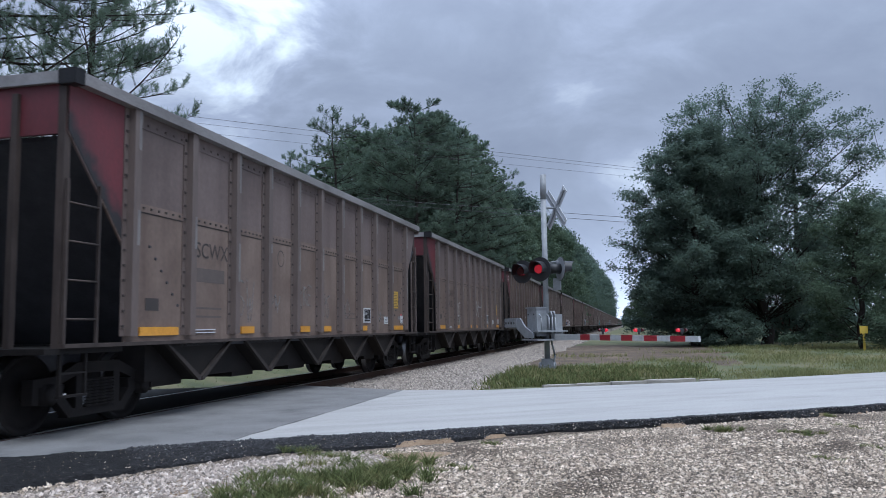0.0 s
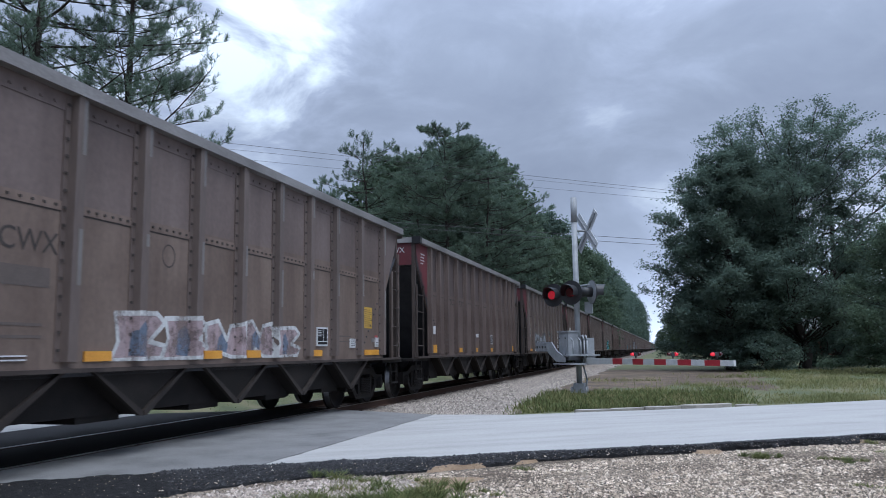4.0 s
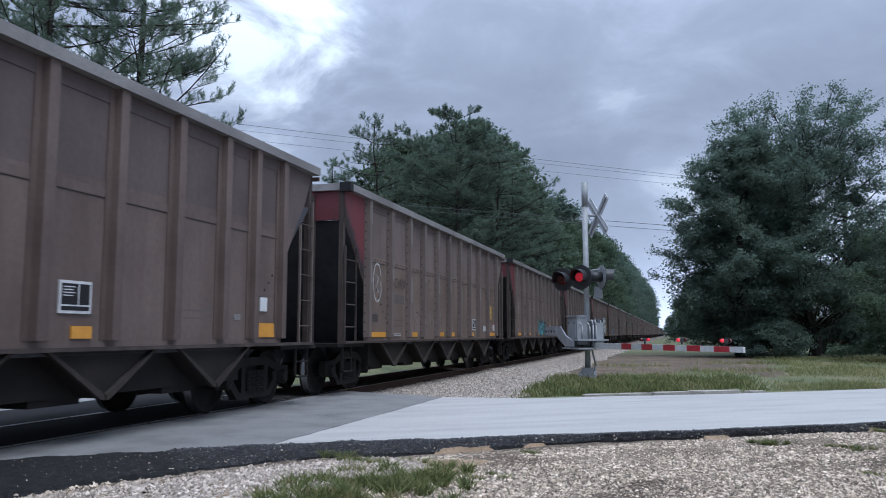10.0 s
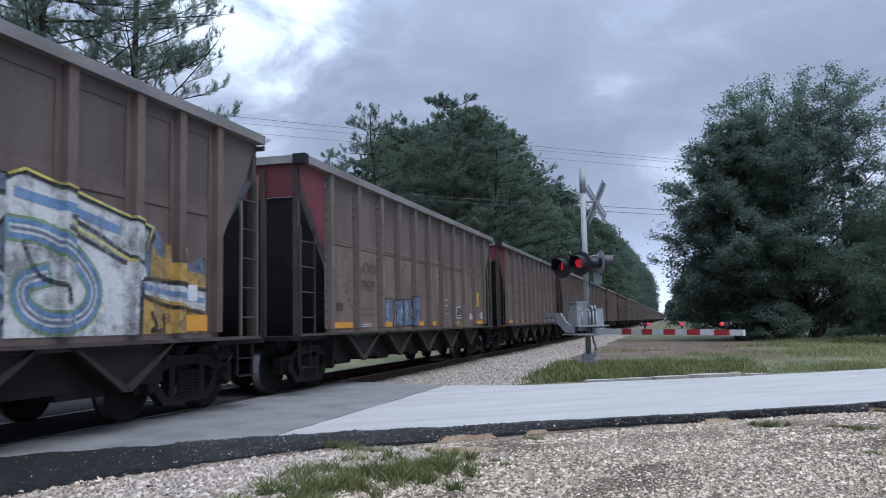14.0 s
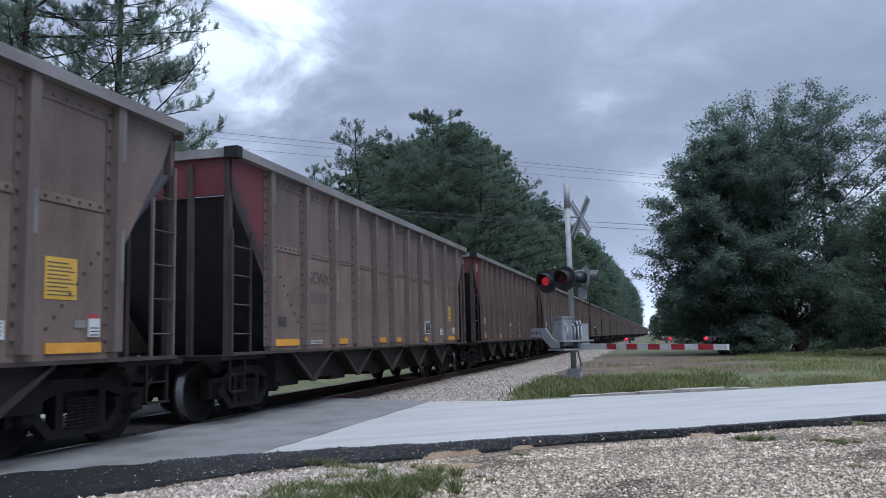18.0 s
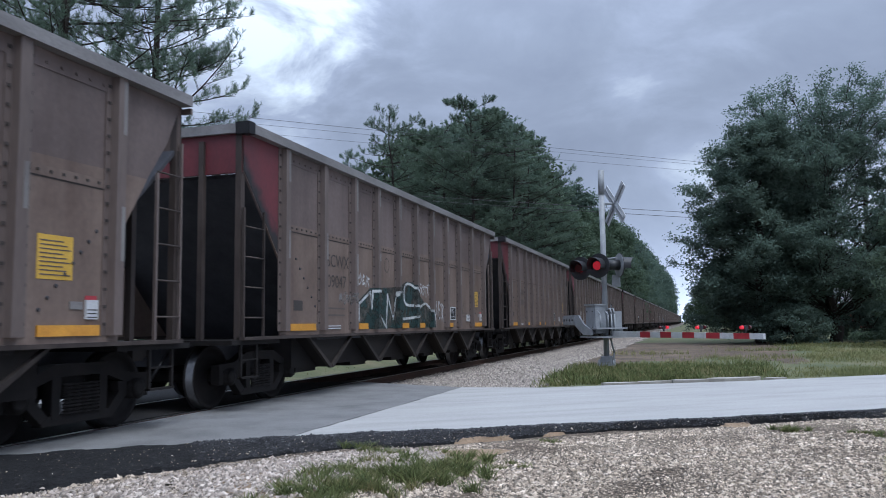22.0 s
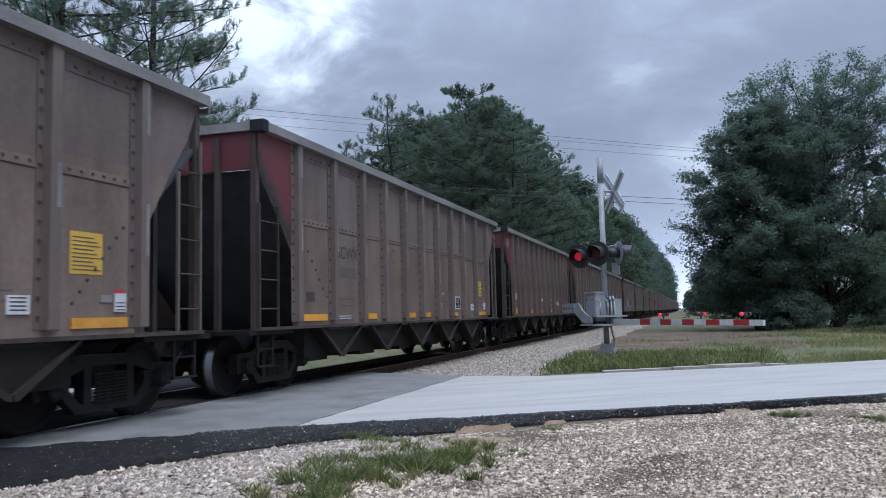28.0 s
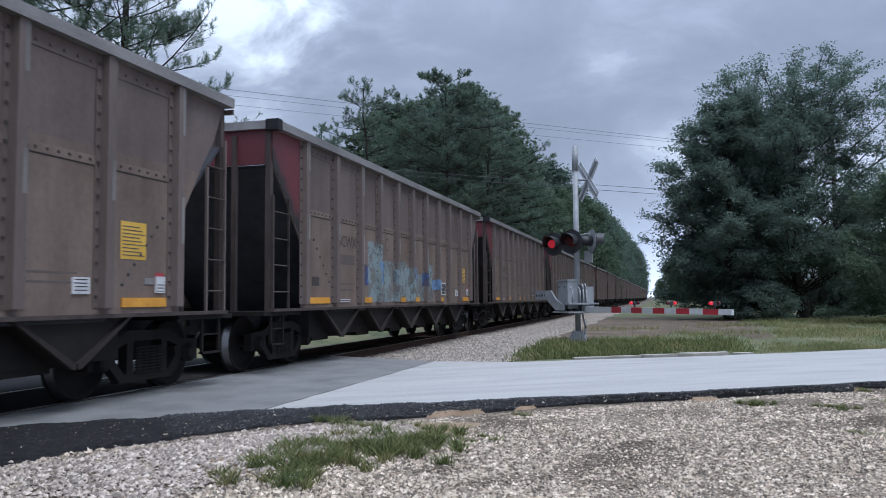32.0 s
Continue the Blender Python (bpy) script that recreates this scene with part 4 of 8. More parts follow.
        for lx, n in ((11.72, 4), (13.15, 3)):
            bars = boxes(*[(PLATE_X + 0.024, PLATE_X + 0.026, lx, lx + (0.2 if n == 4 else 0.14), 1.285 + i * 0.038, 1.297 + i * 0.038) for i in range(n)])
            part("label_text", bars, M["stencil"], car)["kind"] = "stuff"
        mark("red_label", 13.14, 13.31, 1.47, 1.515, M["gatered"], "small red notice heading")
        mark("stencil_patch", 1.55, 1.85, 1.42, 1.58, M["stencil"], "faded dark stencil block")
    ty, tz = (8.80, 1.38) if old else (10.10, 1.28)
    w = mark("tally_window", ty, ty + 0.47, tz, tz + 0.34, M["white"], "white-framed black tally square")
    part("tally_field", boxes((PLATE_X + 0.024, PLATE_X + 0.027, ty + 0.03, ty + 0.44, tz + 0.03, tz + 0.31)), M["black"], w)
    part("tally_mark", boxes((PLATE_X + 0.027, PLATE_X + 0.029, ty + 0.265, ty + 0.28, tz + 0.09, tz + 0.31), (PLATE_X + 0.027, PLATE_X + 0.0295, ty + 0.03, ty + 0.44, tz + 0.075, tz + 0.09)), M["white"], w)
    if not far:
        bars = boxes(*[(PLATE_X + 0.027, PLATE_X + 0.029, ty + 0.05, ty + 0.22 - 0.03 * (i % 2), tz + 0.27 - i * 0.03, tz + 0.28 - i * 0.03) for i in range(4)])
        part("tally_text", bars, M["white"], w)["kind"] = "stuff"
        bars = boxes(*[(PLATE_X, PLATE_X + 0.002, y0, y0 + 0.9 - 0.1 * (i % 2), 1.36 + i * 0.10, 1.385 + i * 0.10) for y0 in (8.72, 10.98) for i in range(2)])
        part("stencil_text", bars, M["worn"], car, "faded stencilled lines")["kind"] = "stuff"
        part("lever_plate", boxes((PLATE_X, PLATE_X + 0.012, 12.92, 13.10, 1.37, 1.45)) if not old else boxes((PLATE_X, PLATE_X + 0.012, 12.2, 12.38, 1.37, 1.45)), M["chord"], car, "small pale release-lever plate")
        rows = ((1.46, 2.16, 1.78, 1.82, 5), (13.44, 2.20, 12.62, 1.36, 8)) if old else ((1.62, 2.24, 2.30, 1.50, 6), (13.28, 2.20, 12.52, 1.36, 8))
        for ya, za, yb, zb, n in rows:
            for i in range(n):
                f = i / (n - 1)
                part("bolt", SHARED["bolt"], None, car).location = (PLATE_X, ya + (yb - ya) * f, za + (zb - za) * f)
    return car


N_FIRST, N_LAST = -2, 52
OLD = {2, 5, 7, 10, 14, 20, 30}
NEAR_Y0 = 7.5


def travelled(t):
    """Metres that the slowing train has run by the time t, with a little slack running in and out."""
    return 17.332 * t - 0.02499 * t * t + float(np.interp(t, (0, 1.3, 2, 3, 6, 7, 8, 9, 11, 12, 13, 16, 19, 23, 24, 25, 28, 32), (0, 0.18, 0.11, 0.08, -0.2, -0.02, 0.3, 0.3, 0.2, 0.25, -0.3, 0, 0, -0.12, -0.25, -0.2, -0.12, -0.12)))


def car_pose(k, t):
    return pose(TRACK_X, NEAR_Y0 + PITCH * k - travelled(t), 0)


TEMPLATE = {"new": build_car("new"), "old": build_car("old"), "far": build_car("new", True)}
CARS = {}
for k in range(N_FIRST, N_LAST + 1):
    kind = "old" if k in OLD else "new" if k < 37 else "far"
    if k == 0:
        CARS[k] = TEMPLATE["new"]
    elif k == 2:
        CARS[k] = TEMPLATE["old"]
    elif k == 38:
        CARS[k] = TEMPLATE["far"]
    else:
        CARS[k] = copy_thing(TEMPLATE[kind], car_pose(k, 0))
    CARS[k].matrix_basis = car_pose(k, 0)
    tagged(CARS[k], "dark maroon open-top hopper car with a red end panel" if kind == "old" else "weathered brown ribbed open-top hopper car of a coal train", "hopper car", "cars of the coal train")


# ---------------------------------------------------------------- crossing signal and gate
MAST = Vector((-1.97, 19.4, 0.15))
RD3, RN3 = Vector((*RD, 0)), Vector((*RN, 0))
LAMP_Z = 2.48


def disc(bm, r, d, n=28):
    """A round plate about the local -y axis, from y = 0 to y = -d."""
    tube(bm, (0, 0, 0), (0, -d, 0), r, n=n)


def flash_lamp(name, place, facing):
    """One flashing lamp: its round backing, case, hood and turning lens."""
    yaw = math.degrees(math.atan2(facing[0], -facing[1]))
    m = Matrix.Translation(place) @ pose(0, 0, 0, 0, 0, yaw)
    bm = bmesh.new()
    disc(bm, 0.285, 0.012, 36)
    backing = part("lamp_backing", bm, M["lampblack"], SIGNAL, "round black lamp backing")
    backing.matrix_basis = m
    bm = bmesh.new()
    tube(bm, (0, 0.012, 0), (0, 0.30, 0), 0.125, 0.11, 20)
    part("lamp_case", bm, M["lampblack"], backing, "black lamp case")
    bm = bmesh.new()
    tube(bm, (0, 0.003, 0), (0, 0.011, 0), 0.275, n=36)
    part("rear_plate", bm, M["galv"], backing, "pale grey back of the lamp backing")
    bm = bmesh.new()
    n, r = 22, 0.185
    rows = []
    for a in range(n + 1):
        t = math.radians(-25 + 230 * a / n)
        d = 0.38 - 0.16 * abs(math.cos(t))
        c, q = math.cos(t), math.sin(t)
        rows.append([bm.verts.new(p) for p in ((r * c, -0.012, r * q), (r * c, -d, r * q), (r * c * 0.965, -d, r * q * 0.965), (r * c * 0.965, -0.012, r * q * 0.965))])
    for u, v in zip(rows, rows[1:]):
        for i in range(3):
            bm.faces.new((u[i], v[i], v[i + 1], u[i + 1]))
    part("lamp_hood", bm, M["lampblack"], backing, "black visor hood")
    bm = bmesh.new()
    tube(bm, (0, -0.004, 0), (0, -0.05, 0), 0.105, 0.092, 28)
    tube(bm, (0, 0.004, 0), (0, 0.05, 0), 0.105, 0.092, 28)
    bm.normal_update()
    for f in bm.faces:
        f.material_index = 0 if f.calc_center_median().y < 0 else 1
    lens = part("lens", bm, [M["lit"], M["redlens"]], backing, "red lens")
    lens.location.y = -0.064
    return lens


SIGNAL = new("crossing_signal")
SIGNAL.empty_display_size = 0.3
tagged(SIGNAL, "galvanised crossing signal mast with crossbuck, red flashers and lowered gate", "crossing signal")
SIGNAL.location = MAST
TOP = 4.69
bm = bmesh.new()
tube(bm, (0, 0, 0.1), (0, 0, TOP - 0.55), 0.066, n=18)
part("mast", bm, M["galv"], SIGNAL, "round galvanised steel mast")
bm = bmesh.new()
tube(bm, (0, 0, TOP - 0.60), (0, 0, TOP), 0.076, n=18)
part("mast_sleeve", bm, M["galv"], SIGNAL)
part("foot_casting", boxes((-0.20, 0.20, -0.20, 0.20, 0.0, 0.06), (-0.13, 0.13, -0.13, 0.13, 0.06, 0.22)), M["galv"], SIGNAL, "", 0.02)
for a in (45, 135, 225, 315):
    bm = bmesh.new()
    c, s = 0.24 * math.cos(radians(a)), 0.24 * math.sin(radians(a))
    tube(bm, (c, s, -0.06), (c, s, 0.14), 0.022, n=8)
    part("anchor_bolt", bm, M["galv"], SIGNAL)
# crossbuck, seen from behind, facing along the road
XB = Vector((0, 0, 3.88)) + RD3 * 0.34
yaw_rd = math.degrees(math.atan2(RD[1], RD[0]))
for tilt in (45, -45):
    o = part("crossbuck_blade", boxes((0.0 if tilt > 0 else 0.014, 0.012 if tilt > 0 else 0.026, -0.61, 0.61, -0.115, 0.115)), M["signwhite"], SIGNAL, "white reflective sign blade")
    o.matrix_basis = Matrix.Translation(XB) @ pose(0, 0, 0, 0, 0, yaw_rd) @ pose(0, 0, 0, tilt)
    part("stiffener", boxes((-0.03 if tilt > 0 else -0.016, 0.0 if tilt > 0 else 0.014, -0.58, 0.58, -0.03, 0.03)), M["galv"], o)
bm = bmesh.new()
tube(bm, (0, 0, 3.88), XB, 0.03, n=8)
part("sign_bracket", bm, M["galv"], SIGNAL)
# flashers
FACE_A = Vector((-0.42, -0.91, 0)).normalized()
FACE_B = Vector((0.88, 0.47, 0)).normalized()
PA, PB = -RD3 * 0.40, RD3 * 0.20
zl = Vector((0, 0, LAMP_Z - MAST.z))
LENS_1 = flash_lamp("lamp", zl + PA + RN3 * 0.42, FACE_A)
LENS_2 = flash_lamp("lamp", zl + PA - RN3 * 0.50, FACE_A)
LENS_3 = flash_lamp("lamp", zl + PB - RN3 * 0.38 + Vector((0, 0, 0.03)), FACE_B)
LENS_4 = flash_lamp("lamp", zl + PB + RN3 * 0.38 + Vector((0, 0, 0.03)), FACE_B)
for p in (PA, PB):
    bm = bmesh.new()
    up = Vector((0, 0, 0.20))
    tube(bm, zl + p * 0.6 + RN3 * 0.42 + up, zl + p * 0.6 - RN3 * 0.42 + up, 0.025, n=8)
    for s in (-1, 1):
        tube(bm, zl + p * 0.6 + RN3 * 0.38 * s + up, zl + p * 0.75 + RN3 * 0.38 * s, 0.022, n=8)
    tube(bm, zl + up, zl + p * 0.6 + up, 0.03, n=8)
    part("lamp_crossarm", bm, M["galv"], SIGNAL)
part("junction_box", boxes((-0.09, 0.09, -0.09, 0.09, LAMP_Z - 0.62, LAMP_Z - 0.34)), M["galv"], SIGNAL, "", 0.01).matrix_basis = pose(0.28, 0.0, 0)
# gate mechanism
yaw_arm = math.degrees(math.atan2(-RN[1], -RN[0]))
MECH = Matrix.Translation((0, 0, 0)) @ pose(0, 0, 0, 0, 0, yaw_arm)     # local +x runs along the lowered arm
o = part("gate_mechanism", boxes((-0.30, 0.18, -0.36, -0.09, 0.76, 1.42)), M["galv"], SIGNAL, "galvanised gate motor housing", 0.03)
o.matrix_basis = MECH
part("housing_door", boxes((-0.25, 0.13, -0.378, -0.36, 0.82, 1.36)), M["galv"], o, "", 0.006)
part("housing_lid", boxes((-0.33, 0.21, -0.39, -0.08, 1.42, 1.455)), M["galv"], o, "", 0.01)
o = part("gate_mechanism", boxes((-0.24, 0.24, 0.10, 0.30, 0.78, 1.28)), M["galv"], SIGNAL, "", 0.02)
o.matrix_basis = MECH
for z in (0.66, 0.86):
    o = part("mounting_plate", boxes((-0.38, 0.46, -0.48, 0.32, z, z + 0.035)), M["galv"], SIGNAL, "", 0.006)
    o.matrix_basis = MECH
for y in (-0.47, 0.31):
    bm = bmesh.new()
    prism(bm, [(0.22, 0.72), (0.22, 0.84), (-0.18, 0.98), (-0.46, 1.20), (-1.26, 1.20), (-1.26, 0.96), (-0.66, 0.96), (-0.36, 0.80), (-0.20, 0.72)], 1, y - 0.02, y + 0.02)
    o = part("counterweight_arm", bm, M["galv"], SIGNAL, "grey counterweight support arm", 0.008)
    o.matrix_basis = MECH
    for i in range(3):
        c = part("counterweight", boxes((-1.25 + i * 0.22, -1.045 + i * 0.22, y - 0.05, y - 0.02, 0.98, 1.18)), M["galv"], o, "", 0.01)
for y, z in ((-0.20, 0.90), (-0.20, 1.28), (0.08, 0.90), (0.08, 1.28)):
    bm = bmesh.new()
    tube(bm, (y, -0.378, z), (y, -0.39, z), 0.02, n=8)
    o = part("housing_bolt", bm, M["lampblack"], SIGNAL, "dark bolt head")
    o.matrix_basis = MECH
for i in range(4):
    bm = bmesh.new()
    c = -1.16 + 0.15 * i
    tube(bm, (c, -0.52, 1.08), (c, -0.53, 1.08), 0.026 if i % 2 else 0.034, n=10)
    o = part("weight_bolt", bm, M["lampblack"], SIGNAL, "dark bolt in the counterweight")
    o.matrix_basis = MECH
for y in (-0.06, 0.02):
    bm = bmesh.new()
    tube(bm, (0.22, y, 1.30), (0.34, y, 1.34), 0.02, n=8)
    tube(bm, (0.34, y, 1.34), (0.40, y, 1.22), 0.02, n=8)
    tube(bm, (0.40, y, 1.22), (0.40, y, 0.70), 0.02, n=8)
    o = part("conduit", bm, M["galv"], SIGNAL, "curved steel conduit")
    o.matrix_basis = MECH
bm = bmesh.new()
for y in (-0.36, -0.16):
    tube(bm, (0.30, y, 1.28), (0.42, y, 1.20), 0.018, n=8)
    tube(bm, (0.42, y, 1.20), (0.42, y, 0.90), 0.018, n=8)
o = part("guard_rail", bm, M["galv"], SIGNAL)
o.matrix_basis = MECH
bm = bmesh.new()
tube(bm, (0.10, 0.06, 0.66), (0.16, 0.12, 0.30), 0.022, n=8)
tube(bm, (0.16, 0.12, 0.30), (0.10, 0.10, 0.02), 0.022, n=8)
o = part("conduit", bm, M["galv"], SIGNAL)
o.matrix_basis = MECH
# lowered arm
ARM = 5.58
o = part("gate_arm", boxes((0.25, ARM - 4.9, -0.03, 0.03, -0.072, 0.072)), M["gatewhite"], SIGNAL, "lowered gate arm with red and white bands")
ARM_Z = 0.895 - MAST.z
ARM_M = MECH @ Matrix.Translation((0, 0, ARM_Z))
o.matrix_basis = ARM_M
edges = [ARM - d for d in (4.9, 4.45, 4.0, 3.6, 3.2, 2.8, 2.4, 2.0, 1.62, 1.20, 0.80, 0.36, 0.0)]
for i, (a, b) in enumerate(zip(edges, edges[1:])):
    h = 0.066 - 0.016 * i / 11
    part("arm_band", boxes((a, b, -0.024, 0.024, -h, h)), M["gatered"] if i % 2 == 0 and i >= 2 or i == 10 else M["gatewhite"], o)
# arm lamps: a lens whose lit half turns to the road and away
ARM_LENSES = []
for d in (3.1, 1.8, 0.48):
    bm = bmesh.new()
    tube(bm, (0, 0, 0.07), (0, 0, 0.12), 0.02, n=8)
    tube(bm, (-0.024, 0, 0.150), (0.024, 0, 0.150), 0.040, n=12)
    g = part("arm_lamp", bm, M["lampblack"], o)
    g.location.x = ARM - d
    bm = bmesh.new()
    tube(bm, (0, -0.062, 0), (0, -0.112, 0), 0.036, 0.028, 16)
    tube(bm, (0, 0.062, 0), (0, 0.112, 0), 0.036, 0.028, 16)
    for f in bm.faces:
        f.material_index = 0 if f.calc_center_median().y < 0 else 1
    lens = part("arm_lens", bm, [M["gatelit"], M["redlens"]], g, "small red gate lamp lens")
    lens.location.z = 0.155
    ARM_LENSES.append(lens)


# ---------------------------------------------------------------- small things on the verge
def marker_post(x, y):
    z = float(ground_z(np.array(x), np.array(y)))
    th = new("marker_post")
    th.location = (x, y, z - 0.05)
    part("post", boxes((-0.035, 0.035, -0.02, 0.02, 0, 0.85)), M["post_yellow"], th, "", 0.008)
    part("sign_plate", boxes((-0.13, 0.13, -0.03, -0.02, 0.66, 0.92)), M["post_yellow"], th, "", 0.01)
    return tagged(th, "yellow buried-cable marker post standing in the grass", "marker post")


marker_post(32 * math.sin(radians(14.48)), 32 * math.cos(radians(14.48)))
bm = bmesh.new()
for i, (x, y, a, l, w) in enumerate([(0.75, 16.98, 33, 0.62, 0.17), (-0.10, 16.42, 32, 0.42, 0.13), (-0.75, 16.02, 31, 0.36, 0.10), (-1.35, 15.68, 30, 0.40, 0.12), (1.55, 17.50, 33, 0.25, 0.10)]):
    c, s = math.cos(radians(a)), math.sin(radians(a))
    pts = []
    for k in range(12):
        q = math.tau * k / 12
        u, v = l * math.cos(q) * (1 + 0.12 * math.sin(5 * q + i)), w * math.sin(q) * (1 + 0.2 * math.cos(3 * q))
        pts.append((x + u * c - v * s, y + u * s + v * c))
    prism(bm, pts, 2, -0.05, 0.050 - 0.007 * i)
tagged(new("concrete_edging", finish(bm, "concrete_edging", M["concrete"], 0.02)), "pale broken concrete strip along the road edge", "kerb", kind="structure")


# ---------------------------------------------------------------- trees
def limb_tubes(bm, path, r0, r1, n=7):
    prev = None
    m = len(path)
    for i, p in enumerate(path):
        d = (Vector(path[min(i + 1, m - 1)]) - Vector(path[max(i - 1, 0)])).normalized()
        u = d.orthogonal().normalized()
        w = d.cross(u)
        r = r0 + (r1 - r0) * i / (m - 1)
        ring = [bm.verts.new(Vector(p) + (u * math.cos(j * math.tau / n) + w * math.sin(j * math.tau / n)) * r) for j in range(n)]
        if prev:
            for j in range(n):
                f = bm.faces.new((prev[j], prev[(j + 1) % n], ring[(j + 1) % n], ring[j]))
                f.smooth = True
        prev = ring


def bent(p, q, rng, amount, n=5):
    p, q = Vector(p), Vector(q)
    out = [p]
    for i in range(1, n):
        c = p.lerp(q, i / n)
        out.append(c + Vector([rng.uniform(-amount, amount) for _ in range(3)]))
    out.append(q)
    return out


def leaf_cloud(centres, radii, count, size, rng, flat=0.5, aspect=0.5):
    """Leaf quads scattered in flattened sprays round the centres, thinning outwards."""
    n = len(centres)
    pick = rng.integers(0, n, count)
    g = rng.normal(0, 0.5, (count, 3)) * radii[pick][:, None]
    g[:, 2] *= flat
    g[:, 2] -= 0.16 * (g[:, 0] ** 2 + g[:, 1] ** 2) / radii[pick]
    P = centres[pick] + g
    a = rng.normal(0, 1, (count, 3)) * np.array((1, 1, 0.6))
    a /= np.linalg.norm(a, axis=1)[:, None]
    b = np.cross(a, rng.normal(0, 1, (count, 3)) * np.array((0.6, 0.6, 1.0)))
    b /= np.linalg.norm(b, axis=1)[:, None] + 1e-9
    s = size * (0.6 + 0.8 * rng.random(count))[:, None]
    a, b = a * s, b * s * aspect
    return np.stack((P - a, P - b * 1.0 + a * 0.1, P + a, P + b * 1.0 + a * 0.1), 1)


def needle_tufts(tips, dirs, lens, per, length, width, rng):
    """Bottle-brush shoots: needles set along a short axis and swept forward."""
    T, D, S = np.repeat(tips, per, 0), np.repeat(dirs, per, 0), np.repeat(lens, per)
    g = rng.normal(0, 1, T.shape)
    g -= D * (g * D).sum(1)[:, None]
    g /= np.linalg.norm(g, axis=1)[:, None] + 1e-9
    f = rng.random(len(T))
    w = D * (0.45 + 0.9 * f)[:, None] + g
    w /= np.linalg.norm(w, axis=1)[:, None]
    b = np.cross(w, rng.normal(0, 1, T.shape))
    b /= np.linalg.norm(b, axis=1)[:, None] + 1e-9
    L = length * (0.65 + 0.5 * rng.random(len(T)))[:, None]
    T = T + D * (S * f)[:, None]
    return np.stack((T - b * width, T + b * width, T + w * L + b * width * 0.45, T + w * L - b * width * 0.45), 1)


def pine_meshes(height, spread, bare, seed, prof, whorls=24, subs=9, per=22, needle=0.15, width=0.010, rise=0.25, shoot=0.30, extra=2):
    """Trunk with upswept limbs, side branchlets and upright bottle-brush shoots; prof gives the crown's reach by height."""
    rng, r = np.random.default_rng(seed), random.Random(seed)
    bm = bmesh.new()
    trunk = bent((0, 0, -0.3), (r.uniform(-0.4, 0.4), r.uniform(-0.4, 0.4), height * 0.97), r, 0.12, 9)
    limb_tubes(bm, trunk, height * 0.0125, 0.03, 9)
    tips, dirs, lens = [], [], []

    def tuft(p, d, ln):
        tips.append(tuple(p)), dirs.append(tuple(d.normalized())), lens.append(ln)

    for i in range(whorls):
        f = (i + r.random()) / whorls
        z = height * (bare + (0.97 - bare) * f)
        base = trunk[min(int(z / height * 9.27), 8)].lerp(trunk[min(int(z / height * 9.27) + 1, 9)], 0.5)
        base = Vector((base.x, base.y, z))
        reach = spread * float(np.interp(f, prof[0], prof[1]))
        for _ in range(r.randint(3, 5)):
            a = r.uniform(0, math.tau)
            lobe = 1 + 0.5 * noise.noise((math.cos(a) * 1.4 + seed, math.sin(a) * 1.4, z * 0.35))
            ln = max(0.5, reach * lobe * r.uniform(0.55, 1.1))
            out = Vector((math.cos(a), math.sin(a), 0))
            side = Vector((-math.sin(a), math.cos(a), 0))
            lift = ln * (rise + r.uniform(-0.15, 0.2))
            sway = r.uniform(-0.12, 0.12) * ln

            def along(g):
                return base + out * ln * g + side * sway * g * g + Vector((0, 0, lift * (0.35 * g + 0.65 * g * g)))

            limb_tubes(bm, [along(g / 5) for g in range(6)], 0.012 + 0.007 * ln, 0.010, 5)
            for k in range(max(4, int(subs * (0.35 + 0.75 * ln / spread)))):
                g = 0.28 + 0.72 * r.random() ** 0.75
                q = along(g)
                sl = (0.25 + 0.26 * ln * (1.15 - g)) * r.uniform(0.6, 1.2)
                d = out * r.uniform(0.3, 0.9) + side * r.choice((-1, 1)) * r.uniform(0.3, 1.0) + Vector((0, 0, r.uniform(0.05, 0.5)))
                e = q + d.normalized() * sl
                tube(bm, q, e, 0.010, 0.006, 4, False)
                for m in range(extra + 1):
                    h = 1.0 if m == 0 else r.uniform(0.3, 1.0)
                    up = d.normalized() * 0.45 + Vector((r.gauss(0, 0.25), r.gauss(0, 0.25), 0.9))
                    tuft(q.lerp(e, h), up, shoot * r.uniform(0.6, 1.25))
            tuft(along(1.0), out * 0.6 + Vector((0, 0, 0.8)), shoot * 1.2)
    for _ in range(6):
        tuft(trunk[-1] + Vector((r.gauss(0, 0.12), r.gauss(0, 0.12), r.uniform(-0.4, 0.1))), Vector((r.gauss(0, 0.3), r.gauss(0, 0.3), 1)), shoot * 1.3)
    wood = finish(bm, "trunk", M["bark"])
    V = needle_tufts(np.array(tips), np.array(dirs), np.array(lens), per, needle, width, rng)
    return wood, quads("crown", V, M["needles"])


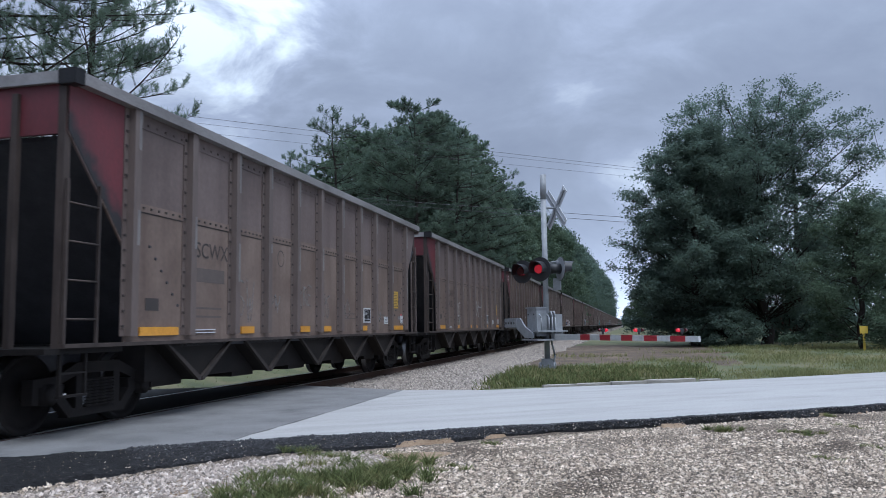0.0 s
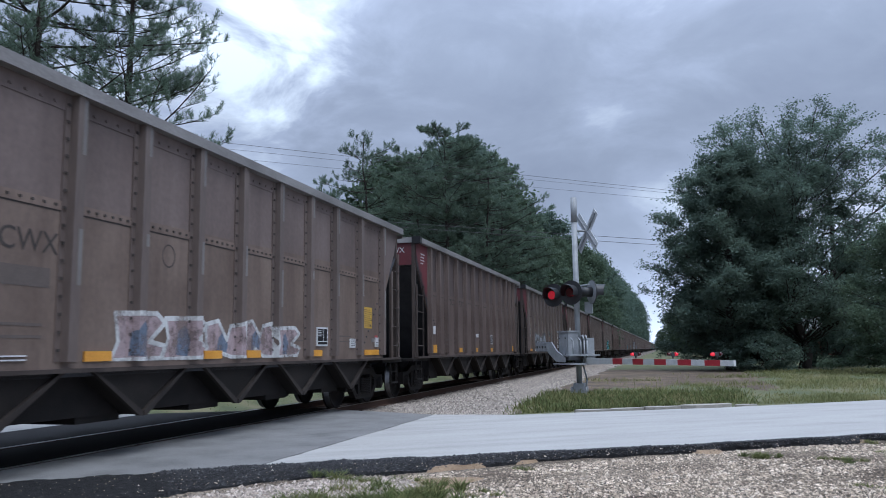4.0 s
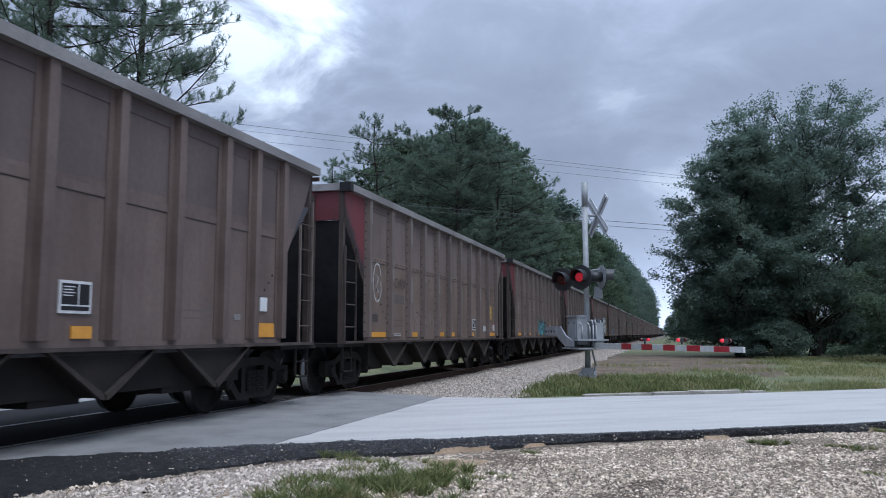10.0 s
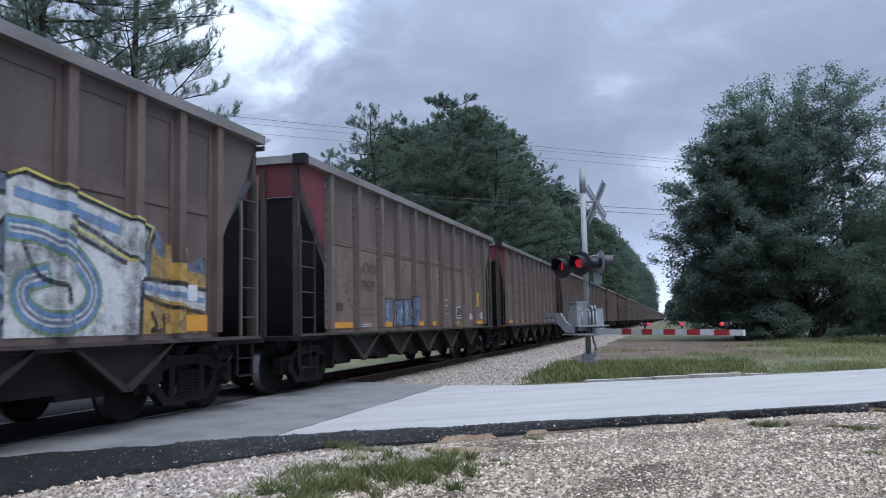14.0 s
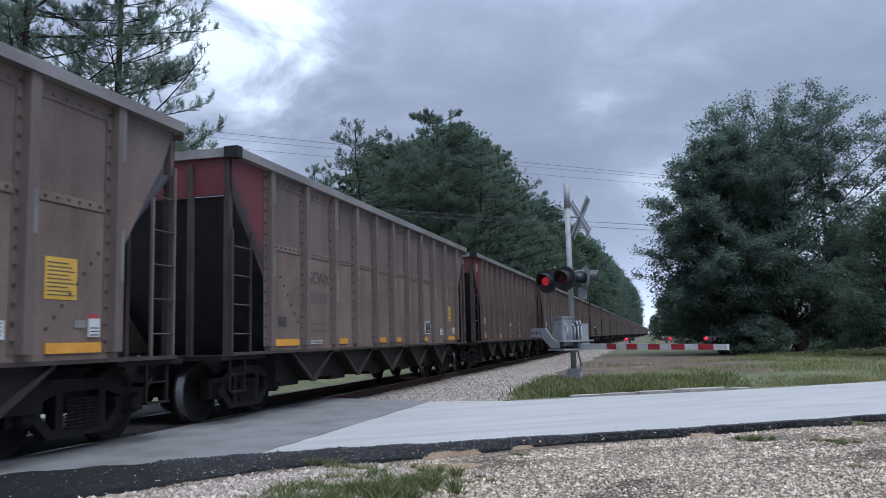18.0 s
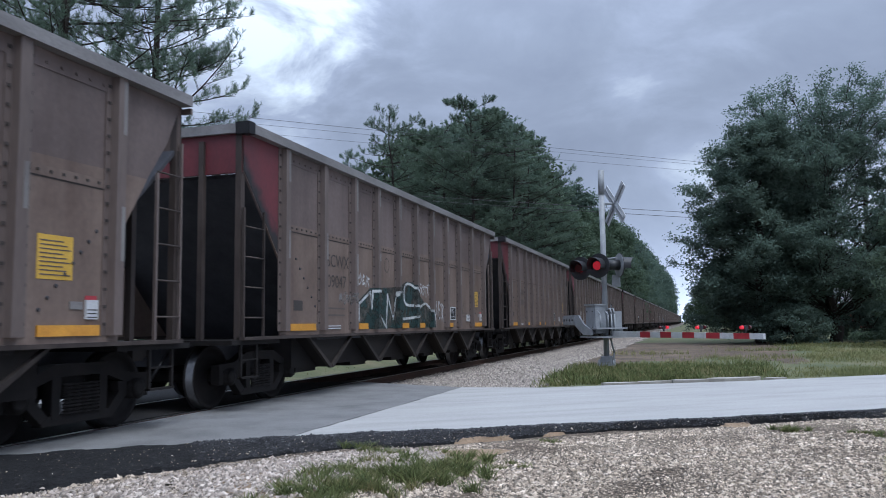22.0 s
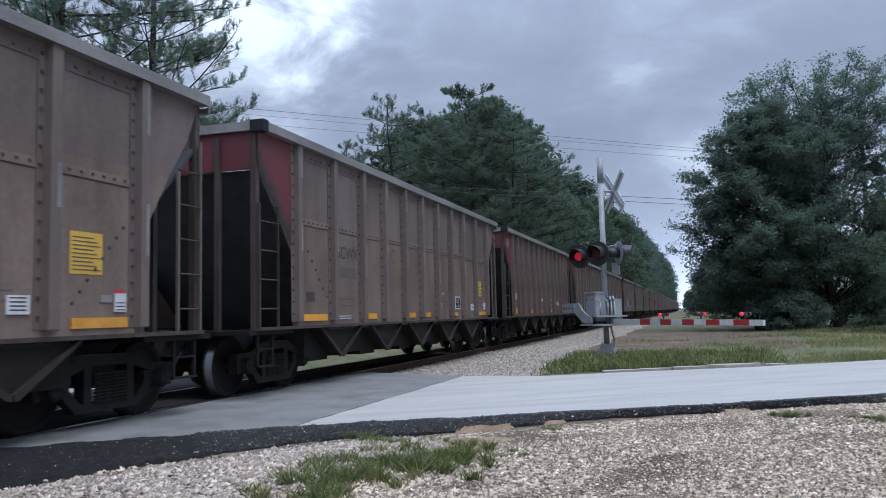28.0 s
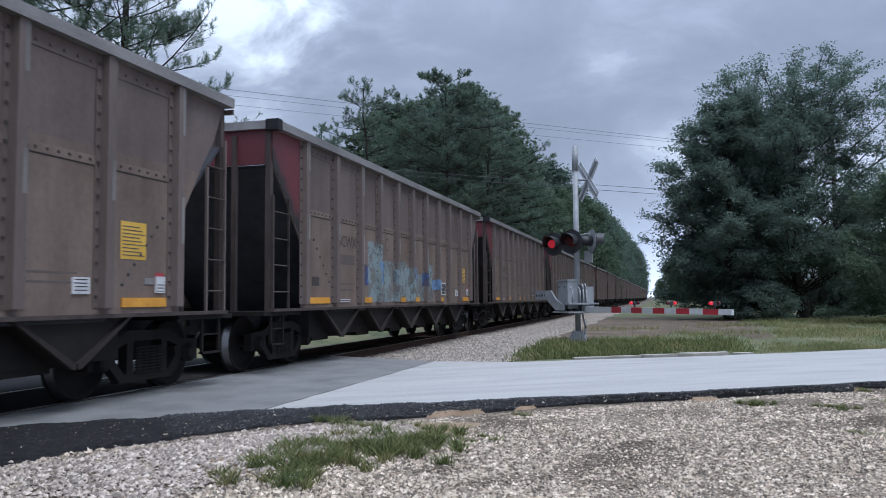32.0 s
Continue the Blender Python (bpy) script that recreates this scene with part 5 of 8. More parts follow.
def crown_meshes(height, reach, low, seed, prof, mat, limbs=50, subs=9, twigs=5, per=45, leaf=0.055, sd=0.17, stem=0.85, lift=0.45):
    """Trunk, ascending limbs, side branches and leafy twigs; prof gives the crown's reach by height."""
    rng, r = np.random.default_rng(seed), random.Random(seed)
    bm = bmesh.new()
    trunk = bent((0, 0, -0.3), (r.uniform(-0.5, 0.5), r.uniform(-0.5, 0.5), height * stem), r, 0.2, 9)
    limb_tubes(bm, trunk, height * 0.024, 0.05, 10)
    A, B = [], []
    for i in range(limbs):
        f = (i + r.random()) / limbs
        a = i * 2.39996 + r.uniform(-0.5, 0.5)
        z1 = height * (low + (1 - low) * f)
        lobe = 1 + 0.34 * noise.noise((math.cos(a) * 1.6 + seed, math.sin(a) * 1.6, z1 * 0.38)) + 0.14 * noise.noise((math.cos(a) * 4, math.sin(a) * 4 + seed, z1 * 0.9))
        lobe = min(1.18, max(0.78, lobe))
        R = reach * float(np.interp(f, prof[0], prof[1])) * lobe * (0.42 + 0.62 * r.random() ** 0.55)
        z0 = max(0.12 * height, min(z1 - lift * R, height * stem * 0.97))
        g = z0 / (height * stem) * 9
        base = trunk[min(int(g), 8)].lerp(trunk[min(int(g) + 1, 9)], g - int(g))
        end = Vector((math.cos(a) * R, math.sin(a) * R, z1))
        ln = (end - base).length
        path = bent(base, end, r, 0.045 * ln, 5)
        limb_tubes(bm, path, 0.010 + 0.006 * ln, 0.010, 6)
        ax = (end - base).normalized()
        for k in range(max(4, int(subs * (0.4 + 0.6 * ln / reach)))):
            q = base.lerp(end, 0.30 + 0.70 * r.random() ** 0.7)
            d = (ax * r.uniform(0.2, 0.9) + Vector((r.gauss(0, 0.6), r.gauss(0, 0.6), r.gauss(0.12, 0.3)))).normalized()
            sl = (0.35 + 0.17 * ln) * r.uniform(0.5, 1.1)
            e = q + d * sl
            tube(bm, q, e, 0.014, 0.006, 4, False)
            for m in range(twigs):
                p = q.lerp(e, r.uniform(0.25, 1.05))
                t = (d * 0.6 + Vector((r.gauss(0, 0.6), r.gauss(0, 0.6), r.gauss(0.0, 0.25)))).normalized() * r.uniform(0.25, 0.6)
                A.append(tuple(p)), B.append(tuple(p + t))
    wood = finish(bm, "trunk", M["bark"])
    A, B = np.array(A), np.array(B)
    n = len(A) * per
    i = np.repeat(np.arange(len(A)), per)
    g = rng.random(n)[:, None]
    P = A[i] + (B[i] - A[i]) * g + rng.normal(0, sd, (n, 3)) * np.array((1, 1, 0.55))
    N = rng.normal(0, 0.6, (n, 3)) + np.array((0, 0, 1.0))
    N /= np.linalg.norm(N, axis=1)[:, None]
    u = np.cross(N, rng.normal(0, 1, (n, 3)))
    u /= np.linalg.norm(u, axis=1)[:, None] + 1e-9
    v = np.cross(N, u)
    sz = leaf * (0.6 + 0.8 * rng.random(n))[:, None]
    u, v = u * sz, v * sz * 0.55
    return wood, quads("crown", np.stack((P - u, P - v + u * 0.1, P + u, P + v + u * 0.1), 1), mat)


def broadleaf_meshes(height, width, low, seed, count, size, mat, clumps=150, clump_r=1.0, gaps=-1.0, shape=0.55):
    """Forked trunk with limbs, and a crown of leaf sprays with an uneven outline and gaps."""
    rng, r = np.random.default_rng(seed), random.Random(seed)
    bm = bmesh.new()
    fork = Vector((0, 0, height * 0.22))
    limb_tubes(bm, bent((0, 0, -0.3), fork, r, 0.08, 4), height * 0.028, height * 0.022, 10)
    cs, rs = [], []
    heads = []
    for i in range(11):
        a = i * 2.4 + r.uniform(-0.3, 0.3)
        ln = r.uniform(0.55, 0.95)
        end = Vector((math.cos(a) * width * 0.40 * ln, math.sin(a) * width * 0.40 * ln, height * r.uniform(0.40, 0.92)))
        limb_tubes(bm, bent(fork, end, r, 0.4, 6), height * 0.012, 0.03, 7)
        heads.append(end)
    tries = 0
    while len(cs) < clumps and tries < clumps * 8:
        tries += 1
        a, q = r.uniform(0, math.tau), r.random() ** 0.45
        z = r.random()
        prof = (math.sin(math.pi * min(1, 0.14 + z * 0.84)) ** shape) * (1.0 - 0.12 * z)
        bump = 1 + 0.30 * noise.noise((math.cos(a) * 1.8, math.sin(a) * 1.8, z * 3.5 + seed)) + 0.10 * noise.noise((math.cos(a) * 5, math.sin(a) * 5, z * 9 + seed))
        R = width * 0.5 * prof * bump * (0.25 + 0.75 * q)
        c = Vector((math.cos(a) * R, math.sin(a) * R, height * (low + (1 - low) * z)))
        if noise.noise((c.x * 0.55 + seed, c.y * 0.55, c.z * 0.75)) < gaps:
            continue
        cs.append(c)
        rs.append(clump_r * r.uniform(0.5, 1.2))
        if r.random() < 0.12:
            h = min(heads, key=lambda e: (e - c).length)
            limb_tubes(bm, bent(h, c, r, 0.15, 3), 0.040, 0.012, 5)
    wood = finish(bm, "trunk", M["bark"])
    V = leaf_cloud(np.array([tuple(c) for c in cs]), np.array(rs), count, size, rng)
    return wood, quads("crown", V, mat)


def plant(name, meshes, x, y, turn, label, category="tree", group="", scale=1.0, z=None):
    th = new(name)
    z = float(ground_z(np.array(float(x)), np.array(float(y)))) if z is None else z
    th.matrix_basis = pose(x, y, z, 0, 0, turn)
    th.scale = (scale, scale, scale)
    part("trunk", meshes[0], None, th)
    part("crown", meshes[1], None, th)
    return tagged(th, label, category, group)


def polar(az, d):
    return d * math.sin(radians(az)), d * math.cos(radians(az))


# the big spreading trees by the road
OAK = crown_meshes(12.2, 5.3, 0.20, 17, ((0, 0.2, 0.5, 0.75, 0.9, 1), (0.75, 1.0, 1.04, 0.94, 0.74, 0.44)), M["leaf"], 122, 9, 5, 31, 0.062, 0.18, 0.62, 0.8)
plant("shade_tree", OAK, *polar(8.7, 42), 20, "broad dark-green shade tree with an airy spreading crown")
DENSE = crown_meshes(9.9, 2.85, 0.05, 9, ((0, 0.12, 0.4, 0.65, 0.85, 1), (0.72, 0.95, 1.08, 1.0, 0.74, 0.40)), M["leaf"], 105, 9, 5, 34, 0.060, 0.17, 0.86, 0.3)
plant("shade_tree", DENSE, *polar(4.4, 39), 70, "dense dark-green tree leafy down to the grass")
LOWB = broadleaf_meshes(2.3, 4.2, 0.0, 13, 14000, 0.075, M["leaf"], 160, 0.42, -0.6)
plant("bush", LOWB, *polar(6.4, 37.5), 0, "low dark-green bush at the foot of the trees", "bush", scale=0.72)
plant("bush", LOWB, *polar(10.4, 47), 50, "low dark-green bush behind the shade tree", "bush", scale=0.85)
plant("bush", LOWB, *polar(12.8, 50), 120, "low dark-green bush behind the shade tree", "bush")
BUSHY = crown_meshes(7.0, 2.9, 0.03, 8, ((0, 0.15, 0.5, 0.8, 1), (0.8, 1.0, 0.85, 0.5, 0.15)), M["leaf_light"], 50, 8, 5, 30, 0.06, 0.17, 0.9)
plant("young_tree", BUSHY, *polar(14.6, 34), 0, "lighter green young tree at the edge of the verge", scale=0.80)
plant("young_tree", BUSHY, *polar(19.5, 46), 120, "lighter green young tree at the edge of the verge", scale=1.15)
# tall pines behind the train
CONE = ((0, 0.12, 0.3, 0.5, 0.8, 1), (0.8, 1.0, 0.78, 0.52, 0.3, 0.1))
ROUND = ((0, 0.15, 0.5, 0.8, 1), (0.55, 0.85, 1.0, 0.95, 0.5))
PINE_A = pine_meshes(21.0, 5.2, 0.24, 11, ((0, 0.12, 0.5, 0.8, 1), (0.8, 1.0, 0.9, 0.5, 0.1)), 32, 13, 24, 0.15, 0.010, 0.25, 0.34, 2)
PINE_D = pine_meshes(18.4, 4.9, 0.32, 57, CONE, 26, 13, 24, 0.15, 0.009, 0.30, 0.36, 2)
PINE_B = pine_meshes(16.0, 3.3, 0.20, 23, ROUND, 30, 11, 22, 0.17, 0.014, 0.2, 0.32)
PINE_C = pine_meshes(15.0, 3.9, 0.14, 31, ROUND, 26, 11, 20, 0.18, 0.016, 0.2, 0.32)
PINE_E = pine_meshes(15.4, 2.6, 0.34, 67, ((0, 0.2, 0.6, 0.85, 1), (0.6, 0.8, 1.0, 0.85, 0.35)), 17, 9, 22, 0.17, 0.012, 0.15, 0.32, 1)
plant("pine_tree", PINE_A, *polar(-43.0, 29), 10, "tall loblolly pine with upright tufted shoots", group="pines behind the track")
plant("pine_tree", PINE_D, *polar(-37.2, 30), 140, "tall open-crowned pine with tufted branches", group="pines behind the track")
for az, d, top, kind, turn in ((-20.6, 50, 15.3, PINE_E, 20), (-14.7, 50, 15.9, PINE_B, 200), (-12.4, 52, 14.0, PINE_B, 320), (-16.9, 54, 14.4, PINE_B, 90), (-10.8, 57, 12.2, PINE_C, 40),
                              (-9.6, 62, 10.6, PINE_B, 100), (-18.6, 62, 10.9, PINE_C, 260), (-15.4, 63, 12.5, PINE_C, 15), (-23.7, 70, 12.1, PINE_E, 90)):
    h = 1.17 + d * math.tan(radians(top))
    hm = {id(PINE_B): 16.0, id(PINE_C): 15.0, id(PINE_E): 15.4}[id(kind)]
    plant("pine_tree", kind, *polar(az, d), turn, "dark-green pine in the stand behind the train", group="pines behind the track", scale=h / hm)
# woods along the track towards the distance
WOOD_A = broadleaf_meshes(17.0, 9.0, 0.02, 41, 26000, 0.19, M["leaf"], 420, 1.2, -0.35)
WOOD_B = broadleaf_meshes(15.0, 8.5, 0.02, 42, 26000, 0.19, M["leaf_light"], 400, 1.2, -0.35)
MID = broadleaf_meshes(11.5, 8.0, 0.02, 43, 34000, 0.13, M["leaf_light"], 520, 1.0, -0.35)
for az, d, s in ((-7.7, 88, 1.18), (-6.1, 112, 1.45), (-9.0, 75, 1.05)):
    plant("woodland_tree", MID, *polar(az, d), az * 30, "lighter green leafy tree at the edge of the pines", group="woods along the track", scale=s)
rw = random.Random(77)
# trees hidden from view, added right of the track to shade the distant cars
for i in range(14):
    y = 62 + 11 * i + 1.2 * i * i
    plant("woodland_tree", (WOOD_A, WOOD_B)[i % 2], 5.2 + 0.022 * y + rw.uniform(-0.6, 0.8), y, rw.uniform(0, 360), "tall tree in the woods lining the track", group="woods along the track", scale=rw.uniform(0.62, 0.75) + 0.0006 * y)
y = 64.0
i = 0
while y < 520:
    x = -13.2 - 2.0 * rw.random() + 2.2 * sstep(60, 220, y)
    plant("woodland_tree", (WOOD_A, WOOD_B, PINE_C)[i % 3] if y < 160 else (WOOD_A, WOOD_B)[i % 2], x - 1.7, y, rw.uniform(0, 360), "tall tree in the woods lining the track", group="woods along the track", scale=rw.uniform(0.95, 1.22))
    plant("woodland_tree", (WOOD_B, WOOD_A)[i % 2], x - 9, y + 3, rw.uniform(0, 360), "tall tree in the woods lining the track", group="woods along the track", scale=rw.uniform(0.9, 1.2))
    y += 5.5 + y * 0.03
    i += 1
for x, y, s in ((-14.6, 190, 1.35), (-14.6, 225, 1.4), (-14.4, 265, 1.45), (-14.2, 310, 1.5), (-14.0, 360, 1.55), (-14.0, 430, 1.6)):
    plant("woodland_tree", WOOD_A, x, y, y * 3, "tall tree in the woods lining the track", group="woods along the track", scale=s)
for az, d, s in ((-27, 62, 0.62), (-31, 58, 0.55), (-36, 60, 0.6), (-41, 64, 0.6), (-46, 60, 0.7), (-51, 56, 0.7), (-57, 52, 0.7), (-25, 80, 0.7)):
    plant("woodland_tree", WOOD_A, *polar(az, d), az * 7, "leafy tree at the back of the field behind the train", group="woods behind the field", scale=s)
for az, d, s in ((1.6, 160, 0.75), (3.0, 120, 0.7), (5.0, 100, 0.75), (9.0, 120, 0.7), (12.0, 90, 0.75), (16, 95, 0.8), (20, 90, 0.8), (25, 85, 0.8), (0.6, 260, 0.8), (-0.2, 420, 0.62), (0.9, 380, 0.7)):
    plant("woodland_tree", (WOOD_B, WOOD_A)[int(d) % 2], *polar(az, d), az * 9, "leafy tree in the distance beyond the road", group="far trees beyond the road", scale=s)


# ---------------------------------------------------------------- overhead wires, parallel to the road
def wire(h, left, right, sag, r, name="overhead_wire"):
    a, b = Vector(left), Vector(right)
    d = (b - a)
    a, b = a - d * 1.3, b + d * 1.6
    path = []
    for i in range(41):
        f = i / 40
        p = a.lerp(b, f)
        path.append((p.x, p.y, h - sag * 4 * f * (1 - f) + sag * 0.9))
    bm = bmesh.new()
    limb_tubes(bm, path, r, r, 6)
    return tagged(new(name, finish(bm, name, M["wire"])), "thin dark overhead power line crossing above the track", "power line", "overhead wires")


def wire_from(h, azl, ell, azr, elr, sag, r):
    pl = polar(azl, (h - 1.17) / math.tan(radians(ell)))
    pr = polar(azr, (h - 1.17) / math.tan(radians(elr)))
    return wire(h, (*pl, 0), (*pr, 0), sag, r)


wire_from(10.2, -29.3, 14.4, 0.33, 10.94, 0.25, 0.008)
wire_from(10.0, -29.3, 14.0, 0.33, 10.75, 0.3, 0.006)
wire_from(9.6, -29.3, 13.4, 0.31, 10.3, 0.3, 0.006)
wire_from(7.4, -20.5, 9.3, -0.58, 7.53, 0.2, 0.012)
wire_from(7.1, -20.5, 9.0, -0.59, 7.19, 0.25, 0.012)


bm = bmesh.new()
limb_tubes(bm, [(10.9, 56.4, -0.3), (10.9, 56.4, 6.0), (10.9, 56.4, 12.2)], 0.17, 0.12, 10)
_pole = new("utility_pole")
part("pole", bm, M["bark"], _pole)
part("crossarm", boxes((9.9, 11.9, 56.30, 56.42, 10.0, 10.12)), M["bark"], _pole)
tagged(_pole, "dark wooden utility pole standing behind the shade tree", "utility pole")


# ---------------------------------------------------------------- house beyond the trees
def house(x, y, turn):
    th = new("brick_house")
    th.matrix_basis = pose(x, y, 0.2, 0, 0, turn)
    part("wall", boxes((-6, 6, -4, 4, -0.3, 2.8)), M["brick"], th, "red brick wall")
    bm = bmesh.new()
    prism(bm, [(-4.6, 2.75), (4.6, 2.75), (0, 4.6)], 0, -6.4, 6.4)
    part("roof", bm, M["roof"], th, "grey shingle roof")
    for wx in (-4, 0.2, 4):
        w = part("window", boxes((wx - 0.6, wx + 0.6, -4.05, -4.0, 1.0, 2.3)), M["signwhite"], th, "white-framed window")
        part("pane", boxes((wx - 0.5, wx + 0.5, -4.07, -4.05, 1.1, 2.2)), M["black"], w)
    return tagged(th, "low red brick house with a grey roof behind the trees", "house")


house(*polar(8.4, 105), -8)


# ---------------------------------------------------------------- loose stones and grass
def stones(name, P, size, rng, mat, label, category):
    """Many small angular stones, each a blunt pyramid knocked out of shape, its underside sunk in the ground."""
    n = len(P)
    base = np.array([(1, 0, -0.3), (0.3, 1, -0.2), (-1, 0.2, -0.3), (0, -1, -0.2), (0.1, 0, 1)], float)
    F = np.array([(0, 1, 4), (1, 2, 4), (2, 3, 4), (3, 0, 4)])
    a = rng.uniform(0, math.tau, n)
    c, s = np.cos(a), np.sin(a)
    V = base[None] * (0.65 + 0.7 * rng.random((n, 5, 1)))
    V = V + rng.normal(0, 0.22, (n, 5, 3))
    V[:, :, 0] *= 1.25
    V[:, :, 2] *= 0.75
    x = V[:, :, 0] * c[:, None] - V[:, :, 1] * s[:, None]
    y = V[:, :, 0] * s[:, None] + V[:, :, 1] * c[:, None]
    V = np.stack((x, y, V[:, :, 2]), -1) * size[:, None, None] + P[:, None]
    me = bpy.data.meshes.new(name)
    me.vertices.add(5 * n)
    me.vertices.foreach_set("co", V.astype(np.float32).ravel())
    idx = (F[None] + 5 * np.arange(n)[:, None, None]).astype(np.int32).ravel()
    me.loops.add(len(idx))
    me.loops.foreach_set("vertex_index", idx)
    me.polygons.add(4 * n)
    me.polygons.foreach_set("loop_start", np.arange(0, 12 * n, 3, dtype=np.int32))
    me.polygons.foreach_set("loop_total", np.full(4 * n, 3, dtype=np.int32))
    me.materials.append(mat)
    me.update(calc_edges=True)
    return tagged(new(name, me), label, category, kind="stuff")


def blades(name, P, height, width, rng, mat, label, lean=0.45):
    n = len(P)
    a = rng.uniform(0, math.tau, n)
    side = np.stack((np.cos(a), np.sin(a), np.zeros(n)), -1) * width[:, None]
    tip = np.stack((rng.normal(0, lean, n), rng.normal(0, lean, n), np.ones(n)), -1) * height[:, None]
    mid = tip * np.array((0.35, 0.35, 0.55))
    V = np.stack((P - side, P + side, P + mid + side * 0.8, P + mid - side * 0.8), 1)
    W = np.stack((P + mid - side * 0.8, P + mid + side * 0.8, P + tip + side * 0.15, P + tip - side * 0.15), 1)
    return tagged(new(name, quads(name, np.concatenate((V, W)), mat)), label, "grass", kind="stuff")


rs = np.random.default_rng(21)


def lot_points(n, r0, r1, az0, az1, power=1.0):
    az = np.radians(rs.uniform(az0, az1, n))
    d = r0 + (r1 - r0) * rs.random(n) ** power
    x, y = d * np.sin(az), d * np.cos(az)
    return x, y


def wander(x, y, f, k):
    return np.array([noise.noise((float(a) * f, float(b) * f, k)) for a, b in zip(x, y)])


# pale gravel strewn over the lot, thickest by the broken road edge
x, y = lot_points(250000, 4.6, 15.5, -48, 22, 1.15)
w = x * RN[0] + y * RN[1]
keep = (w < W_NEAR - 0.3 - 0.25 * sstep(2.0, -3.0, x) - 0.55 * sstep(-1.5, -5.0, x)) & (wander(x, y, 0.9, 2.0) + rs.normal(0, 0.3, len(x)) > -1.0)
x, y = x[keep], y[keep]
z = ground_z(x, y)
size = 0.0055 + 0.014 * rs.random(len(x)) ** 2.4 + 0.008 * sstep(-0.5, -3.5, x) * rs.random(len(x))
stones("gravel", np.stack((x, y, z + size * 0.15), -1), size, rs, M["pebble"], "pale loose gravel strewn over the lot", "gravel")
# coarse white stone along the foot of the black apron
n = 13000
s = rs.random(n)
q = 0.06 + 0.94 * rs.random(n)
cx, cy = np.interp(s, (0, 0.35, 0.6, 0.8, 1.0), (-5.6, -4.6, -3.95, -3.4, -2.75)), np.interp(s, (0, 0.35, 0.6, 0.8, 1.0), (4.2, 5.6, 6.6, 7.2, 7.65))
x, y = cx + q * (2.3 - 1.7 * s) * 0.83 + rs.normal(0, 0.08, n), cy - q * (2.3 - 1.7 * s) * 0.56 + rs.normal(0, 0.08, n)
size = 0.007 + 0.017 * rs.random(n) ** 1.8
stones("crushed_stone", np.stack((x, y, ground_z(x, y) + size * 0.3 + 0.02), -1), size, rs, M["white_stone"], "coarse white crushed stone beside the asphalt edge", "gravel")
# chips lying on the black apron
A = np.array(APRON)
i = (len(A) - 1) * rs.random(3000)
g = 0.2 + 4.7 * rs.random(len(i)) ** 0.8
ia, ga = i.astype(int), g.astype(int)
P = A[ia, ga] + (A[np.minimum(ia + 1, len(A) - 1), ga] - A[ia, ga]) * (i - ia)[:, None] + (A[ia, ga + 1] - A[ia, ga]) * (g - ga)[:, None]
P = P[wander(P[:, 0], P[:, 1], 1.5, 8.0) + rs.normal(0, 0.3, len(P)) > 0.0]
stones("asphalt_chips", P, 0.003 + 0.009 * rs.random(len(P)) ** 4, rs, M["pebble"], "pale stone chips on the broken asphalt edge", "gravel")
# dark crumbs broken from the asphalt, along its upper and lower edges
i = (len(A) - 1) * (0.26 + 0.74 * rs.random(26000))
g = np.where(rs.random(len(i)) < 0.45, np.abs(rs.normal(0.5, 0.7, len(i))), 4.9 * rs.random(len(i)))
g = np.clip(g, 0, 5.4)
ia, ga = i.astype(int), np.minimum(g.astype(int), 4)
P = A[ia, ga] + (A[np.minimum(ia + 1, len(A) - 1), ga] - A[ia, ga]) * (i - ia)[:, None] + (A[ia, ga + 1] - A[ia, ga]) * (g - ga)[:, None]
P[:, :2] += rs.normal(0, 0.025, (len(P), 2))
P[:, 2] += 0.002
stones("asphalt_crumbs", P, 0.003 + 0.011 * rs.random(len(P)) ** 2.5, rs, M["crumb"], "dark crumbs of broken asphalt along the road edge", "rubble")
# track ballast
n = 42000
y = 15.4 + 60 * rs.random(n) ** 1.9
x = TRACK_X + rs.uniform(0.95, 4.9, n)
keep = (x * RN[0] + y * RN[1] > W_FAR + 0.55 + 0.9 * sstep(-3.6, -5.5, x)) & (x < TRACK_X + 4.1 + 0.7 * rs.random(n) + 0.25 * np.sin(y))
x, y = x[keep], y[keep]
prof_x, prof_z = [0.0, 1.9, 2.3, 4.4, 5.2], [-0.16, -0.16, -0.19, -0.44, -0.2]
z = np.interp(x - TRACK_X, prof_x, prof_z)
z = np.maximum(z, ground_z(x, y))
stones("ballast_stones", np.stack((x, y, z + 0.012), -1), 0.020 + 0.026 * rs.random(len(x)), rs, M["stone"], "loose grey ballast stones on the track shoulder", "ballast")

# verge grass between the road and the trees
n = 200000
u = -6 + 62 * rs.random(n) ** 1.5
w = W_FAR + 0.15 + 14 * rs.random(n) ** 1.6
x, y = u * RD[0] + w * RN[0], u * RD[1] + w * RN[1]
patch = wander(x, y, 0.35, 4.0) + 0.5 * wander(x, y, 1.4, 9.0)
keep = (x > TRACK_X + 4.6 + 0.6 * patch) & (patch + rs.normal(0, 0.15, n) > -0.30 + 0.32 * sstep(3.5, 7.0, w - W_FAR) * (x < 6)) & (w > W_FAR + 0.35 + 0.35 * (x < 1.4))
for ex, ey, ax, ay in ((0.4, 25.3, 2.8, 1.0), (-0.9, 31.0, 2.4, 3.2), (1.8, 28.2, 1.7, 0.8), (-2.0, 40.0, 3.0, 7.0)):
    keep &= ((x - ex) / ax) ** 2 + ((y - ey) / ay) ** 2 + rs.normal(0, 0.25, n) > 1
